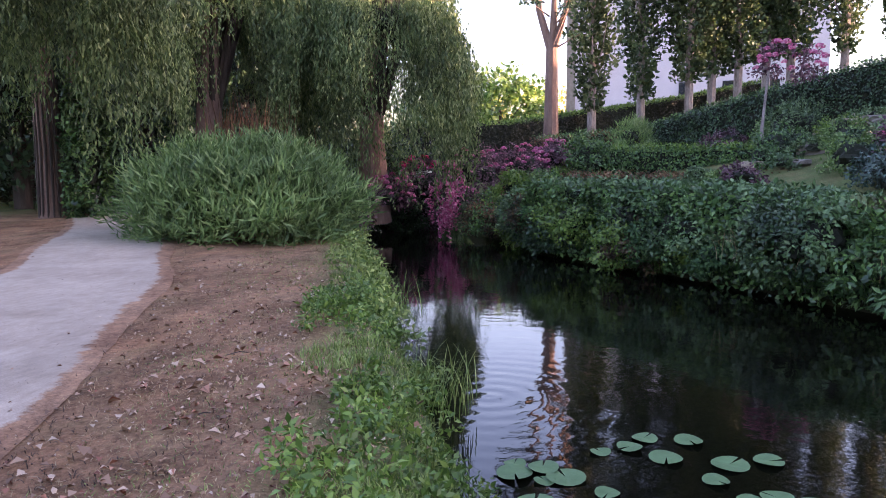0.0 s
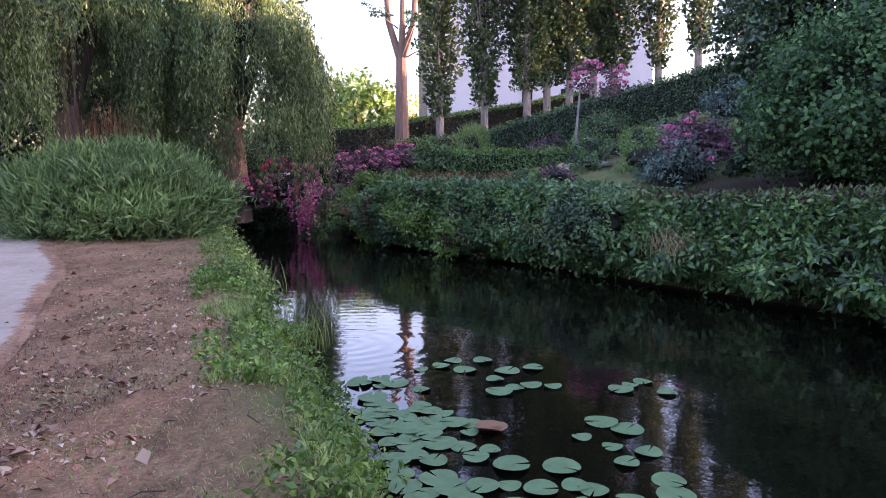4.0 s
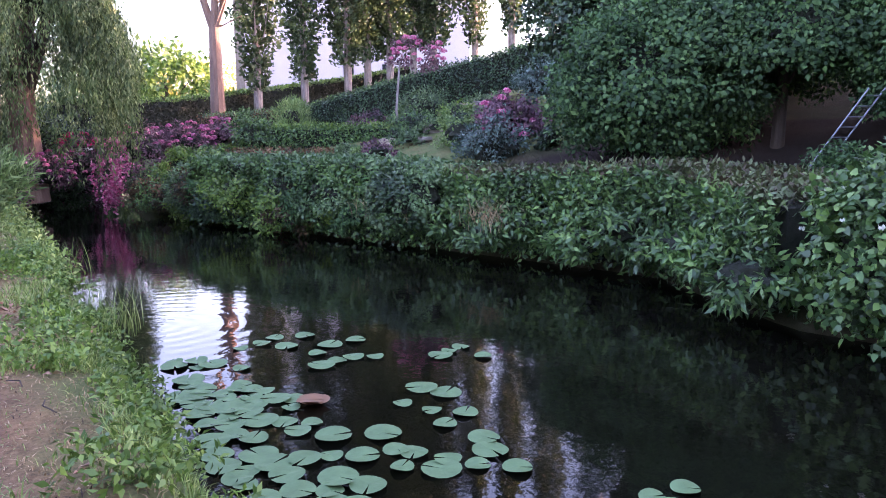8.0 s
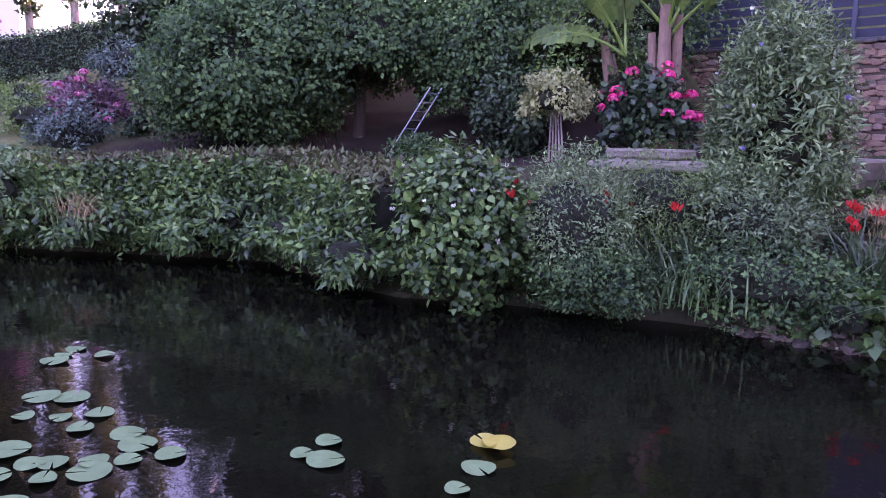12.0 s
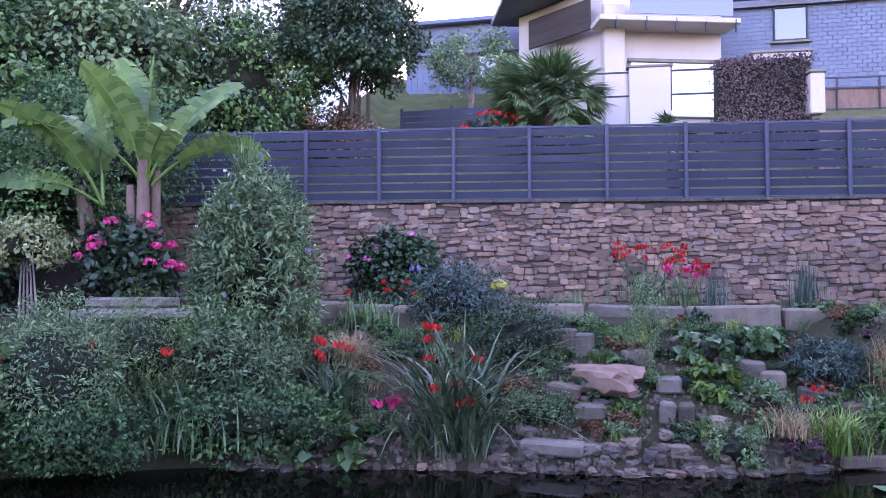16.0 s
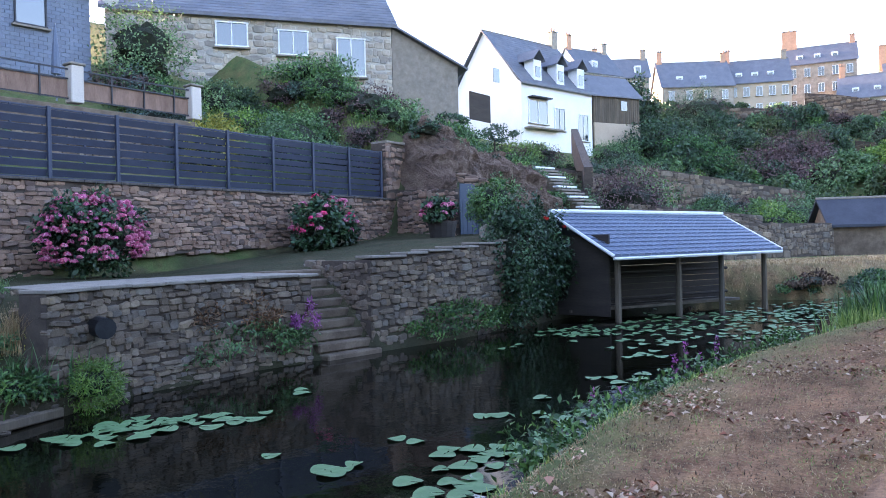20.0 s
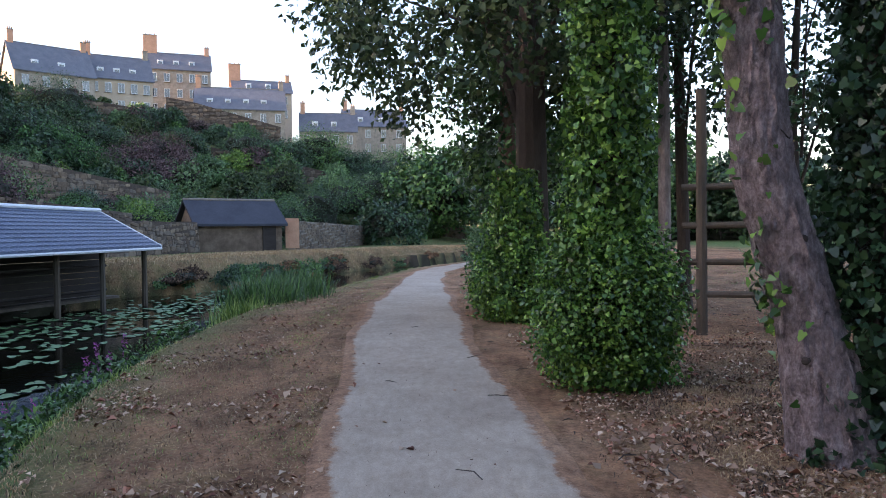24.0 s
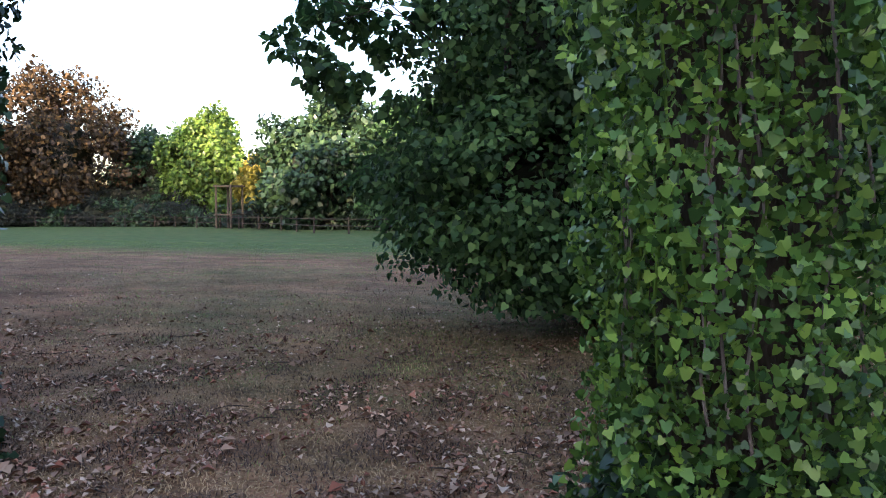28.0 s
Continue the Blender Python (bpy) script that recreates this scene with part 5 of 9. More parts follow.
for i in range(60):
    x = rng.uniform(-5.0, 3.2)
    y = float(at_line(FAR, x)) - 0.04 + abs(rng.normal(0.0, 0.12))
    w = rng.uniform(0.04, 0.12)
    boulder("shore_stone", "flat slaty stone at the waterline", (x, y, WATER + rng.uniform(-0.02, 0.05)), (w * 2.0, w, w * 0.4), [M_RUBBLE, M_STONE, M_STONE_G][i % 3], 300 + i, "shore stones")


# ---- houses ----
class Frame:
    """Places along a facade: s to the right as one faces it, b back, z up."""

    def __init__(self, p, q):
        self.p, self.q = Vector(p), Vector(q)
        self.d = (self.q - self.p).normalized()
        self.n = Vector((self.d.y, -self.d.x))
        self.len = (self.q - self.p).length
        self.ang = math.atan2(self.d.y, self.d.x)

    def at(self, s, b, z):
        c = self.p + self.d * s - self.n * b
        return (c.x, c.y, z)

    def box(self, g, s, b, z, ws, wb, hz, cham=0.0):
        x, y, zz = self.at(s, b, z)
        return g.box(x, y, zz, ws, wb, hz, self.ang, cham)


def window(f, parent, s, z, w, h, b=0.0, frame_mat=None, bars=1, sill=True, name="window", deep=0.05):
    """A framed window in a facade, with panes and a sill; s, z: its middle."""
    g = Geo()
    fr = 0.07
    for ds, dz, ws, hz in ((0, h / 2, w + 2 * fr, fr), (0, -h / 2, w + 2 * fr, fr), (-w / 2, 0, fr, h), (w / 2, 0, fr, h)):
        f.box(g, s + ds, b - deep, z + dz, ws, 0.12, hz, 0.01)
    for k in range(bars):
        f.box(g, s - w / 2 + w * (k + 1) / (bars + 1), b - deep, z, 0.05, 0.1, h)
    win = part(name, g, frame_mat or M_FRAME, parent)
    for k in range(bars + 1):
        wp = w / (bars + 1)
        part("pane", f.box(Geo(), s - w / 2 + wp * (k + 0.5), b - deep + 0.02, z, wp, 0.04, h), M_GLASS, win, "reflecting glass pane")
    if sill:
        part("sill", f.box(Geo(), s, b - 0.08, z - h / 2 - 0.09, w + 0.3, 0.24, 0.08, 0.01), M_CONC, win)
    return win


def gable_roof(f, s0, s1, b0, b1, eave, ridge, mat, parent, over=0.35, thick=0.16, rows=0, label=""):
    """Two slopes with the ridge along the facade."""
    mid = (b0 + b1) / 2
    for bb, sgn in ((b0 - over, 1), (b1 + over, -1)):
        drop = over * (ridge - eave) / (mid - b0)
        quad = [f.at(s0 - over, bb, eave - drop), f.at(s1 + over, bb, eave - drop), f.at(s1 + over, mid, ridge), f.at(s0 - over, mid, ridge)]
        up = Vector((0, 0, thick))
        g = Geo().add([*quad, *[tuple(Vector(q) + up) for q in quad]], [(0, 1, 2, 3), (7, 6, 5, 4), (0, 4, 5, 1), (1, 5, 6, 2), (2, 6, 7, 3), (3, 7, 4, 0)])
        slope = part("roof_slope", g, mat, parent, label)
        if rows and sgn > 0:
            rng = np.random.default_rng(int(rows))
            n, vs = Geo(), []
            for r in range(rows):
                u0, u1 = r / rows, (r + 1.25) / rows
                k = int((s1 - s0) / 0.55)
                for c in range(k):
                    a = s0 - over + (s1 - s0 + 2 * over) * (c + (0.5 if r % 2 else 0)) / k
                    e = min(a + (s1 - s0 + 2 * over) / k - 0.02, s1 + over)
                    A = [Vector(f.at(a, bb + (mid - bb) * u, eave - drop + (ridge - eave + drop) * u)) for u in (u0, min(u1, 1))]
                    B = [Vector(f.at(e, bb + (mid - bb) * u, eave - drop + (ridge - eave + drop) * u)) for u in (u0, min(u1, 1))]
                    lift = Vector((0, 0, thick + 0.035 + rng.uniform(0, 0.012)))
                    lift2 = Vector((0, 0, thick + 0.006))
                    n.add([A[0] + lift, B[0] + lift, B[1] + lift2, A[1] + lift2, A[0] + lift2, B[0] + lift2], [(0, 1, 2, 3), (4, 5, 1, 0)])
            tagged(part("slate_covering", n, mat, slope), kind="stuff")
    part("ridge_tiles", Geo().tube([f.at(s0 - over, mid, ridge + thick), f.at(s1 + over, mid, ridge + thick)], [0.09, 0.09], 8), M_CONC, parent)


def walls(f, s0, s1, b0, b1, z0, eave, mat, parent, ridge=None, th=0.4):
    """Four walls; the two gable ends rise to the ridge."""
    for b in (b0 + th / 2, b1 - th / 2):
        part("wall", f.box(Geo(), (s0 + s1) / 2, b, (z0 + eave) / 2, s1 - s0, th, eave - z0, 0.02), mat, parent)
    top = ridge or eave
    for s in (s0, s1):
        k = th if s == s0 else -th
        ring = [f.at(s, b0 + th, z0), f.at(s, b1 - th, z0), f.at(s, b1 - th, eave), f.at(s, (b0 + b1) / 2, top), f.at(s, b0 + th, eave)]
        ring2 = [f.at(s + k, b0 + th, z0), f.at(s + k, b1 - th, z0), f.at(s + k, b1 - th, eave), f.at(s + k, (b0 + b1) / 2, top), f.at(s + k, b0 + th, eave)]
        g = Geo().add(ring + ring2, [(0, 1, 2, 3, 4), (9, 8, 7, 6, 5)] + [(i, 5 + i, 5 + (i + 1) % 5, (i + 1) % 5) for i in range(5)])
        part("wall", g, mat, parent)


def chimney(f, parent, s, b, z0, z1, w=0.9, mat=None, pots=2):
    c = part("chimney", f.box(Geo(), s, b, (z0 + z1) / 2, w, 0.6, z1 - z0, 0.03), mat or M_SUNLIT_BRICK, parent)
    part("chimney_cap", f.box(Geo(), s, b, z1 + 0.05, w + 0.14, 0.74, 0.12, 0.02), M_CONC, c)
    for k in range(pots):
        x = s - w / 2 + w * (k + 0.5) / pots
        part("chimney_pot", Geo().tube([f.at(x, b, z1 + 0.1), f.at(x, b, z1 + 0.5)], [0.12, 0.10], 8), M_SUNLIT_BRICK, c)


# slate-clad house
bh = thing("slate_house", "modern house clad in blue-grey slate with two windows", "house")
f = Frame((3.1, 31.72), (12.45, 32.1))
part("wall", f.box(Geo(), f.len / 2, 2.6, 9.9, f.len, 5.2, 5.4, 0.03), M_SLATE, bh)
g = Geo()
rng = np.random.default_rng(5)
for r in range(30):
    z = 7.6 + r * 0.165
    n = 27
    for c in range(n):
        s = (c + (0.5 if r % 2 else 0)) * f.len / n
        if s + 0.33 < f.len:
            f.box(g, s + 0.17, -0.012 - 0.008 * rng.uniform(), z, f.len / n - 0.014, 0.03, 0.155)
tagged(part("cladding", g, M_SLATE, bh), kind="stuff")
for s, z, w in ((2.65, 11.55, 1.2), (7.0, 11.35, 1.15)):
    window(f, bh, s, z, w, 1.3, 0.0, M_DARKMETAL, 0, True)
part("gutter", Geo().tube([f.at(-0.1, -0.1, 12.62), f.at(f.len + 0.1, -0.1, 12.38)], [0.07, 0.07], 8), M_DARKMETAL, bh)
gable_roof(f, 0, f.len, 0, 5.2, 12.5, 15.2, M_ROOF, bh, 0.25, rows=12)
part("skylight", f.box(Geo(), 5.6, 1.2, 14.2, 1.0, 0.9, 0.08, 0.02), M_GLASS, bh)
part("awning", f.box(Geo(), 2.6, -0.35, 12.75, 1.5, 0.9, 0.06, 0.01), M_DARKMETAL, bh)
# timber-clad block behind
tb = thing("blue_house", "pale blue boarded house block behind the garden", "house")
f = Frame((-9.9, 31.5), (-3.2, 31.6))
part("wall", f.box(Geo(), f.len / 2, 2.5, 9.6, f.len, 5, 6.0, 0.03), M_SLATE, tb)
for k in range(26):
    part("board", f.box(Geo(), 0.13 + k * f.len / 26, -0.015, 8.7, f.len / 26 - 0.02, 0.04, 4.0), M_SLATE, tb)
part("eave_board", f.box(Geo(), f.len / 2, -0.1, 11.35, f.len + 0.3, 0.3, 0.25, 0.02), M_TIN, tb)
part("roof", f.box(Geo(), f.len / 2, 2.4, 12.65, f.len + 0.4, 5.6, 0.2, 0.03), M_TIN, tb)
window(f, tb, 3.7, 10.6, 0.7, 0.9, 0, M_FRAME, 0)
# cream house with the garage and the balcony
ch = thing("cream_house", "cream rendered house with a garage and a balcony", "house")
f = Frame((-1.2, 27.0), (2.9, 28.45))
part("wall", f.box(Geo(), f.len / 2, 2.2, 9.3, f.len, 4.2, 5.4, 0.03), M_CREAM, ch)
part("corner_pier", f.box(Geo(), 0.30, -0.12, 8.9, 0.75, 0.4, 4.6, 0.03), M_CREAM, ch)
part("garage_door", f.box(Geo(), 2.6, -0.02, 8.25, 3.3, 0.1, 1.9, 0.01), M_WHITE, ch, "white garage door")
part("lintel", f.box(Geo(), 2.6, -0.06, 9.28, 3.5, 0.16, 0.12, 0.01), M_CONC, ch)
bl = part("balcony", f.box(Geo(), 2.0, -0.55, 10.42, f.len + 0.6, 1.2, 0.18, 0.02), M_CREAM, ch)
for k in range(5):
    part("bracket", f.box(Geo(), 0.1 + k * 1.05, -1.12, 10.25, 0.06, 0.06, 0.45), M_DARKMETAL, bl)
part("balcony_panel", f.box(Geo(), 2.4, -1.12, 10.95, 3.6, 0.04, 0.75), M_GLASS, bl, "pale glass balcony panel")
part("handrail", f.box(Geo(), 2.2, -1.12, 11.35, f.len + 0.5, 0.06, 0.06), M_DARKMETAL, bl)
f2 = Frame((-4.7, 29.6), (-1.35, 27.1))
part("wall", f2.box(Geo(), f2.len / 2, 1.6, 9.3, f2.len, 3.0, 5.4, 0.03), M_CREAM, ch)
window(f2, ch, 2.2, 8.9, 1.7, 1.1, 0, M_FRAME, 1)
part("boarded_balcony", f2.box(Geo(), 2.6, -0.4, 10.9, 3.0, 0.1, 1.1, 0.01), M_WOOD_D, ch, "brown boarded balcony front")
part("roof", f.box(Geo(), 1.0, 2.6, 12.15, f.len + 4.2, 4.6, 0.25, 0.03), M_ROOF, ch)
# second cream block far left of the garden
cb = thing("pale_house", "pale rendered house glimpsed behind the trees", "house")
f = Frame((-22, 33), (-13.5, 34.5))
part("wall", f.box(Geo(), f.len / 2, 3, 11.5, f.len, 6, 9.5, 0.03), M_WHITE, cb)
for s, z in ((2, 10.5), (5.2, 10.5), (7.4, 12.8), (5.2, 13.3), (2, 13.3)):
    window(f, cb, s, z, 1.1, 1.4, 0, M_DARKMETAL, 1)
gable_roof(f, 0, f.len, 0, 6, 16.2, 18.6, M_ROOF, cb, 0.3)
bal = part("balcony", f.box(Geo(), 3.2, -0.6, 12.1, 6.4, 1.2, 0.2, 0.02), M_SLATE, cb)
for k in range(14):
    part("baluster", f.box(Geo(), 0.2 + k * 0.46, -1.15, 12.6, 0.05, 0.05, 0.9), M_SLATE, bal)
part("handrail", f.box(Geo(), 3.2, -1.15, 13.08, 6.4, 0.08, 0.08), M_SLATE, bal)

# terrace with railing, parasol frame and hedge
tr = thing("terrace_railing", "iron railing with cream piers round a house terrace", "railing")
f = Frame((5.0, 24.0), (13.4, 25.1))
part("terrace_edge", f.box(Geo(), f.len / 2, 1.2, 6.3, f.len, 2.6, 0.55, 0.03), M_STONE_GJ, tr)
for s in (0.0, 4.05, f.len):
    p0 = part("pier", f.box(Geo(), s, 0.1, 7.28, 0.42, 0.42, 1.2, 0.03), M_CREAM, tr)
    part("pier_cap", f.box(Geo(), s, 0.1, 7.92, 0.52, 0.52, 0.08, 0.02), M_CONC, p0)
for z in (6.82, 7.45, 7.75):
    part("rail", f.box(Geo(), f.len / 2, 0.1, z, f.len, 0.045, 0.045), M_DARKMETAL, tr)
for k in range(7):
    part("railing_post", f.box(Geo(), 0.6 + k * f.len / 7.2, 0.1, 7.28, 0.045, 0.045, 1.0), M_DARKMETAL, tr)
part("screen", f.box(Geo(), f.len / 2, 0.16, 7.12, f.len - 0.4, 0.03, 0.62), M_BARK_R, tr, "brown willow screen behind the railing")
tr.location = (0, 0, -0.3)
stone_wall("wall_terrace", "low dark stone wall under the house terrace", (5.0, 23.9), (13.5, 25.0), lambda s: 4.2, lambda s: 5.6, 0.4, M_STONE_G, M_STONE_GJ, seed=55)
cw = thing("garden_wall", "cream rendered garden wall stub", "wall")
part("wall", Geo().box(4.2, 25.0, 7.4, 1.7, 0.3, 2.2, 0.1, 0.02), M_CREAM, cw)
part("coping", Geo().box(4.2, 25.0, 8.54, 1.85, 0.4, 0.08, 0.1, 0.02), M_CONC, cw)
cw = thing("garden_wall", "cream rendered gate pier below the garage", "wall")
part("wall", Geo().box(0.3, 24.3, 7.2, 1.25, 0.3, 1.9, 0.1, 0.02), M_CREAM, cw)
part("coping", Geo().box(0.3, 24.3, 8.18, 1.4, 0.4, 0.08, 0.1, 0.02), M_CONC, cw)
hr = thing("drive_railing", "dark metal railing beside the drive", "railing")
for z in (7.3, 8.05):
    part("rail", Geo().box(1.9, 24.5, z, 2.0, 0.05, 0.05, 0.1), M_DARKMETAL, hr)
    part("rail", Geo().box(-1.3, 24.2, z, 2.0, 0.05, 0.05, 0.1), M_DARKMETAL, hr)
for x in (0.95, 2.85, -2.2):
    part("railing_post", Geo().box(x, 24.4, 7.5, 0.05, 0.05, 1.4, 0.1), M_DARKMETAL, hr)
pf = thing("parasol", "closed grey parasol on the terrace", "parasol")
part("pole", Geo().tube([(9.0, 26.2, 6.7), (9.0, 26.2, 9.3)], [0.03, 0.03], 8), M_ALU, pf)
part("canopy", Geo().tube([(9.0, 26.2, 7.6), (9.0, 26.2, 8.2), (9.0, 26.2, 9.25)], [0.16, 0.13, 0.03], 8), M_TIN, pf)
fe2 = thing("garden_fence", "short blue-grey slatted fence by the house", "fence")
for s in range(3):
    part("post", Geo().box(-8.5 + s * 1.9, 26.5, 7.1, 0.09, 0.09, 1.5), M_SLATFENCE, fe2)
for k in range(6):
    part("slat", Geo().box(-6.6, 26.5, 6.55 + k * 0.22, 3.8, 0.03, 0.19), M_SLATFENCE, fe2)
cr = thing("parked_boat", "small white and blue boat stored in the garden", "boat")
part("hull", Geo().prism([(-0.1, 0.35, 0), (0.1, 0.35, 0), (0.0, 0.55, 0.55), (0, -0.55, 0.55), (-0.1, -0.35, 0)], (-11.2, 26.0, 6.5), (-9.0, 26.2, 6.5)), M_WHITE, cr)
part("cover", Geo().box(-10.1, 26.1, 7.15, 1.5, 0.8, 0.18, 0.1, 0.08), M_TIN, cr, "blue cover")

# long stone house
sh = thing("stone_house", "long granite house with a slate roof and white windows", "house")
f = Frame((15.0, 36.8), (27.66, 30.0))
walls(f, 0, f.len, 0.06, 6.5, 8.0, 13.6, M_MORTAR_L, sh, 16.6)
w1 = stone_wall("wall", "granite rubble front", f.p, f.q, lambda s: 9.0, lambda s: 13.55, 0.1, M_GRANITE, M_GRANITE, size=(0.5, 0.26), seed=60, mortar=M_MORTAR_L)
for key in ("category", "kind"):
    if key in w1:
        del w1[key]
w1.parent = sh
gable_roof(f, 0, f.len, 0.0, 6.6, 13.7, 16.5, M_ROOF, sh, 0.3, rows=14, label="grey slate roof")
for s, z, w, h in ((5.95, 12.6, 1.55, 1.2), (9.05, 12.35, 1.5, 1.25), (12.1, 11.75, 1.5, 2.0)):
    window(f, sh, s, z, w, h, -0.08, M_FRAME, 1)
chimney(f, sh, f.len - 0.8, 3.3, 16.0, 17.6, 0.8, M_GRANITE)
part("satellite_dish", Geo().tube([f.at(0.3, -0.5, 13.9), f.at(0.3, -0.42, 13.95)], [0.4, 0.25], 12), M_WHITE, sh, "white satellite dish")
part("roof_vent", f.box(Geo(), 7.0, 2.2, 15.9, 0.45, 0.4, 0.5, 0.03), M_TIN, sh)
f = Frame((27.7, 30.0), (31.0, 28.2))
ls = thing("rendered_annexe", "grey rendered annexe with a sloping roof edge", "house")
g = Geo().add([f.at(0, 0, 8), f.at(f.len, 0, 8), f.at(f.len, 0, 11.6), f.at(0, 0, 13.5), f.at(0, 5, 8), f.at(f.len, 5, 8), f.at(f.len, 5, 11.6), f.at(0, 5, 13.5)], [(0, 1, 2, 3), (7, 6, 5, 4), (0, 4, 5, 1), (1, 5, 6, 2), (2, 6, 7, 3), (3, 7, 4, 0)])
part("wall", g, M_CONC, ls)
g = Geo().add([f.at(-0.1, -0.3, 13.6), f.at(f.len + 0.5, -0.3, 11.35), f.at(f.len + 0.5, 5.3, 11.35), f.at(-0.1, 5.3, 13.6), f.at(-0.1, -0.3, 13.72), f.at(f.len + 0.5, -0.3, 11.47), f.at(f.len + 0.5, 5.3, 11.47), f.at(-0.1, 5.3, 13.72)], [(3, 2, 1, 0), (4, 5, 6, 7), (0, 1, 5, 4), (1, 2, 6, 5), (2, 3, 7, 6), (3, 0, 4, 7)])
part("roof", g, M_ROOF, ls)

# white house with dormers
wh = thing("white_house", "white rendered house with slate roof and three dormers", "house")
f = Frame((54.75, 42.15), (65.1, 41.3))
walls(f, 0, f.len, 0, 9.5, 9.0, 16.6, M_WHITE, wh, 22.0)
gable_roof(f, 0, f.len, 0, 9.5, 16.6, 22.0, M_ROOF, wh, 0.35, rows=20)
for s, z, w, h in ((2.2, 13.8, 2.6, 2.1), (5.3, 13.4, 1.5, 2.1), (8.9, 12.9, 1.5, 2.6)):
    window(f, wh, s, z, w, h, 0, M_FRAME, 1)
for s in (2.3, 5.6, 8.7):
    dm = part("dormer", f.box(Geo(), s, 0.6, 17.6, 1.1, 1.2, 2.2, 0.02), M_WHITE, wh)
    part("pane", f.box(Geo(), s, -0.02, 17.6, 0.65, 0.06, 1.0), M_GLASS, dm)
    for k in (-1, 1):
        q = [f.at(s, -0.25, 19.6), f.at(s + k * 0.85, -0.25, 18.6), f.at(s + k * 0.85, 2.2, 18.6), f.at(s, 2.9, 19.6)]
        part("dormer_roof", Geo().add(q + [tuple(Vector(v) + Vector((0, 0, 0.12))) for v in q], [(0, 1, 2, 3), (7, 6, 5, 4), (0, 4, 5, 1), (1, 5, 6, 2), (2, 6, 7, 3), (3, 7, 4, 0)]), M_ROOF, dm)
part("balcony", f.box(Geo(), 2.6, -0.4, 12.2, 4.6, 0.9, 0.16, 0.02), M_CONC, wh)
part("awning", f.box(Geo(), 2.2, -0.35, 15.1, 2.8, 0.7, 0.12, 0.02), M_DARKMETAL, wh)
chimney(f, wh, f.len - 0.2, 4.75, 20, 23.6, 0.9, M_GRANITE)
f = Frame((45.2, 41.0), (54.6, 42.1))
part("gable_fence", f.box(Geo(), 2.2, -0.4, 13.0, 3.0, 0.1, 2.3, 0.01), M_WOOD_D, wh, "brown boarded screen")
part("gable_window", f.box(Geo(), 5.2, -0.12, 16.2, 0.9, 0.1, 1.2, 0.01), M_GLASS, wh)
ws = thing("boarded_shed", "weathered grey boarded shed on a stone base", "shed")
f = Frame((66.9, 42.3), (72.7, 40.3))
walls(f, 0, f.len, 0, 5, 11, 16.9, M_WOOD, ws, 18.6)
for k in range(22):
    part("board", f.box(Geo(), 0.14 + k * f.len / 22, -0.03, 15.4, f.len / 22 - 0.03, 0.05, 2.9), M_WOOD, ws)
part("stone_base", f.box(Geo(), f.len / 2, -0.05, 12.7, f.len, 0.2, 2.4, 0.03), M_OCHRE, ws)
gable_roof(f, 0, f.len, 0, 5, 16.9, 19.3, M_ROOF, ws, 0.3)
part("window", f.box(Geo(), 4.0, -0.08, 15.8, 0.8, 0.08, 1.0), M_GLASS, ws)

# houses of the upper town
TOWN = [((-4, 0), (111, 70), (117, 63), 6, 22, 29.5, 33, M_GRANITE, 2, 2), ((0, 0), (122.5, 63.5), (130.5, 54.2), 9, 18, 28.5, 33.5, M_GRANITE, 3, 4), ((0, 0), (131.5, 55.8), (136.6, 46.6), 9, 20, 29.0, 33.6, M_OCHRE, 3, 5),
        ((0, 0), (148.4, 51.6), (152, 40.4), 10, 20, 34.0, 38.0, M_GRANITE, 4, 5), ((0, 0), (143.4, 41.2), (147.2, 25.0), 9, 18, 25.5, 30.0, M_GRANITE, 2, 6), ((0, 0), (164.6, 39), (168, 27), 8, 20, 32.5, 35.5, M_OCHRE, 2, 4),
        ((0, 0), (147.4, 22.2), (148.9, 11.4), 8, 6, 21.5, 25.4, M_GRANITE, 2, 4), ((0, 0), (162, 15), (164.3, 1.8), 8, 4, 24.5, 28.4, M_GRANITE, 2, 4), ((0, 0), (95, 62), (103, 60), 7, 20, 27, 31, M_WHITE, 2, 3)]
for i, (_, p, q, dep, z0, ev, rg, mat, floors, cols) in enumerate(TOWN):
    t = thing("town_house", ("tall granite town house with slate roof and chimneys", "ochre rendered town house with slate roof", "pale town house with slate roof")[0 if mat is M_GRANITE else 1 if mat is M_OCHRE else 2], "house", "town houses on the hill")
    f = Frame(p, q)
    walls(f, 0, f.len, 0, dep, z0, ev, mat, t, rg)
    gable_roof(f, 0, f.len, 0, dep, ev, rg, M_ROOF, t, 0.3)
    for r in range(floors):
        for c in range(cols):
            window(f, t, f.len * (c + 0.5) / cols, ev - 1.7 - r * 3.0, 1.0, 1.6, 0, M_FRAME, 1, True)
    for c in range(max(1, cols - 2)):
        s = f.len * (c + 0.8) / (cols - 1)
        dm = part("dormer", f.box(Geo(), s, dep * 0.2, ev + 1.1, 1.1, 1.4, 1.7, 0.02), M_FRAME, t)
        part("pane", f.box(Geo(), s, dep * 0.2 - 0.72, ev + 1.1, 0.7, 0.05, 1.1), M_GLASS, dm)
    chimney(f, t, 0.5, dep / 2, rg - 1.5, rg + 2.0 + (1.5 if i in (3, 5) else 0), 0.9 if i not in (3, 5) else 2.6, M_SUNLIT_BRICK, 3)
    chimney(f, t, f.len - 0.5, dep / 2, rg - 1.5, rg + 1.5, 0.9, M_SUNLIT_BRICK if i % 2 else M_GRANITE, 2)
rng = np.random.default_rng(66)
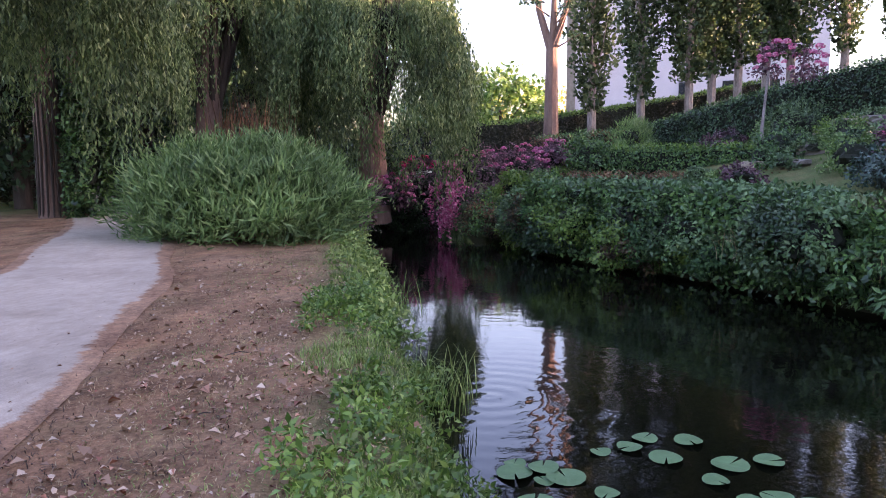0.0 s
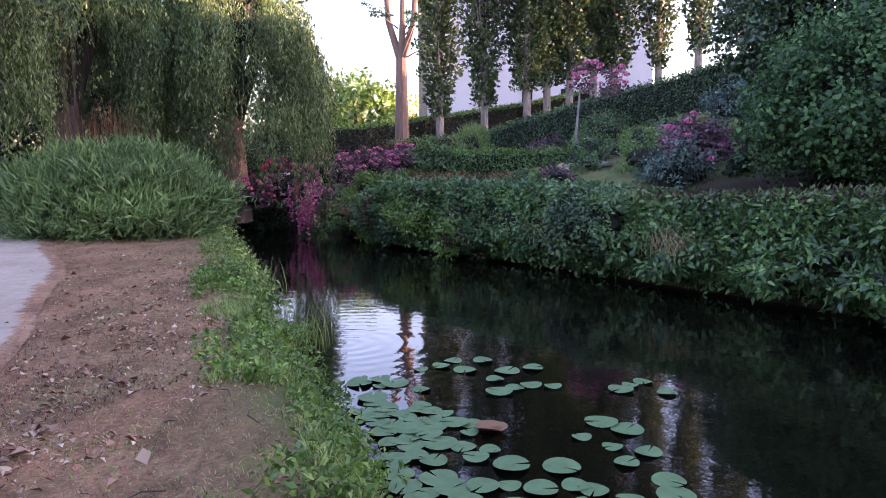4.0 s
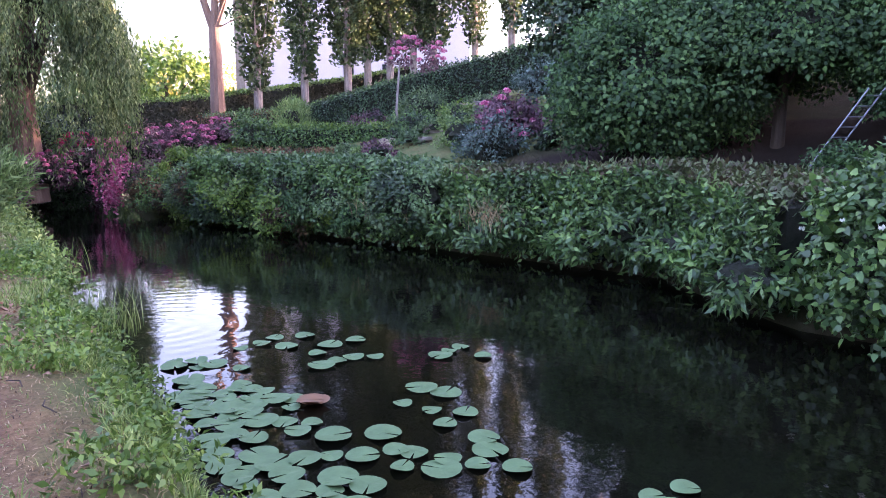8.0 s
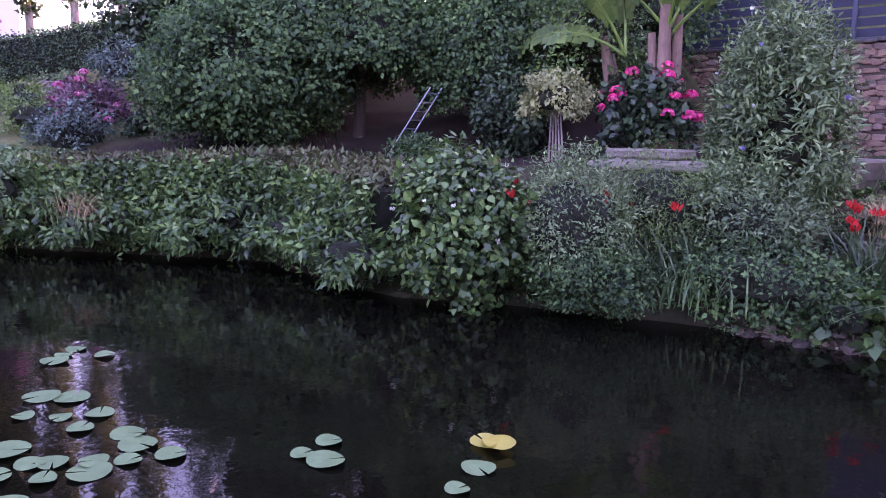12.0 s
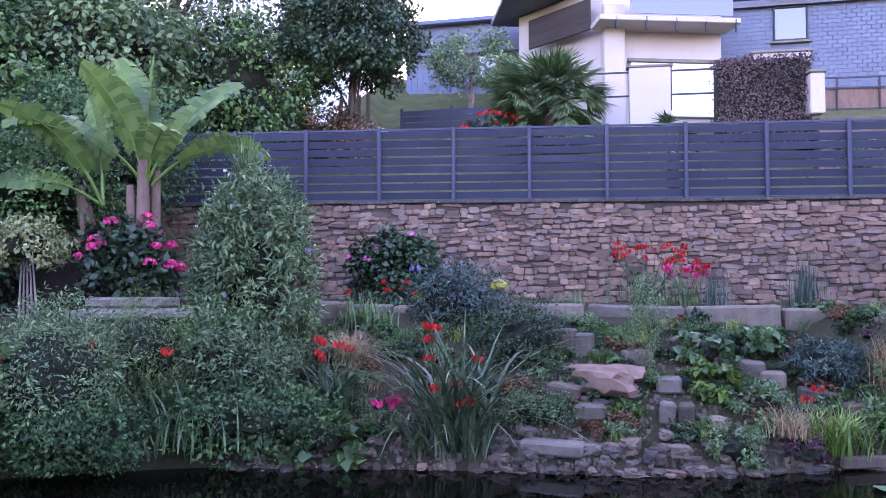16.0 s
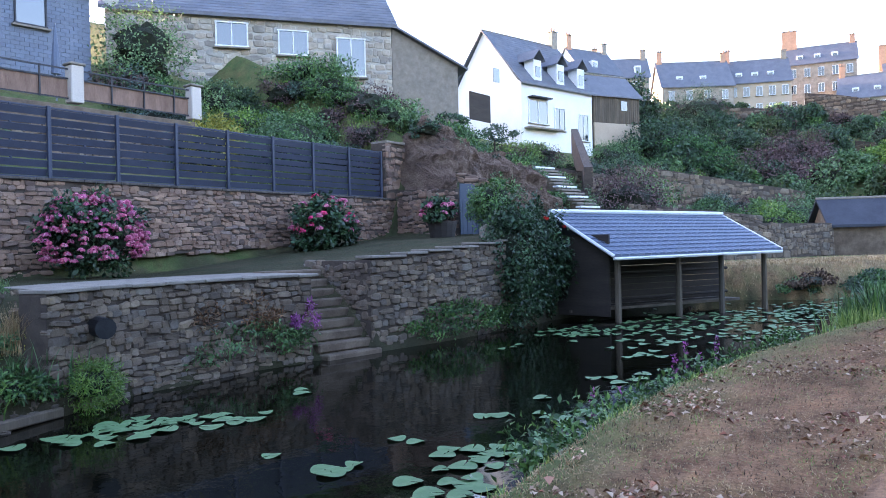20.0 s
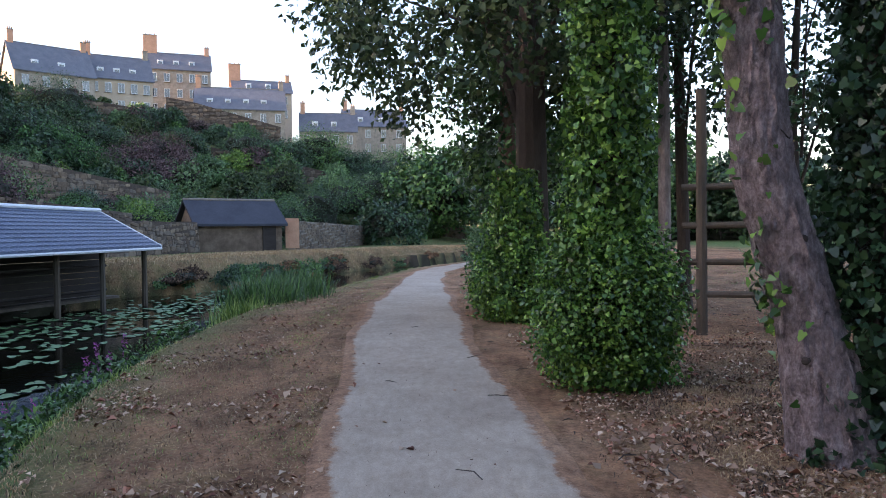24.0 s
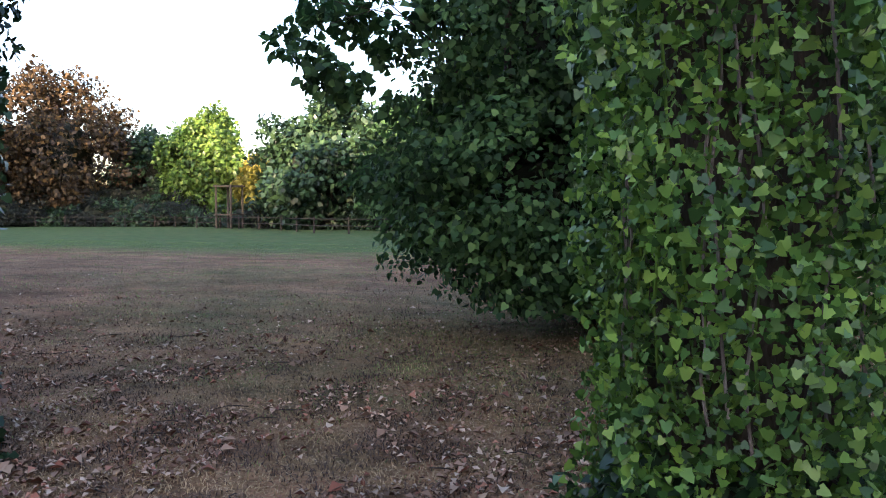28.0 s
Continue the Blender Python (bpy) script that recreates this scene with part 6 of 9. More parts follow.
for k, (a0, a1, dd, hh) in enumerate([(3, 12, 128, 2.6), (10, 18, 114, 4.0), (20, 29, 108, 2.6), (6, 15, 98, 2.2), (17, 26, 92, 2.4)]):
    p = Vector((math.cos(radians(a1)) * dd, math.sin(radians(a1)) * dd))
    q = Vector((math.cos(radians(a0)) * dd, math.sin(radians(a0)) * dd))
    zs = [float(height(*(p + (q - p) * u))) for u in np.linspace(0, 1, 9)]
    ln = (q - p).length
    stone_wall("wall_rampart", "old grey-ochre rubble wall terracing the town gardens", p, q, lambda s, zs=zs, ln=ln: float(np.interp(s / ln * 8, range(9), zs)) - 0.8, lambda s, zs=zs, ln=ln, hh=hh: float(np.interp(s / ln * 8, range(9), zs)) + hh, 0.8, M_STONE_G, M_STONE_GJ, size=(0.9, 0.42), seed=70 + k, proud=0.12)

# ---- boathouse ----
bo = thing("boathouse", "open timber boathouse with a blue-grey tiled roof", "boathouse")
EL, ER, RL, RR = Vector((18.35, 10.75, 1.1)), Vector((25.1, 8.6, 1.15)), Vector((18.7, 13.2, 2.42)), Vector((26.3, 11.1, 2.35))
up = Vector((0, 0, 0.07))
g = Geo().add([EL, ER, RR, RL, EL + up, ER + up, RR + up, RL + up], [(3, 2, 1, 0), (4, 5, 6, 7), (0, 1, 5, 4), (1, 2, 6, 5), (2, 3, 7, 6), (3, 0, 4, 7)])
rs = part("roof_deck", g, M_TIN, bo, "blue-grey roof")
NR, NC = 11, 25
for r in range(NR):
    for c in range(NC):
        u0, u1, v0, v1 = c / NC, (c + 1) / NC, r / NR, (r + 1.12) / NR

        def pt(u, v):
            return (EL + (ER - EL) * u) * (1 - min(v, 1)) + (RL + (RR - RL) * u) * min(v, 1)

        A, B, C2, D2 = pt(u0 + 0.002, v0), pt(u1 - 0.002, v0), pt(u1 - 0.002, v1), pt(u0 + 0.002, v1)
        l0, l1 = Vector((0, 0, 0.115)), Vector((0, 0, 0.08))
        M1, M2 = (A + B) / 2 + Vector((0, 0, 0.132)), (C2 + D2) / 2 + Vector((0, 0, 0.09))
        g = Geo().add([A + l0, M1, B + l0, C2 + l1, M2, D2 + l1, A + up, B + up], [(0, 1, 4, 5), (1, 2, 3, 4), (6, 7, 2, 1, 0)])
        part("tile", g, M_TIN, rs)
part("ridge", Geo().tube([RL + up * 2, RR + up * 2], [0.07, 0.07], 8), M_FRAME, bo, "pale ridge cap")
part("barge_board", Geo().tube([RL + up, EL + up], [0.05, 0.05], 6), M_FRAME, bo)
part("barge_board", Geo().tube([RR + up, ER + up], [0.05, 0.05], 6), M_FRAME, bo)
part("fascia", Geo().tube([EL, ER], [0.05, 0.05], 6), M_FRAME, bo)
B1, B2 = Vector((18.9, 15.0, 1.5)), Vector((26.6, 12.9, 1.5))
g = Geo().add([RL, RR, B2, B1, RL + up, RR + up, B2 + up, B1 + up], [(3, 2, 1, 0), (4, 5, 6, 7), (0, 1, 5, 4), (1, 2, 6, 5), (2, 3, 7, 6), (3, 0, 4, 7)])
part("roof_back", g, M_TIN, bo)
for u in (0.06, 0.40, 0.66, 0.94):
    c = EL + (ER - EL) * u + Vector((0.12, 0.35, 0))
    part("post", Geo().tube([(c.x, c.y, -1.4), (c.x + 0.02, c.y, 0.2), (c.x, c.y, 1.2)], [0.10, 0.09, 0.085], 8), M_WOOD, bo)
for z in (-0.25, 0.55):
    part("beam", Geo().tube([EL + Vector((0.4, 1.9, z - 1.1)), ER + Vector((0.1, 1.9, z - 1.1))], [0.05, 0.05], 6), M_WOOD_D, bo)
for k in range(9):
    a, b = EL + Vector((0.5, 2.3, 0)), ER + Vector((0.4, 2.2, 0))
    ctr = (a + b) / 2
    part("board", Geo().box(ctr.x, ctr.y, -0.5 + k * 0.2, (b - a).length, 0.03, 0.185, math.atan2(b.y - a.y, b.x - a.x)), M_WOOD_D, bo)
part("end_wall", Geo().box(18.75, 13.0, 0.6, 0.08, 3.6, 2.4, 0.05), M_WOOD_D, bo)
part("deck", Geo().box(22.4, 11.9, -0.5, 7.4, 1.1, 0.08, -0.3), M_WOOD, bo)

# gate at the end of the terrace
ga = thing("garden_gate", "dark blue metal garden door standing ajar", "gate")
leaf = [(0, 0), (0.98, 0), (0.98, 1.15)] + [(0.38 + 0.6 * math.cos(a), 1.15 + 0.6 * math.sin(a)) for a in np.linspace(0.2, 1.5, 8)] + [(0, 1.75)]
fg = Frame((18.85, 17.05), (19.8, 16.8))
n = len(leaf)
part("door_leaf", Geo().add([fg.at(a, 0.0, 1.95 + b) for a, b in leaf] + [fg.at(a, 0.05, 1.95 + b) for a, b in leaf], [tuple(range(n)), tuple(range(2 * n - 1, n - 1, -1))] + [(k, n + k, n + (k + 1) % n, (k + 1) % n) for k in range(n)]), M_GATE, ga)
for k in range(5):
    part("door_rib", fg.box(Geo(), 0.1 + 0.19 * k, -0.012, 2.55, 0.02, 0.02, 1.15), M_GATE, ga)
part("handle", fg.box(Geo(), 0.82, -0.05, 2.8, 0.14, 0.06, 0.04), M_ALU, ga, "steel handle")
part("second_leaf", Geo().box(20.15, 16.5, 2.75, 0.9, 0.05, 1.6, 0.6, 0.01), M_GATE, ga)
stone_wall("wall_gate", "rubble wall beside the dark gate", (20.2, 19.6), (21.6, 17.4), lambda s: 1.6, lambda s: 4.6 - 0.3 * s, 0.4, M_STONE, M_STONE_J, seed=81)
pl = thing("planter", "dark wooden planter tub by the gate", "planter")
part("tub", Geo().tube([(18.2, 17.3, 1.85), (18.2, 17.3, 2.35)], [0.42, 0.5], 14), M_WOOD_D, pl)
part("rim", Geo().tube([(18.2, 17.3, 2.33), (18.2, 17.3, 2.40)], [0.52, 0.52], 14), M_WOOD_D, pl)
boulder("terrace_rock", "pale boulder at the terrace end", (17.0, 14.0, 1.9), (0.6, 0.5, 0.6), M_CONC, 4.2)
sl = thing("slope_steps", "flight of pale stone slab steps up the slope", "steps")
for k in range(13):
    u = k / 12
    x, y, z = 31.6 + 0.3 * u, 20.2 + 2.9 * u, 3.3 + 2.2 * u
    part("stair_tread", Geo().box(x, y, z, 1.5, 0.36, 0.1, -0.1, 0.02), M_WHITE if k % 3 == 0 else M_CONC, sl, "pale stone slab")
    part("riser_block", Geo().box(x, y + 0.08, z - 0.85, 1.42, 0.3, 1.56, -0.1, 0.02), M_STONE_GJ, sl)

# the outcrop under the slope
bm = bmesh.new()
bmesh.ops.create_grid(bm, x_segments=84, y_segments=60, size=0.5)
for v in bm.verts:
    u, w = v.co.x + 0.5, v.co.y + 0.5
    x, y = 19.6 + u * 10.0, 17.5 + w * 6.6 + u * 2.2
    z = float(height(x, y)) + 0.75 + 0.5 * math.sin(math.pi * min(1, w * 1.15)) * math.sin(math.pi * (0.1 + u * 0.85)) + 0.75 * noise.noise(Vector((x * 0.7, y * 0.7, 1))) - 0.55 * abs(noise.noise(Vector((x * 1.7 + y * 0.5, y * 1.1, 5)))) - 0.4 * abs(noise.noise(Vector((x * 4.1, y * 3.2, 9)))) + 0.12 * noise.noise(Vector((x * 9, y * 9, 2)))
    z -= 1.5 * float(step(0.42, 0.6, w)) + 0.35 * noise.noise(Vector((x * 1.1, 3, y * 1.1)))
    y += 0.7 * noise.noise(Vector((x * 1.1, z * 1.6, 1))) + 0.4 * abs(noise.noise(Vector((x * 2.7, z * 4.5, 6)))) + 0.12 * noise.noise(Vector((x * 7, z * 10, 4)))
    v.co = Vector((x, y, z - (0.8 if u < 0.02 or u > 0.98 or w < 0.02 or w > 0.98 else 0)))
me = bpy.data.meshes.new("rock_outcrop")
bm.to_mesh(me)
bm.free()
solo("rock_face", me, M_ROCK, "bare brown rock face under the grassy slope", "rock", kind="structure")
stone_wall("wall_gate_side", "rubble wall between the pillar and the dark gate", (19.1, 20.5), (19.1, 17.5), lambda s: 1.2, lambda s: 3.7 - 0.05 * s, 0.4, M_STONE, M_STONE_J, size=(0.3, 0.13), seed=83)

# stone shed and the long wall beyond
M_SLATEDARK = rough_mat("dark_shed_slate", [(0.03, 0.032, 0.042), (0.055, 0.058, 0.07)], 0.9, 12, 0.7, 0.4)
ss = thing("stone_shed", "small stone shed with a dark slate roof", "shed")
f = Frame((46.8, 13.6), (49.8, 8.9))
walls(f, 0, f.len, 0, 4, 0.2, 2.35, M_STONE_GJ, ss, 3.7)
gable_roof(f, 0, f.len, 0, 4, 2.3, 3.7, M_SLATEDARK, ss, 0.3)
part("door", f.box(Geo(), f.len - 0.9, -0.05, 1.4, 0.9, 0.1, 1.8, 0.01), M_WOOD_D, ss)
part("door", Geo().box(50.3, 8.3, 1.6, 0.1, 0.9, 2.0, 0.1, 0.01), M_SUNLIT_BRICK, ss, "reddish wooden door")
stone_wall("wall_long", "long grey stone wall along the meadow", (51, 8.2), (83, 3.0), lambda s: -0.3, lambda s: 2.45 - 0.012 * s, 0.5, M_STONE_G, M_STONE_GJ, size=(0.42, 0.2), seed=91, mortar=M_CONC)
stone_wall("wall_long", "long grey stone wall along the meadow", (83, 3.0), (87, -9), lambda s: -0.3, lambda s: 2.05, 0.5, M_STONE_G, M_STONE_GJ, size=(0.42, 0.2), seed=92, mortar=M_CONC)
stone_wall("wall_meadow", "low lichen-grey wall below the terraced gardens", (30, 16.2), (46.8, 13.5), lambda s: 0.5, lambda s: 2.35, 0.5, M_STONE_G, M_STONE_GJ, size=(0.5, 0.25), seed=93)
stone_wall("wall_slope", "sloping rubble wall climbing the gardens", (38, 24), (50, 33), lambda s: 4 + s * 0.3, lambda s: 6.0 + s * 0.3, 0.5, M_STONE_G, M_STONE_GJ, size=(0.7, 0.35), seed=94)
stone_wall("wall_slope", "sloping rubble wall climbing the gardens", (50, 29), (68, 22), lambda s: 4.5 - s * 0.1, lambda s: 7.4 - s * 0.1, 0.5, M_STONE_G, M_STONE_GJ, size=(0.7, 0.35), seed=95)
stone_wall("wall_slope", "low rubble wall terracing the gardens under the white house", (34, 27), (47, 24), lambda s: 3.4 + 0.02 * s, lambda s: 6.3 - 0.06 * s, 0.5, M_STONE_G, M_STONE_GJ, size=(0.5, 0.24), seed=96)
stone_wall("wall_slope", "low rubble wall terracing the gardens under the white house", (36, 20.5), (48, 18), lambda s: 1.6, lambda s: 3.6 - 0.05 * s, 0.5, M_STONE_G, M_STONE_GJ, size=(0.5, 0.24), seed=97)
for i, (x, y, h) in enumerate([(82.6, 2.6, 2.2), (41.5, 19.3, 1.9), (46.0, 14.6, 1.2)]):
    z = float(height(x, y))
    solo("white_post", Geo().box(x, y, z + h / 2, 0.35, 0.35, h, 0.3, 0.03), M_WHITE, "white painted post by the garden wall", "post", group="white posts")


# ---- hedges and slope upstream ----
def hedge(name, label, pts, width, h0, h1, n, size, mat, top_mat=None, cat="hedge", seed=0, dark=True, aspect=0.55):
    """A clipped hedge along a line: leafy faces over a heart painted dark as inner shade; h0, h1: bottom and top as
    functions of place or numbers over the ground.
    """
    rng = np.random.default_rng(seed)
    t = thing(name, label, cat)
    Q = np.array(pts, float)
    s = np.r_[0, np.cumsum(np.hypot(*np.diff(Q[:, :2], axis=0).T))]
    g = Geo()
    m = max(4, int(s[-1] / 0.8))

    def at(u):
        return np.array([np.interp(u, s, Q[:, k]) for k in range(Q.shape[1])])

    ring = []
    for i in range(m + 1):
        u = s[-1] * i / m
        c, c2 = at(u), at(min(u + 0.1, s[-1]))
        c1 = at(max(u - 0.1, 0))
        d = unit((c2 - c1)[:2])
        nn = np.array([d[1], -d[0]])
        w = width / 2 - 0.1
        zb, zt = c[2] + h0, c[3] - 0.08
        ring.append([(c[0] + nn[0] * w, c[1] + nn[1] * w, zb), (c[0] + nn[0] * w * 0.9, c[1] + nn[1] * w * 0.9, zt), (c[0] - nn[0] * w * 0.9, c[1] - nn[1] * w * 0.9, zt), (c[0] - nn[0] * w, c[1] - nn[1] * w, zb)])
    vs = [p for r in ring for p in r]
    fs = [(4 * i + k, 4 * i + (k + 1) % 4, 4 * i + 4 + (k + 1) % 4, 4 * i + 4 + k) for i in range(m) for k in range(4)] + [(0, 1, 2, 3), (4 * m + 3, 4 * m + 2, 4 * m + 1, 4 * m)]
    g.add(vs, fs)
    part("branch_core", g, M_SHADE_CORE, t)
    U = rng.uniform(0, s[-1], n)
    C = np.stack([np.interp(U, s, Q[:, k]) for k in range(4)], -1)
    T = np.stack([np.interp(np.minimum(U + 0.1, s[-1]), s, Q[:, k]) - np.interp(np.maximum(U - 0.1, 0), s, Q[:, k]) for k in (0, 1)], -1)
    T = unit(T)
    NN = np.stack([T[:, 1], -T[:, 0]], -1)
    zt, zb = C[:, 3], C[:, 2] + h0
    hh = zt - zb
    face = rng.uniform(0, 1, n)
    side = np.where(face < 0.46, 1.0, np.where(face < 0.62, -1.0, 0.0))
    off = np.where(side != 0, side * width / 2, rng.uniform(-width / 2, width / 2, n))
    z = np.where(side != 0, zb + hh * rng.uniform(0, 1, n), zt)
    jit = rng.normal(0, 0.07, (n, 3))
    P = np.c_[C[:, :2] + NN * off[:, None], z] + jit
    out = np.c_[NN * side[:, None], np.where(side == 0, 1.0, 0.25)]
    D = unit(out * 0.5 + ball(n, rng) * 0.9)
    L = size * rng.uniform(0.6, 1.3, n)
    V = leaves(P, D, unit(out + ball(n, rng) * 0.45), L, L * aspect)
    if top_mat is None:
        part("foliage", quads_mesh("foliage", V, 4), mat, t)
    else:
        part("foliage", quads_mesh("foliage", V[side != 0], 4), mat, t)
        # top and sides take separate colours; the tall hedge's hold light and shade
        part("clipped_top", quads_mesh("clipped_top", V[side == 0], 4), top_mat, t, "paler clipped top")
    return t


L_DORMANT = leaf_mat("dormant_beech_leaf", (0.06, 0.035, 0.04), (0.12, 0.075, 0.08), (0.19, 0.12, 0.12), 0.8, 0.1)
# near-black hedge leaf: deep shade is put into the colour
L_SHADE_HEDGE = leaf_mat("shade_painted_hedge_leaf", (0.008, 0.012, 0.008), (0.016, 0.021, 0.013), (0.028, 0.034, 0.020), 0.7, 0.08)
L_HEDGETOP = leaf_mat("clipped_hedge_top_leaf", (0.075, 0.050, 0.028), (0.075, 0.095, 0.034), (0.12, 0.17, 0.06), 0.6, 0.12)
# sides coloured as if shaded, top as if lit from the sky
hedge("tall_hedge", "long clipped hedge, shade painted into its sides and light into its top", [(-39.5, -13.5, 1.0, 3.55), (-43, -9.0, 1.2, 3.85), (-50, -4.5, 2.2, 4.9), (-56, 0.2, 3.6, 6.0), (-60, 5.0, 4.6, 7.2)], 1.6, 0, 0, 26000, 0.16, L_SHADE_HEDGE, L_FRESH, seed=1)
hedge("clipped_hedge", "low clipped hedge with dark sides at the slope", [(-38.2, -6.0, 1.6, 2.85), (-35.5, -4.0, 1.6, 2.85), (-34.0, -1.6, 1.7, 2.95)], 1.0, 0, 0, 4200, 0.11, L_RUST, L_HEDGE, seed=2)
hedge("clipped_hedge", "sloping clipped hedge up the garden", [(-34.6, -1.2, 1.8, 3.0), (-32.5, 2.2, 2.4, 3.9), (-30.5, 5.4, 3.2, 4.6), (-29.5, 8.6, 3.9, 5.4), (-28, 12, 4.8, 6.4)], 1.1, 0, 0, 16000, 0.11, L_DARK, L_HEDGE, seed=3)
hedge("clipped_hedge", "low boxed hedge on the garden terrace", [(-28.6, -1.7, 1.0, 1.75), (-27.4, 0.5, 1.0, 1.82), (-26.6, 2.0, 1.05, 1.8)], 0.9, 0, 0, 5200, 0.08, L_HEDGE, L_OSIER, seed=4)
bush("laurel_bush", "bright rounded laurel bush on the slope", (-33.2, -3.4, 1.75), (1.35, 1.2, 0.85), 2200, 0.16, L_FRESH, "laurel bushes", "bush", low=-0.8)
bush("laurel_bush", "clipped light green laurel", (-31.9, -2.4, 1.75), (0.75, 0.7, 0.75), 1300, 0.14, L_HEDGE, "laurel bushes", "bush", low=-0.9)
bush("laurel_bush", "green laurel above the pink flowers", (-29.3, -4.6, 0.75), (1.2, 1.0, 0.65), 2800, 0.12, L_HEDGE, "laurel bushes", "bush", low=-0.8)
bush("laurel_bush", "light green spiny bush by the water", (-27.6, -4.4, 0.75), (0.8, 0.7, 0.6), 1200, 0.15, L_FRESH, "laurel bushes", "bush", low=-0.8)
hedge("clipped_hedge", "boxed green hedge below the poplars", [(-27.82, -1.83, 0.67, 2.08), (-26.74, 2.25, 0.67, 2.08)], 1.0, 0, 0, 6500, 0.1, L_HEDGE, L_FRESH, seed=24)
hedge("clipped_hedge", "low curving hedge with a tan clipped top", [(-26.93, -3.24, 0.24, 1.27), (-25.91, -0.61, 0.24, 1.25), (-24.44, 2.10, 0.25, 1.25), (-22.49, 4.49, 0.29, 1.25)], 0.8, 0, 0, 9000, 0.09, L_OSIER, L_RUST, seed=25)
bush("laurel_bush", "bright light green laurel mound on the slope", (-28.1, -5.0, 0.75), (1.0, 0.9, 0.7), 3000, 0.13, L_FRESH, "laurel bushes", "bush", 0.5, low=-0.95)
bush("laurel_bush", "tall green laurel beside the boxed hedge", (-30.69, -3.06, 1.60), (1.0, 0.95, 1.1), 3200, 0.13, L_HEDGE, "laurel bushes", "bush", 0.5, low=-0.95)
bush("grass_mound", "bright feathery grass clump on the slope", (-31.36, -1.54, 2.37), (0.9, 0.8, 0.9), 2600, 0.22, L_OSIERB, "", "plant", 0.12, low=-0.7, droop=-0.8)
rng = np.random.default_rng(33)
for i in range(26):
    x = rng.uniform(-31, -19)
    y = float(at_line(FAR, x)) + rng.uniform(3.2, 11)
    r = rng.uniform(0.3, 0.8)
    bush("slope_plant", "rounded garden plant on the terraced slope", (x, y, float(height(x, y)) + r * 0.4), (r * 1.2, r, r * 0.8), int(600 + 600 * r), 0.1, [L_HEDGE, L_OSIERB, L_DARK, L_GREY, L_FRESH, L_PURPLE][i % 6], "slope plants", "plant", 0.45, low=-0.7, seed=60 + i)
boulder("bank_mound", "dark earth bank closing the bend of the canal", (-33.0, -10.4, -0.9), (2.4, 1.8, 1.0), M_SOIL, 7.7)
for i, (x, y, z, r, m) in enumerate([(-30.3, -9.6, 0.0, 1.25, L_PURPLE), (-31.6, -10.8, 0.2, 1.4, L_DARK), (-32.5, -9.4, 0.4, 1.4, L_HEDGE), (-29.0, -9.3, -0.25, 0.8, L_DARK)]):
    bush("bend_shrub", "leafy shrub crowding the bend of the canal", (x, y, z), (r, r, r * 0.85), 2400, 0.12, m, "bend shrubs", "shrub", 0.5, low=-0.95, seed=i)
# the bank hedge along the canal, with a curved clipped top
bank = []
for x in np.linspace(-24.0, -8.9, 34):
    y = at_line(FAR, x)
    w = 1.25 if x < -13 else 0.95
    nrm = 0.9
    bank.append((x + (-0.35 if x > -22 else 0), y + nrm, WATER - 0.1, float(np.interp(x, [-27.3, -21, -16.5, -13, -9], [1.22, 1.08, 0.92, 0.98, 0.85])) + 0.06 * math.sin(x * 0.9)))
hedge("bank_hedge", "long clipped laurel hedge overhanging the canal", bank[:17], 2.3, 0.25, 0, 20000, 0.13, L_HEDGE, L_OSIER, seed=5)
hedge("bank_hedge", "long clipped laurel hedge overhanging the canal", bank[16:], 2.2, 0.3, 0, 32000, 0.13, L_HEDGE, L_HEDGETOP, seed=6, aspect=0.42)
rng = np.random.default_rng(31)
for i in range(40):
    x = rng.uniform(-26.5, -16.0)
    y = at_line(FAR, x) - 0.3 + rng.normal(0, 0.18)
    m = [L_HEDGE, L_LIME, L_OSIER, L_FRESH, L_DARK, L_GREY, L_COPPER][i % 7]
    r = rng.uniform(0.55, 1.15)
    bush("bank_shrub", "leafy shrub spilling from the bank over the water", (x, y, rng.uniform(-0.25, 0.45)), (r * 0.9, r * 0.7, r * 0.65), int(2200 * r), 0.10, m, "bank shrubs", "shrub", 0.5, low=-0.8, seed=i)
for i in range(16):
    x = -16.2 + 0.46 * i + rng.normal(0, 0.15)
    r = rng.uniform(0.5, 0.85)
    bush("bank_shrub", "glossy laurel branches drooping from the hedge over the water", (x, float(at_line(FAR, x)) - 0.25 + rng.normal(0, 0.12), rng.uniform(-0.3, 0.1)), (r * 1.1, r * 0.8, r * 0.5), int(1500 * r), 0.15, L_HEDGE, "bank shrubs", "shrub", 0.36, low=-0.6, seed=80 + i, droop=0.35)
for x, y in ((-16.8, 2.2), (-14.8, 3.6), (-17.4, 1.6)):
    tuft("dry_stalks", "dry brown weed stalks hanging to the water", (x, y, -0.1), 260, 0.75, 0.9, 0.012, M_STRAW, 0.35, "plant", "dry stalks", (), int(abs(x)))
bush("rust_shrub", "rust-brown dried mound at the waterline", (-26.0, -5.3, 0.15), (1.0, 0.7, 0.6), 1700, 0.10, L_RUST, "", "shrub", low=-0.6)
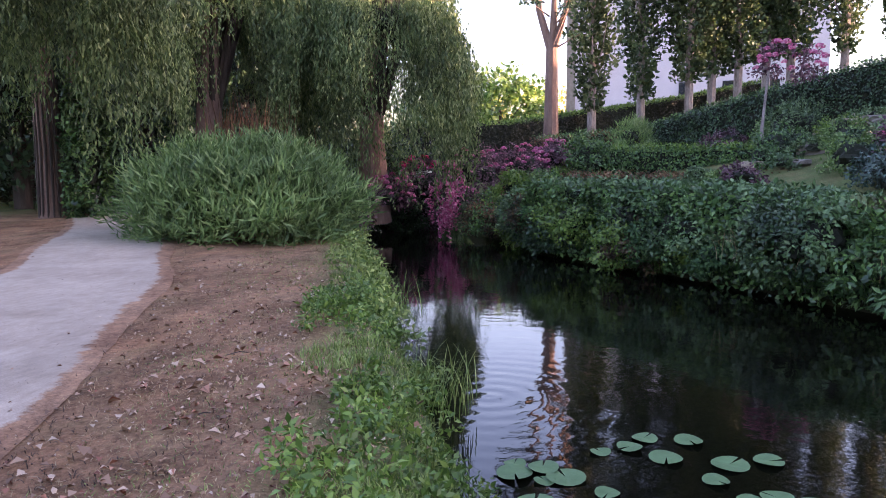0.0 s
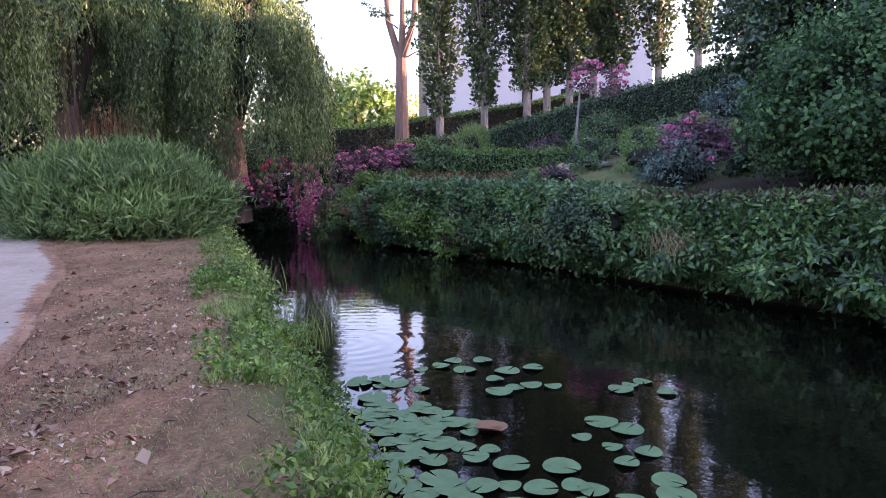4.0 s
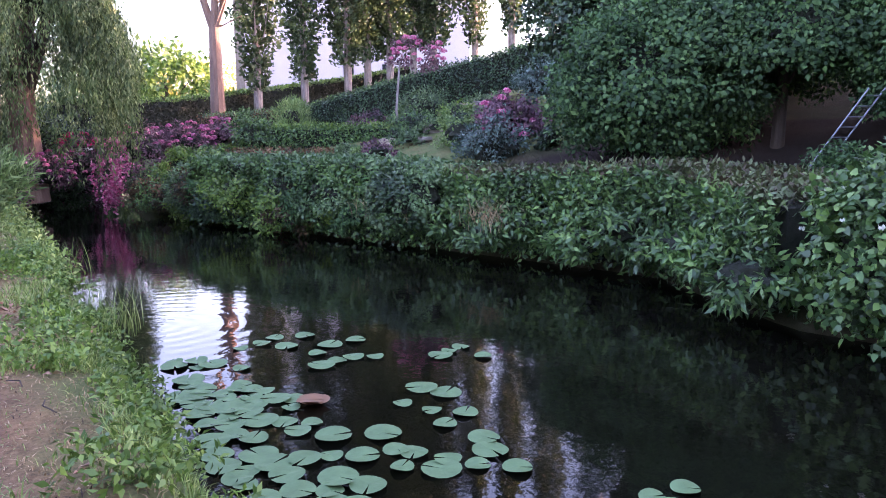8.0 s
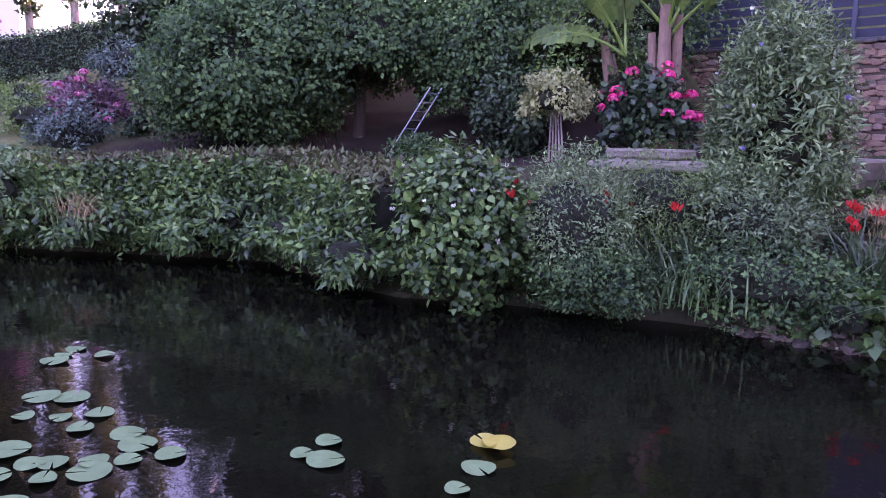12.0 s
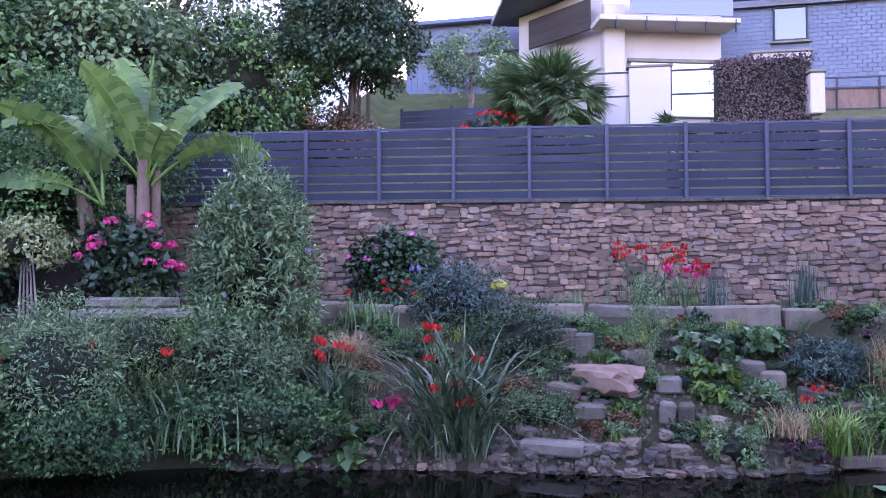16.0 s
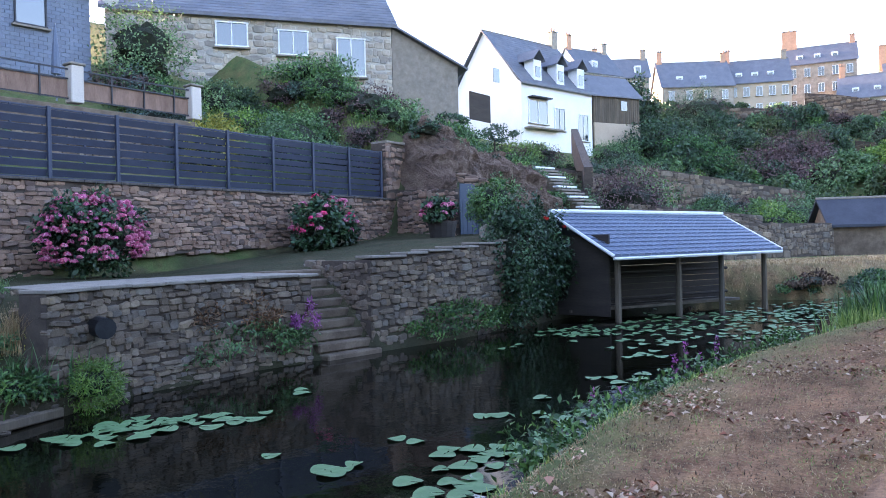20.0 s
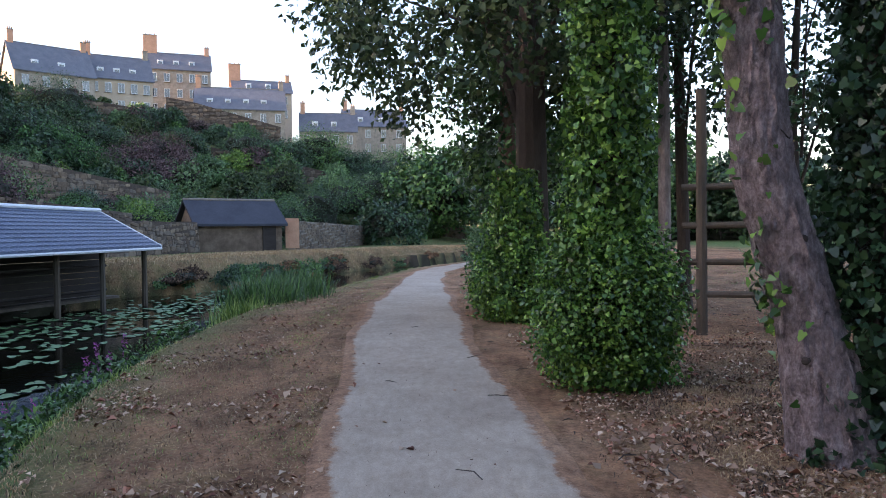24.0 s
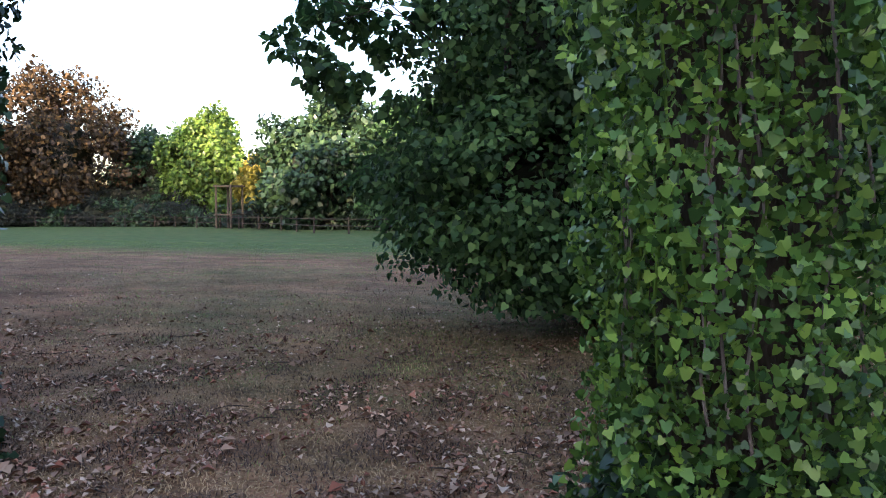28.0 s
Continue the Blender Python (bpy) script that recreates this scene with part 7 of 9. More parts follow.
# pink flowering shrubs at the bend
for i, (x, y, z, r) in enumerate([(-27.0, -9.4, 0.55, 1.0), (-28.4, -8.2, 0.8, 1.25), (-29.8, -6.9, 1.3, 1.15), (-31.3, -5.6, 1.6, 1.05), (-32.6, -4.5, 1.85, 0.9), (-27.5, -7.2, 0.35, 0.9)]):
    bush("flowering_shrub", "pink flowering shrub with purple leaves at the bend", (x, y, z), (r * 1.15, r, r * 0.8), 1700, 0.12, L_PURPLE, "pink shrubs", "shrub", low=-0.9, flowers=[(F_MAUVE, 34, 0.12, "ball"), (F_PINK, 12, 0.12, "ball")], seed=i)
bush("flowering_shrub", "bright red-pink azalea above the bend", (-29.2, -9.0, 1.55), (0.75, 0.6, 0.4), 500, 0.1, L_PURPLE, "pink shrubs", "shrub", flowers=[(F_HOT, 34, 0.13, "ball")], low=-0.5)
ls = thing("loosestrife", "tall spikes of pink flowers reaching the water", "flower clump")
for i in range(40):
    p = np.array([-26.0 + rng.normal(0, 0.22), -6.9 + rng.normal(0, 0.22), rng.uniform(-0.5, 1.0)])
    part("flower_spike", quads_mesh("flower_spike", petals(p, 0.22, rng, "spike", 30), 4), F_MAUVE, ls)
for i, (x, y, z, r, m) in enumerate([(-27.6, -10.6, 0.4, 1.3, L_DARK), (-29.5, -10.8, 0.9, 1.6, L_HEDGE), (-25.9, -10.4, 0.0, 0.8, L_PURPLE), (-31.5, -10.5, 1.2, 1.7, L_DARK), (-33.5, -11.5, 1.4, 2.0, L_HEDGE), (-26.8, -11.8, 0.6, 1.2, L_DARK), (-35, -13.6, 1.2, 2.2, L_DARK), (-37.5, -15.5, 1.4, 2.5, L_HEDGE), (-33, -15, 1.0, 2.2, L_DARK), (-41, -17, 1.5, 2.8, L_DARK), (-30.5, -13.2, 0.9, 1.7, L_DARK),
                                      (-30, -31, 1.2, 2.6, L_DARK), (-36, -36, 1.3, 3.0, L_DARK), (-40.5, -42.5, 1.4, 3.2, L_HEDGE), (-25.5, -25.5, 1.0, 2.2, L_DARK), (-30, -20.8, 1.0, 2.2, L_HEDGE), (-36, -24.6, 1.2, 2.8, L_DARK), (-42, -33, 1.4, 3.0, L_DARK), (-49, -46, 2.0, 4.0, L_DARK)]):
    bush("shade_bush", "dark leafy bush in the shade under the willow", (x, y, z), (r * 1.15, r, r * 0.9), 2600, 0.15, m, "shade bushes", "bush", 0.55, low=-0.95, seed=i)
boulder("bank_rock", "grey rock under the pink shrubs", (-30.2, -9.2, 1.3), (0.5, 0.4, 0.3), M_WHITE, 5.1)
# rock garden
bush("purple_shrub", "smoke bush with dark red leaves and pink plumes", (-21.6, 5.2, 1.75), (1.35, 1.1, 1.1), 3600, 0.12, L_PURPLE, "", "shrub", low=-0.8, flowers=[(F_MAUVE, 16, 0.16, "ball")])
bush("blue_shrub", "dark blue-green shrub beside the smoke bush", (-20.2, 4.6, 1.35), (1.1, 1.0, 1.0), 3000, 0.11, L_BLUE, "", "shrub", low=-0.9)
bush("feathery_shrub", "feathery grey-green shrub on the rock garden", (-27.5, 3.3, 2.5), (1.1, 1.0, 0.95), 2600, 0.12, L_GREY, "", "shrub", 0.3, low=-0.8)
bush("dark_shrub", "dark rounded evergreen on the rock garden", (-25.7, 3.2, 1.85), (0.6, 0.6, 0.65), 1500, 0.09, L_DARK, "", "shrub", low=-0.9)
myrtle = bush("crape_myrtle", "small tree with a pink flowering head", (-27.6, 3.2, 4.55), (1.0, 0.9, 0.65), 900, 0.12, L_PURPLE, "", "tree", low=-0.7, flowers=[(F_MAUVE, 26, 0.15, "ball")], heart=0)
part("trunk", Geo().tube([(-25.6, 2.4, 1.2), (-25.9, 2.35, 2.6), (-26.2, 2.5, 4.2)], [0.05, 0.045, 0.03], 7), M_BARK, myrtle)
bush("grass_mound", "bright ornamental grass mound on the slope", (-33.8, 0.9, 2.7), (1.0, 0.8, 0.75), 2200, 0.2, L_OSIER, "", "plant", 0.12, low=-0.7, droop=-0.8)
bush("grey_shrub", "grey shrub above the rock garden", (-24.0, 7.0, 3.3), (1.3, 1.1, 0.9), 2200, 0.12, L_BLUE, "", "shrub", low=-0.8)
for i in range(48):
    u = rng.uniform()
    x, y = -24.2 - 5.4 * u + rng.normal(0, 0.5), 2.6 + 3.2 * u + rng.normal(0, 0.45)
    s = rng.uniform(0.16, 0.42)
    boulder("rock_garden_stone", "pale stone of the rock garden steps", (x, y, float(height(x, y)) + s * 0.2), (s * 1.7, s, s * 0.6), M_CONC if i % 3 else M_OCHRE, i + 60, "rock garden stones")
for i in range(12):
    u = rng.uniform()
    x, y = -23.5 - 6 * u + rng.normal(0, 0.7), 2.4 + 3.6 * u + rng.normal(0, 0.8)
    bush("rock_plant", "low plant between the rock garden stones", (x, y, float(height(x, y)) + 0.15), (0.55, 0.5, 0.35), 420, 0.1, [L_OSIER, L_GREY, L_HEDGE][i % 3], "rock plants", "plant", low=-0.5, heart=0.5, seed=i)


# ---- trees ----
def limb_tree(name, label, base, h, r, crown, n, size, leaf, bark, limbs=7, seed=0, cat="tree", group="", aspect=0.6, clump=0.24, k=None, fork=0.35, spread=1.0, droop=0.15, low=-0.9, heart=0.0, maker=leaves, trunk_lean=(0, 0)):
    """Trunk with tapering limbs, and a crown of many leaf clumps. crown: centre and radii."""
    rng = np.random.default_rng(seed)
    t = thing(name, label, cat, group)
    b = Vector(base)
    top = b + Vector((trunk_lean[0], trunk_lean[1], h))
    g = Geo()
    mid = b + (top - b) * 0.5 + Vector((rng.normal(0, 0.05 * h * 0.3), rng.normal(0, 0.05 * h * 0.3), 0))
    g.tube([b - Vector((0, 0, 0.2)), b + Vector((0, 0, 0.25)), mid, top], [r * 1.45, r * 1.05, r * 0.8, r * 0.35], 12)
    part("trunk", g, bark, t)
    cc, cr = Vector(crown[0]), Vector(crown[1])
    for i in range(limbs):
        u = fork + (0.95 - fork) * i / limbs
        st = b + (top - b) * u
        d = Vector(unit(rng.normal(size=3)))
        d.z = abs(d.z) * 0.7 + 0.1
        en = cc + Vector((d.x * cr.x, d.y * cr.y, d.z * cr.z)) * 0.8
        md = st + (en - st) * 0.5 + Vector((0, 0, 0.12 * (en - st).length))
        part("limb", Geo().tube([st, md, en], [r * 0.42 * (1.1 - u), r * 0.24 * (1.1 - u), r * 0.05], 7), bark, t)
    V = foliage(crown[0], crown[1], n, size, rng, k or max(30, n // 70), clump, low, aspect, droop, maker)
    part("crown", quads_mesh("crown", V, 10 if maker is ivy_leaves else 4), leaf, t)
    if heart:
        part("branch_core", core(crown[0], [c * heart for c in crown[1]], rng, low=low), M_SHADE_CORE, t)
    return t


def poplar(base, h, r, n, seed, mat=None):
    rng = np.random.default_rng(seed)
    t = thing("poplar", "slender columnar poplar with a pale trunk", "tree", "poplars on the slope")
    x, y, z = base
    part("trunk", Geo().tube([(x, y, z - 0.4), (x, y, z + h * 0.3), (x, y, z + h)], [0.26, 0.2, 0.03], 9), M_BARK, t)
    for k in range(16):
        u = rng.uniform(0.13, 0.85)
        a = rng.uniform(0, 6.28)
        s = Vector((x, y, z + h * u))
        e = s + Vector((math.cos(a) * r * 0.8, math.sin(a) * r * 0.8, h * 0.16))
        part("limb", Geo().tube([s, (s + e) / 2 + Vector((math.cos(a) * 0.2, math.sin(a) * 0.2, -0.1)), e], [0.07, 0.045, 0.01], 6), M_BARK, t)
    u = rng.beta(1.3, 1.2, n)
    a = rng.uniform(0, 6.28, n)
    prof = r * np.sin(np.pi * np.clip(u * 0.9 + 0.1, 0, 1)) ** 0.6
    lump = 0.75 + 0.4 * np.sin(a * 3 + u * 23 + seed) * np.sin(u * 41 + a)
    rr = prof * np.sqrt(rng.uniform(0.08, 1, n)) * lump
    P = np.stack([x + np.cos(a) * rr, y + np.sin(a) * rr, z + h * (0.055 + 0.945 * u)], -1)
    out = np.stack([np.cos(a), np.sin(a), 0 * a + 0.8], -1)
    L = 0.27 * rng.uniform(0.6, 1.3, n)
    part("crown", quads_mesh("crown", leaves(P, unit(out + ball(n, rng)), unit(out + ball(n, rng)), L, L * 0.75), 4), mat or L_POPLAR, t)


for i, (x, y, z, h, r, n) in enumerate([(-46.1, -4.65, 3.4, 13, 1.3, 5200), (-50.4, -2.25, 4.3, 14, 1.5, 6000), (-50.5, 0.5, 5.0, 14, 1.5, 6200), (-52.0, 1.8, 5.4, 15, 1.6, 6500), (-52.4, 3.3, 5.8, 15, 1.7, 7000), (-54, 5.0, 6.4, 15, 1.9, 7500), (-54.2, 6.4, 6.6, 15, 1.9, 7500), (-53.9, 9.3, 7.0, 11, 1.2, 4200), (-51.5, 11.4, 7.5, 11, 1.2, 4200), (-49, 13.5, 7.6, 11, 1.3, 4200)]):
    poplar((x, y, z), h * (1.5 if i < 2 else 1.72), r * (1.45 if 1 < i < 7 else 1.2), int(n * (2.4 if 1 < i < 7 else 1.7)), i)
# the tall forked pine-barked tree
ft = thing("forked_tree", "tall thin tree with a reddish forked trunk", "tree")
part("trunk", Geo().tube([(-41.8, -6.2, 2.2), (-41.8, -6.2, 5), (-41.9, -6.2, 7.5)], [0.42, 0.34, 0.3], 10), M_BARK_R, ft)
for dx, dy, hh in ((-0.1, -0.7, 15), (0.2, 0.75, 15.5), (0, 0.1, 13)):
    part("limb", Geo().tube([(-41.9, -6.2, 7.2), (-41.9 + dx, -6.2 + dy, 9.5), (-41.9 + dx * 1.4, -6.2 + dy * 1.5, hh)], [0.22, 0.17, 0.07], 8), M_BARK_R, ft)
rg = np.random.default_rng(9)
for k in range(14):
    z = rg.uniform(7.5, 14)
    a = rg.uniform(0, 6.28)
    e = (-41.9 + math.cos(a) * 1.6, -6.2 + math.sin(a) * 2.0, z + 0.4)
    part("branch", Geo().tube([(-41.9, -6.2 + 0.4 * math.sin(a), z), e], [0.05, 0.015], 5), M_BARK_R, ft)
    part("leaf_tuft", quads_mesh("leaf_tuft", foliage(e, (0.6, 0.6, 0.35), 130, 0.16, rg, 5), 4), L_DARK, ft)
for k in range(26):
    a, z = rg.uniform(0, 6.28), rg.uniform(13.0, 22.0)
    r = (1.0 + 0.22 * (z - 12)) * rg.uniform(0.4, 1.0)
    e = (-41.9 + math.cos(a) * r * 0.8, -6.6 + math.sin(a) * r * 1.15, z)
    part("branch", Geo().tube([(-41.9, -6.2, z - 1.4), e], [0.08, 0.02], 5), M_BARK_R, ft)
    part("leaf_tuft", quads_mesh("leaf_tuft", foliage(e, (1.1, 1.2, 0.7), 420, 0.22, rg, 9), 4), L_DARK, ft)
# pale building behind the poplars
wb = thing("white_building", "large pale pink-white building behind the poplars", "building")
f = Frame((-84.6, -11.3), (-84.8, 13.5))
f.n = Vector((1, 0))
part("wall", Geo().box(-89, 1.0, 13, 8, 25, 22), M_PINKW, wb)
part("roof", Geo().box(-89, 1.0, 24.2, 8.6, 25.6, 0.5), M_ROOF, wb)
part("quoin", Geo().box(-84.95, -11.3, 13, 0.3, 0.9, 22), M_CONC, wb, "grey stone corner")
for k in range(4):
    part("window", Geo().box(-84.97, -4 + k * 4.2, 9.2, 0.12, 1.1, 1.5), M_GLASS, wb)
# distant sunny trees and hill
for i, (x, y, z, rx, rz, m) in enumerate([(-68, -15, 6, 4.5, 5, L_FRESH), (-80, -24, 6, 6, 6, L_OSIER), (-115, -20, 9, 9, 5, L_YEL), (-125, -32, 9, 10, 6, L_FRESH), (-62, -19, 3.2, 5, 2.5, L_OSIER)]):
    limb_tree("distant_tree", "sunlit tree in the distance beyond the hedge", (x, y, 0.5), z, 0.3, ((x, y, z), (rx, rx, rz * 0.8)), 4200, 0.5, m, M_BARK_D, 4, i, group="distant trees", clump=0.3)


def willow(at, radii, strands, seed, drop=(2.5, 6.0), mat=None, label="weeping willow with long hanging foliage", trunk=True, size=0.155):
    rng = np.random.default_rng(seed)
    t = thing("willow", label, "tree", "willows")
    x, y, z = at
    if trunk:
        part("trunk", Geo().tube([(x, y, -0.3), (x + 0.2, y, 2.5), (x - 0.1, y, z)], [0.6, 0.45, 0.25], 10), M_BARK_R, t)
        for k in range(8):
            a = k * 0.8
            part("limb", Geo().tube([(x, y, 2.2 + 0.3 * k), (x + math.cos(a) * radii[0] * 0.45, y + math.sin(a) * radii[1] * 0.45, z + 1.0), (x + math.cos(a) * radii[0] * 0.85, y + math.sin(a) * radii[1] * 0.85, z + radii[2] * 0.4)], [0.2, 0.12, 0.03], 7), M_BARK_D, t)
    d = ball(strands * 3, rng)
    d = d[d[:, 2] > -0.1][:strands]
    plume = d[: max(24, strands // 22)]
    reach, fall = rng.uniform(0.62, 1.08, len(plume)), rng.uniform(drop[0], drop[1], len(plume))
    own = rng.integers(0, len(plume), len(d))
    d = unit(plume[own] + rng.normal(0, 0.10, d.shape))
    S = np.array([x, y, z]) + d * np.array(radii) * (reach[own] * rng.uniform(0.86, 1.0, len(d)))[:, None]
    per = 66
    ln = fall[own] * rng.uniform(0.55, 1.1, len(d))
    u = rng.uniform(0, 1, (len(d), per))
    out = d * np.array([1, 1, 0])
    P = S[:, None] + out[:, None] * (np.sin(u * 1.6) * 0.8)[..., None] + np.array([0, 0, -1.0]) * (u * ln[:, None])[..., None] + rng.normal(0, 0.07, (len(d), per, 3))
    P = P.reshape(-1, 3)
    ok = P[:, 2] > 0.35
    P = P[ok]
    n = len(P)
    D = unit(ball(n, rng) * 0.55 + np.array([0, 0, -1.0]))
    L = size * rng.uniform(0.6, 1.3, n)
    part("hanging_foliage", quads_mesh("hanging_foliage", leaves(P, D, unit(ball(n, rng)), L, L * 0.3), 4), mat or L_WILLOW, t)
    # painted-dark core darkens the gaps between the plumes
    part("branch_core", core((x, y, z + 0.3), [r * 0.6 for r in radii], rng, low=-0.4), M_SHADE_CORE, t)
    return t


willow((-27.0, -9.8, 6.2), (3.6, 3.4, 3.2), 1700, 1, (2.5, 6.5), label="large weeping willow with grey-green hanging foliage", mat=L_WILLOW)
willow((-25.0, -14.8, 7.2), (3.8, 3.0, 3.0), 1000, 2, (2.0, 5.0), trunk=True, label="weeping willow with tops lit yellow by low sun")
willow((-17.5, -13.6, 6.4), (2.6, 2.4, 2.0), 600, 3, (2.0, 4.8), trunk=False, label="drooping willow branches beside the path")
willow((-14.2, -10.8, 6.9), (2.5, 2.2, 1.5), 300, 4, (1.2, 3.6), trunk=False, label="drooping willow branches over the path")
TWIN = (-20.90, -17.17)
tw = thing("twin_trunk_tree", "tall tree with two reddish furrowed stems beside the path", "tree")
for k, (dx, dy, r) in enumerate(((-0.28, 0.22, 0.30), (0.22, -0.2, 0.36))):
    bx, by = TWIN[0] + dx, TWIN[1] + dy
    part("trunk", Geo().tube([(bx, by, -0.2), (bx, by, 0.4), (bx + dx * 0.3, by + dy * 0.2, 4.0), (bx + dx * 1.5, by + dy, 9.0)], [r * 1.5, r * 1.05, r * 0.9, r * 0.6], 12), M_BARK_R, tw)
    for q in range(16):
        a = q * 0.393
        part("bark_ridge", Geo().tube([(bx + math.cos(a) * r * 1.1, by + math.sin(a) * r * 1.1, 0.2), (bx + dx * 0.15 + math.cos(a + 0.1) * r * 0.98, by + math.sin(a + 0.1) * r * 0.98, 2.2), (bx + dx * 0.3 + math.cos(a) * r * 0.9, by + math.sin(a) * r * 0.9, 4.2)], [0.03, 0.045, 0.02], 5), M_BARK_D, tw)
rng = np.random.default_rng(78)
part("crown", quads_mesh("crown", foliage((TWIN[0] + 0.6, TWIN[1] + 0.6, 7.0), (4.4, 4.2, 2.9), 20000, 0.17, rng, 230, 0.2, -0.8, 0.6), 4), L_POPLAR, tw)
bush("trunk_ivy", "ivy bush growing up against the twin trunks", (TWIN[0] + 0.3, TWIN[1] + 1.15, 1.9), (0.75, 0.7, 2.4), 6500, 0.13, L_HEDGE, "", "ivy", 0.7, k=90, clump=0.25, low=-0.9)
dd = thing("dead_branches", "hanging mass of reddish dead branches under the willow", "branches")
rng = np.random.default_rng(77)
part("twig_mass", quads_mesh("twig_mass", blades(np.c_[rng.normal(-22.6, 0.5, 520), rng.normal(-11.9, 0.6, 520), rng.uniform(0.6, 2.4, 520)], 1.6, 0.35, 0.03, rng, 3), 4), L_RUST, dd)
osr = bush("osier_bush", "wide bushy osier with upright feathery shoots", (-17.4, -8.9, 0.75), (2.35, 2.55, 1.35), 30000, 0.26, L_OSIERB, "", "bush", 0.13, k=260, clump=0.26, low=-0.55, droop=-0.75, heart=0.75)
rng = np.random.default_rng(79)
d = ball(1800, rng)
d = d[d[:, 2] > 0.0][:620]
P = np.array([-17.4, -8.9, 0.7]) + d * np.array([2.2, 2.4, 1.25]) * rng.uniform(0.75, 1.0, (len(d), 1))
part("shoots", quads_mesh("shoots", blades(P, 0.75, 0.5, 0.035, rng, 4), 4), L_OSIERB, osr, "upright feathery shoots")
for k in range(8):
    e = P + np.array([0, 0, 0.08 * k]) + rng.normal(0, 0.05, P.shape)
    n = len(e)
    part("shoot_leaves", quads_mesh("shoot_leaves", leaves(e, unit(ball(n, rng) * 0.7 + np.array([0, 0, 0.9])), unit(ball(n, rng)), np.full(n, 0.17), np.full(n, 0.03)), 4), L_OSIERB, osr)
# trees that close the path upstream
for i, (x, y, r) in enumerate([(-33, -24, 4.5), (-38, -31, 5.5), (-29, -27, 4.5), (-42, -22, 5.5), (-46, -36, 6), (-34, -17.5, 4), (-24, -22, 3.2), (-21, -25, 3.5), (-50, -27, 6)]):
    limb_tree("park_tree", "dark broadleaf tree closing the path upstream", (x, y, 0), 7, 0.3, ((x, y, 4.6 + r * 0.3), (r, r, 4.2)), 7500, 0.28, [L_DARK, L_HEDGE, L_DARK][i % 3], M_BARK_D, 6, i + 20, group="trees upstream", clump=0.28, heart=0.62)


def scaly_tube(pts, radii, depth):
    """A trunk whose bark breaks into upright plates with cross cracks."""
    Q = np.array(pts, float)
    s = np.r_[0, np.cumsum(np.linalg.norm(np.diff(Q, axis=0), axis=1))]
    rows, n = int(s[-1] / 0.035), 54
    V = []
    for i in range(rows + 1):
        u = s[-1] * i / rows
        c = [float(np.interp(u, s, Q[:, k])) for k in range(3)]
        r = float(np.interp(u, s, radii))
        for k in range(n):
            a = 2 * math.pi * k / n
            p = Vector((math.cos(a) * 3.2, math.sin(a) * 3.2, u * 2.1))
            plate = abs(noise.noise(p * 1.6)) + 0.6 * abs(noise.noise(Vector((p.x * 3, p.y * 3, u * 9)))) + 0.5 * noise.noise(Vector((math.cos(a), math.sin(a), u * 1.2)))
            q = r + depth * (plate - 0.35)
            V.append((c[0] + math.cos(a) * q, c[1] + math.sin(a) * q, c[2]))
    F = [(i * n + k, i * n + (k + 1) % n, (i + 1) * n + (k + 1) % n, (i + 1) * n + k) for i in range(rows) for k in range(n)]
    return mesh_of("trunk", V, F)


def ivy_trunk(name, label, pts, radii, n, size, mat, seed, bark=None, skirt=None, skirt_n=0, maker=ivy_leaves, cat="tree", off=0.16, scaly=0.0):
    """A trunk grown over with ivy leaves; skirt: a leafy base (radius, height)."""
    rng = np.random.default_rng(seed)
    t = thing(name, label, cat)
    if scaly:
        part("trunk", scaly_tube(pts, radii, scaly), bark, t)
    else:
        part("trunk", Geo().tube(pts, radii, 14), bark or M_BARK, t)
    Q = np.array(pts, float)
    s = np.r_[0, np.cumsum(np.linalg.norm(np.diff(Q, axis=0), axis=1))]
    U = rng.uniform(0, s[-1], n)
    C = np.stack([np.interp(U, s, Q[:, k]) for k in range(3)], -1)
    R = np.interp(U, s, radii)
    a = rng.uniform(0, 2 * np.pi, n)
    lump = 1.0 + 0.5 * np.sin(a * 2 + U * 2.1 + seed) * np.sin(U * 3.7 + a * 3)
    r = R + off * np.clip(lump, 0.15, 2) * rng.uniform(0.15, 1.0, n)
    out = np.stack([np.cos(a), np.sin(a), 0 * a], -1)
    P = C + out * r[:, None]
    D = unit(np.array([0, 0, -0.6]) + out * 0.35 + ball(n, rng) * 0.9)
    L = size * rng.uniform(0.45, 1.4, n)
    part("ivy", quads_mesh("ivy", maker(P, D, unit(out + ball(n, rng) * 0.85), L, L * 0.95), 10 if maker is ivy_leaves else 4), mat, t)
    if skirt:
        c = (pts[0][0], pts[0][1], skirt[1] * 0.45)
        part("skirt", quads_mesh("skirt", foliage(c, (skirt[0], skirt[0], skirt[1] * 0.6), skirt_n, size, rng, skirt_n // 40, 0.3, -0.8, 0.7, 0.1), 4), mat, t, "bushy leaves round the foot")
        part("branch_core", core(c, (skirt[0] * 0.7, skirt[0] * 0.7, skirt[1] * 0.42), rng), M_SHADE_CORE, t)
    return t


# ---- the near bank and the park ----
# the trunk close by, thick with ivy
# dark bark paints the shade seen in gaps between the ivy leaves
near_ivy = ivy_trunk("ivy_clad_tree", "thick trunk wrapped in bright lobed ivy", [(-0.42, -2.95, -0.1), (-0.42, -2.95, 0.6), (-0.4, -2.97, 2.0), (-0.4, -3.0, 4.2), (-0.4, -3.0, 6.0)], [0.46, 0.36, 0.33, 0.3, 0.06], 58000, 0.034, L_IVY, 5, M_BARK_D, off=0.29)
rng = np.random.default_rng(50)
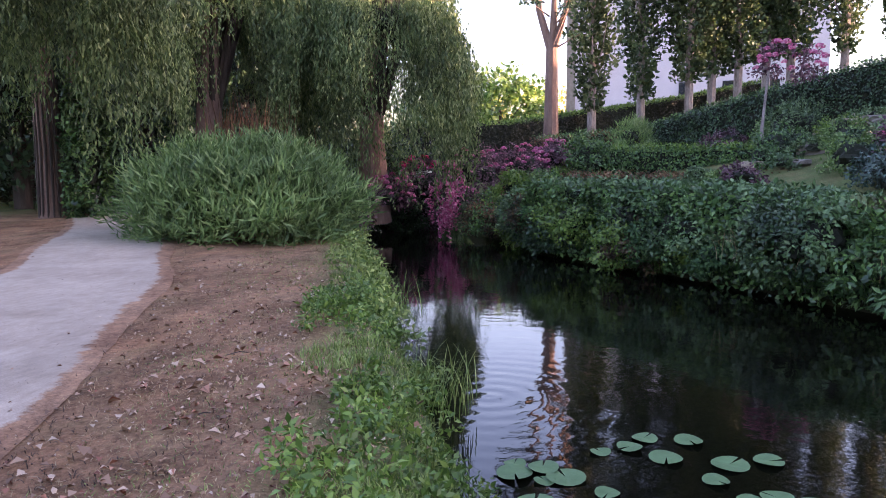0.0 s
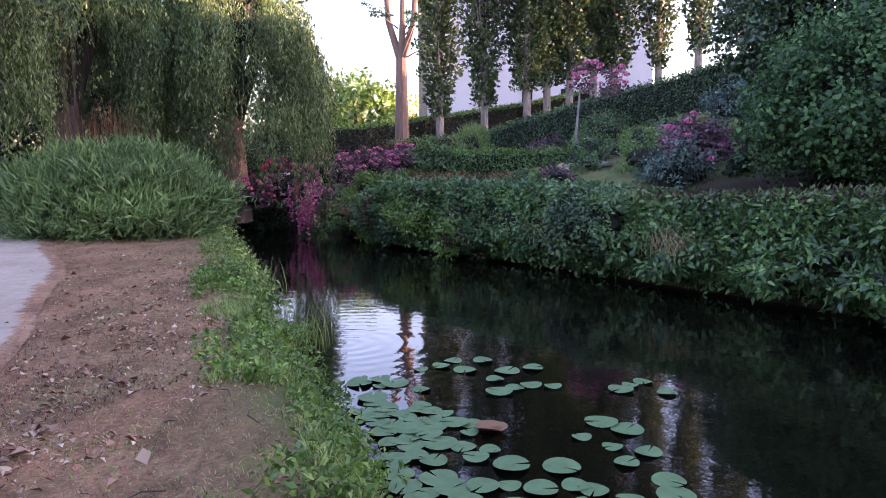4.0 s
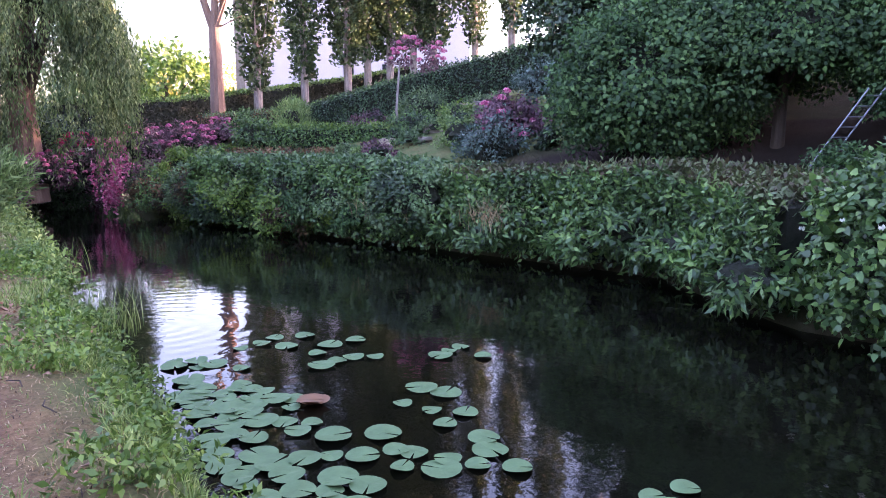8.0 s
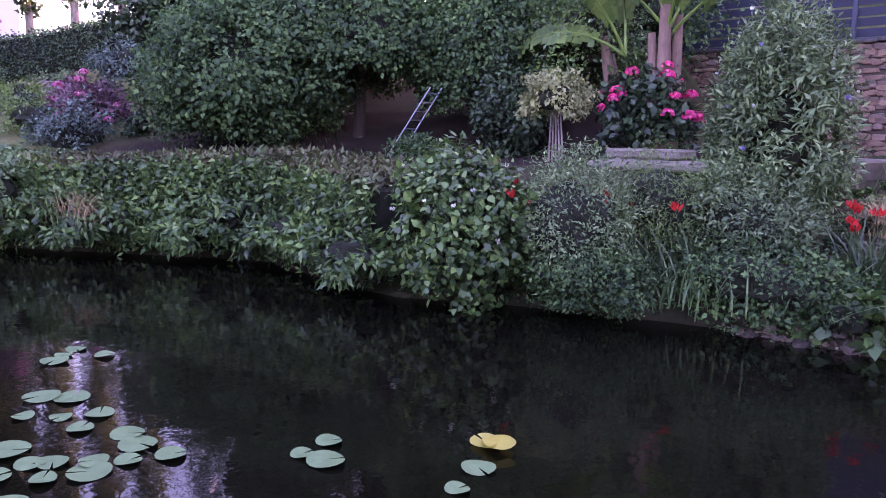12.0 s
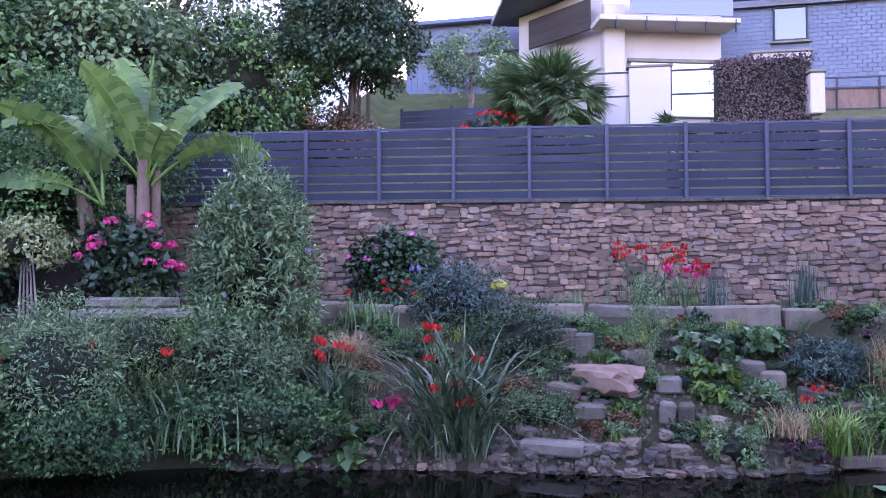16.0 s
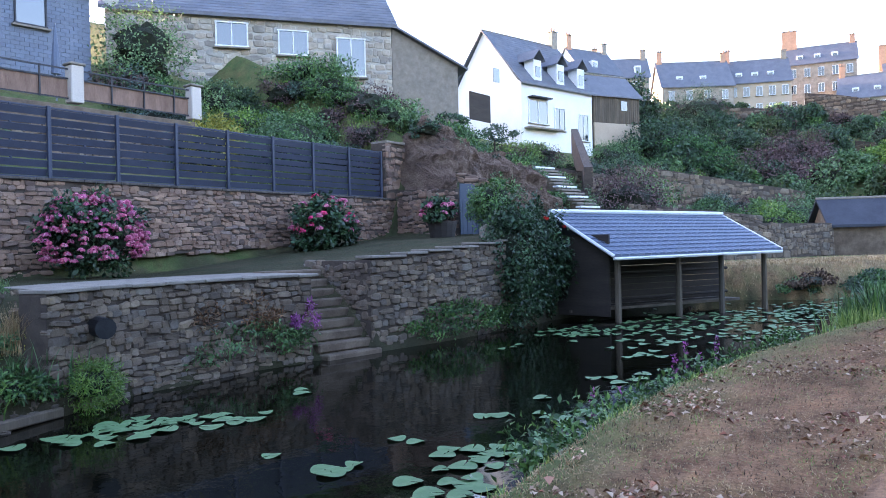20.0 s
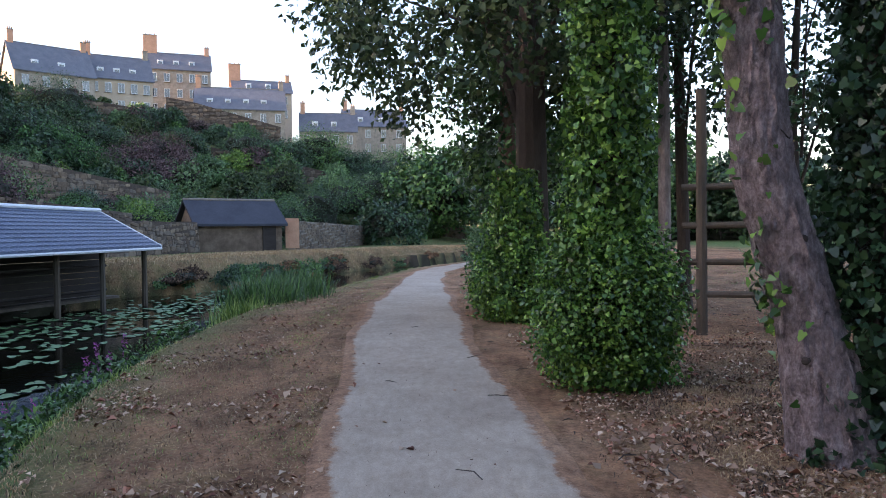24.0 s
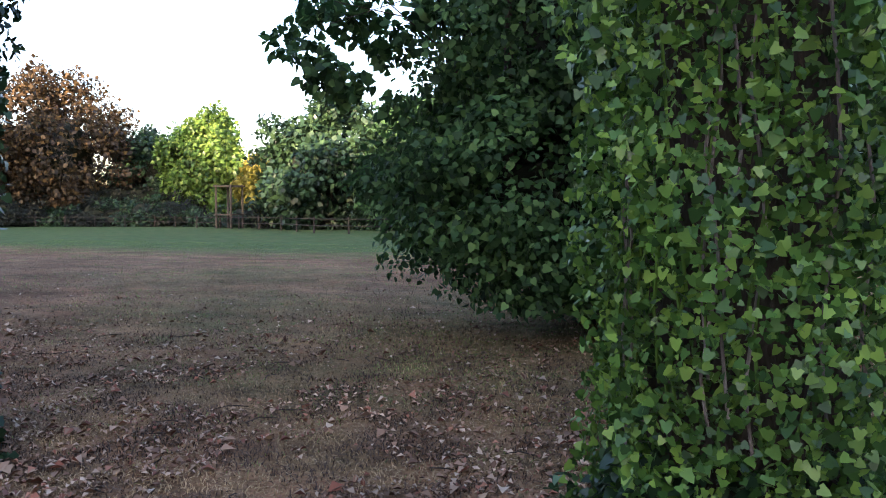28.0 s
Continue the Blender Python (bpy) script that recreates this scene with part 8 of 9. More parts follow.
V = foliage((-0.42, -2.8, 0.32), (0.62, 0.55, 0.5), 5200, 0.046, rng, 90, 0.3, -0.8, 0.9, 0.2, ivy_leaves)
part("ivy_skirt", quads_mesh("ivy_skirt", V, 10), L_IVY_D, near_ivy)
for k in range(22):
    a = rng.uniform(-2.6, 0.2)
    z0, z1 = rng.uniform(0.1, 1.2), rng.uniform(1.4, 3.2)
    rr = 0.46
    pts = [(-0.42 + math.cos(a + 0.06 * math.sin(q * 9)) * rr, -2.95 + math.sin(a + 0.06 * math.sin(q * 9)) * -rr, z0 + (z1 - z0) * q) for q in np.linspace(0, 1, 7)]
    part("ivy_stem", Geo().tube(pts, [0.006] * 7, 5), L_FRESH if k % 2 else M_BARK, near_ivy)
# the leaning tree
lt = ivy_trunk("leaning_tree", "leaning bare grey trunk with scattered ivy", [(4.56, -2.9, -0.15), (4.58, -2.82, 0.35), (4.6, -2.68, 1.02), (4.6, -2.39, 1.94), (4.55, -2.24, 3.4), (4.5, -2.1, 7.0)], [0.34, 0.265, 0.225, 0.20, 0.19, 0.14], 130, 0.07, L_IVY, 8, M_BARK_L, off=0.05, scaly=0.045)
rg = np.random.default_rng(51)
for k in range(90):
    a, z0, span = rg.uniform(0, 6.283), rg.uniform(0.1, 4.2), rg.uniform(0.25, 0.8)
    pts = []
    for u in np.linspace(0, 1, 6):
        z = z0 + 0.05 * math.sin(u * 3.1 + k) + 0.03 * u
        q = [np.interp(z, [0.35, 1.02, 1.94, 3.4, 7], v) for v in ((4.58, 4.6, 4.6, 4.55, 4.5), (-2.82, -2.68, -2.39, -2.24, -2.1), (0.265, 0.225, 0.20, 0.19, 0.14))]
        w = a + (u - 0.5) * span
        pts.append((q[0] + math.cos(w) * q[2] * 0.985, q[1] + math.sin(w) * q[2] * 0.985, z))
    part("bark_wrinkle", Geo().tube(pts, [0.002, 0.006, 0.008, 0.009, 0.006, 0.002], 5), M_BARK_L if k % 4 else M_BARK_D, lt)
for k in range(4):
    z, a = 0.7 + 0.83 * k, 2.4 + 1.1 * math.sin(k * 2.1)
    q = [np.interp(z, [0.35, 1.02, 1.94, 3.4, 7], v) for v in ((4.58, 4.6, 4.6, 4.55, 4.5), (-2.82, -2.68, -2.39, -2.24, -2.1), (0.265, 0.225, 0.20, 0.19, 0.14))]
    c = Vector((q[0] + math.cos(a) * q[2], q[1] + math.sin(a) * q[2], z))
    d = Vector((math.cos(a), math.sin(a), 0))
    part("knot", Geo().tube([c - d * 0.03, c + d * 0.012, c + d * 0.02], [0.034, 0.026, 0.012], 8), M_BARK_D, lt, "dark knot in the bark")
rg = np.random.default_rng(52)
n = 900
z = rg.uniform(0.9, 6.5, n)
a = rg.normal(0.55, 0.55, n)
qx, qy, qr = [np.interp(z, [0.35, 1.02, 1.94, 3.4, 7], v) for v in ((4.58, 4.6, 4.6, 4.55, 4.5), (-2.82, -2.68, -2.39, -2.24, -2.1), (0.265, 0.225, 0.20, 0.19, 0.14))]
a = a + 1.0
out = np.stack([np.cos(a), np.sin(a), 0 * a], -1)
P = np.c_[qx, qy, z] + out * (qr + rg.uniform(0.01, 0.1, n))[:, None]
keep = np.sin(z * 2.3) + rg.normal(0, 0.6, n) > 0.1
V = ivy_leaves(P, unit(np.array([0, 0, -0.8]) + ball(n, rg) * 0.8), unit(out + ball(n, rg) * 0.5), 0.07 * rg.uniform(0.6, 1.3, n), 0.066 * rg.uniform(0.6, 1.3, n))
tagged(part("ivy_strand", quads_mesh("ivy_strand", V[keep], 10), L_IVY, lt, "ivy climbing one side of the trunk"), kind="stuff")
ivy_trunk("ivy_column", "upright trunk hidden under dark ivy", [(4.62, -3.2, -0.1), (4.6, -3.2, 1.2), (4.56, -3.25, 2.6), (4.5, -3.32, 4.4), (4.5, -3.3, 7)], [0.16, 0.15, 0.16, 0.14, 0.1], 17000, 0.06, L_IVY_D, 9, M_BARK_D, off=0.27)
bush("ground_ivy", "leaf litter and ivy at the foot of the leaning tree", (4.45, -3.05, 0.06), (0.5, 0.45, 0.22), 420, 0.07, L_IVY_D, "", "ivy", 0.8, heart=0)
# ivy trees beside the path
ivy_trunk("ivy_tree", "tree smothered in ivy with a bushy foot", [(7.2, -1.95, -0.1), (7.2, -1.95, 1.5), (7.22, -1.95, 4), (7.25, -2.0, 8)], [0.25, 0.2, 0.18, 0.14], 26000, 0.058, L_IVY, 10, M_BARK_D, off=0.26, skirt=(0.74, 1.7), skirt_n=21000)
ivy_trunk("ivy_tree", "ivy-grown trunk beside the towpath", [(12.9, -1.75, -0.1), (12.9, -1.75, 0.8), (12.92, -1.78, 1.8), (12.95, -1.82, 2.7)], [0.3, 0.27, 0.22, 0.05], 8000, 0.07, L_IVY, 11, M_BARK_D, off=0.3, skirt=(0.8, 1.4), skirt_n=9500)
bush("path_bush", "leafy bush at the edge of the towpath", (14.6, -1.6, 0.6), (0.85, 0.6, 0.8), 4200, 0.10, L_HEDGE, "", "bush", low=-0.9)
limb_tree("path_tree", "broadleaf tree leaning over the towpath", (13.9, -2.2, 0), 8.5, 0.34, ((13.6, -1.2, 5.8), (3.6, 3.2, 2.9)), 17000, 0.15, L_POPLAR, M_BARK_D, 12, 41, clump=0.2, k=210, low=-0.75)
limb_tree("path_tree", "broadleaf tree behind the ivy trunks", (16.2, -1.9, 0), 9, 0.22, ((16.8, -3.2, 5.0), (3.2, 2.6, 3.6)), 15000, 0.16, L_HEDGE, M_BARK_R, 10, 42, clump=0.2, k=190, low=-0.9)
limb_tree("path_tree", "broadleaf tree with drooping outer twigs", (13.4, -5.0, 0.1), 9, 0.12, ((11.0, -3.8, 6.9), (2.6, 2.4, 2.4)), 9000, 0.14, L_POPLAR, M_BARK_D, 9, 43, clump=0.2, k=150)
bush("path_bush", "rounded bush where the towpath bends", (37.6, -4.0, 1.0), (1.5, 1.4, 1.3), 7000, 0.13, L_OSIER, "", "bush", low=-0.8)
solo("thin_trunk", Geo().tube([(12.6, -4.35, 0), (12.62, -4.35, 4), (12.65, -4.3, 8)], [0.12, 0.1, 0.08], 9), M_BARK, "slim pale trunk behind the ivy tree", "trunk")
# overhanging leaves high up by the eye
limb_tree("edge_tree", "tree at the edge of the park with dangling leaves", (4.5, -3.3, 4.0), 4.0, 0.12, ((4.4, -3.6, 5.8), (2.3, 2.1, 1.5)), 3800, 0.12, L_IVY_D, M_BARK_D, 8, 44, clump=0.22, k=80)
# wooden exercise ladder
wl_ = thing("wooden_ladder_frame", "timber climbing frame with round rungs", "climbing frame")
PA, PB = Vector((10.46, -4.19, 0)), Vector((10.05, -5.12, 0))
for c, h in ((PA, 3.66), (PB, 3.66), (PB + Vector((0.35, -0.3, 0)), 1.25)):
    z = float(height(c.x, c.y))
    part("post", Geo().tube([(c.x, c.y, z - 0.2), (c.x, c.y, z + h * 0.5), (c.x, c.y, h)], [0.085, 0.08, 0.078], 10), M_WOOD, wl_)
dp = (PB - PA).normalized()
for z in (0.63, 1.11, 1.65, 2.22):
    part("rung", Geo().tube([PA - dp * 0.28 + Vector((0, 0, z)), PB + dp * 0.12 + Vector((0, 0, z + 0.01))], [0.05, 0.05], 9), M_WOOD, wl_)
# lime tree with low sweeping branches
limb_tree("lime_tree", "large dark lime with branches sweeping the ground", (1.3, -10.2, 0.2), 8, 0.4, ((0.9, -9.7, 3.6), (2.9, 2.8, 3.5)), 62000, 0.085, L_LIME, M_BARK_D, 12, 45, clump=0.2, k=260, low=-0.92, aspect=0.85, maker=heart_leaves, heart=0.62)
lime_low = limb_tree("lime_tree", "low outer branches of the lime sweeping the grass", (1.5, -9.9, 0.2), 3.0, 0.16, ((1.5, -9.2, 1.85), (2.8, 2.2, 1.5)), 40000, 0.085, L_LIME, M_BARK_D, 10, 47, clump=0.22, k=200, low=-0.9, aspect=0.85, maker=heart_leaves, heart=0.55)
limb_tree("lime_tree", "hanging outer branch of the lime", (2.4, -8.8, 1.0), 3.6, 0.08, ((3.6, -7.6, 3.5), (1.2, 0.9, 0.9)), 1900, 0.11, L_LIME, M_BARK_D, 5, 46, clump=0.25, k=26, aspect=0.85, maker=heart_leaves)
# far park trees
# leaf colour paints the light: yellow or fresh for sunlit trees, dark for unlit
PARK = [(63.0, -53.6, 15, 7.5, L_COPPER, "copper-leaved tree across the lawn"), (67.1, -45.1, 11, 6.5, L_COPPER, "dark copper tree across the lawn"), (56.7, -60.3, 10, 5.5, L_DARK, "dark tree across the lawn"), (49.5, -59.0, 11.5, 4.2, L_FRESH, "yellow-green tree across the lawn, low sun painted into its leaves"), (72.1, -34.5, 10, 6, L_DARK, "dark tree across the lawn"),
        (39.2, -56.1, 7, 3.2, L_YEL, "tree across the lawn with golden sunlight painted into its leaves"), (29.4, -49.1, 9.5, 6.0, L_DARK, "broad blue-green tree across the lawn"), (21.2, -48.0, 9, 5.5, L_LIME, "broad green tree across the lawn"), (13.0, -46.8, 10, 6, L_DARK, "dark tree across the lawn"), (79.2, -25.7, 12, 7, L_HEDGE, "broad green tree across the lawn"), (71.7, -12.4, 12, 6, L_DARK, "tree beyond the towpath"), (3.5, -51.9, 11, 7, L_HEDGE, "broad tree across the lawn"), (-6.9, -49.0, 11, 7, L_DARK, "broad tree across the lawn"), (-19.2, -46.2, 11, 7, L_HEDGE, "broad tree across the lawn"), (84.8, -3.0, 12, 6, L_HEDGE, "tree beyond the towpath")]
for i, (x, y, h, r, m, lb) in enumerate(PARK):
    limb_tree("park_tree", lb, (x, y, 0.4), h * 0.8, 0.35, ((x, y, h * 0.52), (r, r, h * 0.48)), 15000, 0.46, m, M_BARK_D, 9, 100 + i, group="park trees", clump=0.24, k=85, low=-0.85, heart=0.55, aspect=0.7)
# near-black leaves paint the shade below the far trees
hedge("park_hedge", "hedge at the far edge of the lawn, painted dark as tree shade", [(83, -21, 0.2, 3.0), (71, -43, 0.2, 3.8), (57, -56, 0.2, 4.0), (45, -61.5, 0.2, 3.4), (36, -60, 0.2, 3.0), (22, -52, 0.2, 3.2), (5, -50, 0.2, 3.2), (-12, -50, 0.2, 3.0)], 2.0, 0, 0, 16000, 0.4, L_SHADE_HEDGE, seed=19)
# shrub row added to fill in the dark band of shade under the canopies
rng = np.random.default_rng(170)
for i in range(20):
    u = i / 19
    x, y = np.interp(u, [0, 0.3, 0.6, 1], [72, 60, 47, 8]), np.interp(u, [0, 0.3, 0.6, 1], [-33.5, -48.5, -53.0, -42.0])
    r = rng.uniform(1.5, 2.6)
    bush("park_shade_shrub", "shrub under the park trees, painted dark for the canopy's shade", (float(x), float(y), r * 0.5), (r * 1.3, r, r * 0.85), 1500, 0.3, [L_DARK, L_IVY_D, L_SHADE_HEDGE][i % 3], "park shrubs", "shrub", 0.6, low=-0.7, seed=900 + i)
limb_tree("path_tree", "leafy young tree behind the climbing frame", (12.2, -6.6, 0.1), 6.5, 0.1, ((11.6, -6.0, 5.2), (2.1, 2.0, 2.4)), 8000, 0.13, L_IVY_D, M_BARK_D, 9, 49, clump=0.22, k=110)
pf = thing("park_fence", "low wooden post and rail fence beyond the lawn", "fence")
fpts = [(73.6, -30.3), (60.2, -45.8), (47.6, -50.2), (38.2, -47.2), (29.7, -43.1), (24.2, -38.6), (15.9, -36.5), (5.9, -36.5), (-6.1, -36.8)]
for i in range(len(fpts) - 1):
    a, b = Vector(fpts[i]), Vector(fpts[i + 1])
    n = max(2, int((b - a).length / 2.6))
    for k in range(n):
        c = a + (b - a) * (k / n)
        z = float(height(c.x, c.y))
        part("post", Geo().tube([(c.x, c.y, z - 0.1), (c.x, c.y, z + 1.0)], [0.06, 0.055], 7), M_WOOD_D, pf)
    for zz in (0.45, 0.85):
        part("rail", Geo().tube([(a.x, a.y, float(height(a.x, a.y)) + zz), (b.x, b.y, float(height(b.x, b.y)) + zz)], [0.035, 0.035], 6), M_WOOD_D, pf)
pg = thing("play_frame", "timber play tower in the far playground", "play frame")
for x, y in ((37, -47), (38.4, -47), (37, -48.4), (38.4, -48.4)):
    part("post", Geo().tube([(x, y, 0.3), (x, y, 3.8)], [0.09, 0.09], 7), M_WOOD, pg)
for z in (1.5, 3.7):
    part("platform", Geo().box(37.7, -47.7, z, 1.7, 1.7, 0.12), M_WOOD, pg)
# bushes on the hillside across the water
HB = [(31.8, 18.6, 1.6, 1.5, L_GREY), (35.0, 18.3, 1.5, 1.3, L_BLUE), (38.5, 22.0, 2.6, 2.3, L_DORMANT), (35.5, 17.5, 0.9, 0.6, L_OSIER), (39, 18.0, 0.9, 0.6, L_RUST), (43, 24, 2.6, 2.2, L_HEDGE), (47, 21, 2.0, 1.7, L_OSIER), (52, 19, 2.4, 2.0, L_FRESH), (57, 15, 2.6, 2.2, L_HEDGE), (62, 12, 2.8, 2.4, L_DARK), (68, 12, 3.2, 2.8, L_HEDGE), (76, 10, 3.6, 3.2, L_DARK), (88, 5, 4, 3.6, L_DARK), (60, 20, 3.2, 2.6, L_OSIER), (70, 15, 3.6, 3.0, L_DARK), (82, 8, 4, 3.4, L_HEDGE), (48, 29, 2.4, 2.0, L_DARK), (62, 36, 2.0, 1.6, L_HEDGE), (70, 33, 2.6, 2.0, L_DARK), (78, 38, 3.5, 3.4, L_DARK), (88, 30, 4, 3, L_DORMANT), (98, 22, 4, 3, L_DARK), (108, 14, 5, 3.5, L_HEDGE), (95, 44, 4, 3.6, L_DARK), (120, 30, 4, 2.6, L_DARK), (128, 18, 4, 2.6, L_HEDGE), (118, 4, 6, 4, L_HEDGE), (104, 0, 6, 4.4, L_DARK), (92, -2, 5, 4, L_HEDGE),
      (12.9, 23.0, 1.0, 1.1, L_YEL), (14.6, 23.5, 0.9, 0.7, L_OSIER), (16.8, 24.0, 1.7, 1.3, L_OSIER), (19.0, 26.0, 1.7, 1.2, L_HEDGE), (14.6, 32, 2.0, 2.3, L_GREY), (22.5, 25.0, 1.8, 0.9, L_OSIER), (25.0, 24.5, 1.8, 0.9, L_HEDGE), (28.2, 26.5, 1.5, 0.9, L_DARK), (21.5, 29, 2.2, 1.0, L_HEDGE), (33, 26.5, 1.2, 0.8, L_FRESH), (6.0, 24.3, 0.9, 0.6, L_OSIER), (-12, 22, 1.8, 1.6, L_DARK), (-9.5, 22.5, 1.5, 1.2, L_RUST), (-14, 20, 2.2, 2.2, L_HEDGE)]
for i, (x, y, r, rz, m) in enumerate(HB):
    z = float(height(x, y))
    bush("hillside_bush", "bush on the terraced hillside gardens", (x, y, z + rz * 0.7), (r, r, rz), int(1600 + 900 * r), 0.10 + 0.025 * r, m, "hillside bushes", "bush", low=-0.7, seed=200 + i)
hedge("brown_hedge", "clipped brown dormant hedge below the slate house", [(2.25, 24.5, 5.6, 8.12), (4.9, 24.6, 5.6, 8.12)], 0.9, 0, 0, 7000, 0.09, L_DORMANT, seed=77)
for i, (x, y, s) in enumerate([(31.0, 25.6, 1.3), (28.6, 26.6, 1.0)]):
    z = float(height(x, y))
    limb_tree("cloud_pruned_pine", "small flat-topped cloud-pruned pine", (x, y, z), 1.6 * s, 0.08, ((x, y, z + 1.8 * s), (1.1 * s, 0.9 * s, 0.35 * s)), 900, 0.14, L_DARK, M_BARK_D, 4, 60 + i, cat="tree")
for i, (x, y) in enumerate([(67, 46), (78, 44)]):
    z = float(height(x, y))
    limb_tree("dark_pine", "dark conifer beside the upper houses", (x, y, z - 1), 8, 0.3, ((x, y, z + 5.2), (2.6, 2.6, 4.2)), 4200, 0.35, L_DARK, M_BARK_D, 6, 63 + i, heart=0.6)
# trees behind the garden fence
limb_tree("evergreen_tree", "dense dark evergreen behind the fence", (-8.8, 22.4, 4.4), 5.2, 0.16, ((-8.9, 22.3, 9.2), (2.3, 2.0, 1.9)), 20000, 0.15, L_DARK, M_BARK_D, 8, 70, k=160, clump=0.26, low=-0.8, heart=0.6)
for k in range(4):
    solo("bare_stem", Geo().tube([(-9.4 + 0.35 * k, 22.4, 4.4), (-9.2 + 0.3 * k, 22.4, 7.4)], [0.08, 0.06], 7), M_BARK_D, "slim dark stem under the evergreen", "trunk", group="evergreen stems")
limb_tree("evergreen_tree", "leafy trees at the end of the fence", (-12.6, 21.5, 3.2), 6, 0.22, ((-12.6, 21.5, 7.6), (3.0, 2.6, 2.6)), 11000, 0.17, L_HEDGE, M_BARK_D, 8, 71, k=150, clump=0.26, low=-0.9, heart=0.6)
limb_tree("olive_tree", "grey-leaved olive tree by the blue house", (-6.0, 27.2, 6.4), 3, 0.13, ((-6.0, 27.2, 9.6), (1.75, 1.5, 1.25)), 5200, 0.12, L_GREY, M_BARK, 8, 72, k=110, clump=0.24)
limb_tree("park_tree", "tall bare-topped trees behind the garden", (-15, 22, 4), 9, 0.3, ((-15.5, 22, 9), (4, 3.5, 4)), 9000, 0.2, L_POPLAR, M_BARK_D, 12, 73, k=120, clump=0.2)
bush("red_rose", "red flowering bush beyond the fence", (-4.4, 22.5, 6.2), (0.8, 0.5, 0.45), 500, 0.1, L_DARK, "", "bush", flowers=[(F_RED, 22, 0.13, "flat")], heart=0.4)


def palm(at, n, ln, seed, label):
    rng = np.random.default_rng(seed)
    t = thing("fan_palm", label, "palm", "palms")
    x, y, z = at
    part("trunk", Geo().tube([(x, y, z - 1.6), (x, y, z)], [0.2, 0.16], 9), M_BARK_D, t)
    for i in range(n):
        a, up = rng.uniform(0, 6.28), rng.uniform(-0.55, 1.1)
        d = Vector((math.cos(a) * math.cos(up), math.sin(a) * math.cos(up), math.sin(up)))
        b = Vector(at)
        tip = b + d * ln * 0.62
        fr = part("frond_stalk", Geo().tube([b, tip], [0.016, 0.01], 5), L_GREY, t)
        side = d.cross(Vector((0, 0, 1))).normalized()
        k = 24
        ang = np.linspace(-1.25, 1.25, k)
        D = np.array([tuple(d * math.cos(q) + side * math.sin(q) - Vector((0, 0, 0.25 + 0.3 * abs(q)))) for q in ang])
        V = leaves(np.repeat(np.array([tuple(tip)]), k, 0), unit(D), np.repeat(np.array([[0, 0, 1.0]]), k, 0) + ball(k, rng) * 0.2, np.full(k, ln * 0.5) * rng.uniform(0.85, 1.1, k), np.full(k, 0.085), 0.1)
        part("frond", quads_mesh("frond", V, 4), L_GREY, fr)


palm((-2.75, 23.4, 6.85), 110, 2.0, 3, "large grey-green fan palm beyond the fence")
palm((0.9, 22.4, 5.3), 9, 1.3, 4, "young fan palm just above the fence")

# the overgrown bank between hedge and garden
limb_tree("bank_tree", "dense broad-leaved tree over the bank", (-17.0, 8.4, 1.0), 3.2, 0.14, ((-16.9, 7.6, 2.75), (2.5, 2.3, 1.9)), 27000, 0.115, L_LIME, M_BARK_D, 8, 80, k=140, clump=0.27, low=-0.9, heart=0.58, aspect=0.7)
limb_tree("bank_tree", "dense broad-leaved tree over the bank", (-15.6, 9.8, 1.0), 3.4, 0.14, ((-15.2, 9.8, 3.5), (2.2, 2.0, 1.5)), 25500, 0.113, L_LIME, M_BARK_D, 8, 81, k=120, clump=0.28, low=-0.6, heart=0.58, aspect=0.7)
limb_tree("bank_tree", "leafy tree rising behind the bank", (-20, 11.5, 2.0), 4.5, 0.16, ((-19.5, 10.8, 4.6), (2.8, 2.6, 2.3)), 14250, 0.156, L_DARK, M_BARK_D, 8, 82, k=150, clump=0.25, low=-0.8, heart=0.66)
bush("ivy_mass", "rounded mass of dark ivy hanging over the bank", (-12.9, 11.3, 3.15), (1.75, 1.5, 1.65), 22500, 0.094, L_LIME, "", "ivy", 0.75, k=150, clump=0.24, low=-0.75)
bush("ivy_mass", "dark ivy curtain beside the ladder", (-11.6, 10.9, 2.0), (0.9, 0.8, 1.2), 6300, 0.094, L_DARK, "", "ivy", 0.7, low=-0.95)
bush("bank_bush", "bushy growth behind the ivy", (-11.9, 14.2, 4.3), (2.4, 1.8, 1.8), 12000, 0.117, L_LIME, "", "bush", 0.6, low=-0.9)
bush("bank_bush", "leafy bush at the foot of the ladder", (-11.6, 8.6, 0.85), (0.8, 0.7, 0.55), 2850, 0.094, L_LIME, "", "bush", low=-0.8)
bush("bank_bush", "bushes closing the top of the bank", (-24, 13, 5), (3.2, 2.6, 2.4), 10500, 0.156, L_DARK, "", "bush", low=-0.9)


# ---- water lilies ----
def pad_geo(g, x, y, r, rng, z=WATER + 0.012):
    a0 = rng.uniform(0, 6.28)
    n = 17
    tilt = rng.normal(0, 0.04, 2)
    ring = []
    for k in range(n):
        a = a0 + 0.1 + (6.283 - 0.2) * k / (n - 1)
        rr = r * (1 + 0.05 * math.sin(3 * a + a0))
        ring.append((x + math.cos(a) * rr, y + math.sin(a) * rr * 0.92, z + abs(tilt[0]) * 0.3 * rr + 0.012 * math.sin(2 * a + a0) + 0.006))
    g.add([(x, y, z + 0.004)] + ring, [(0, k + 1, k + 2) for k in range(n - 1)])


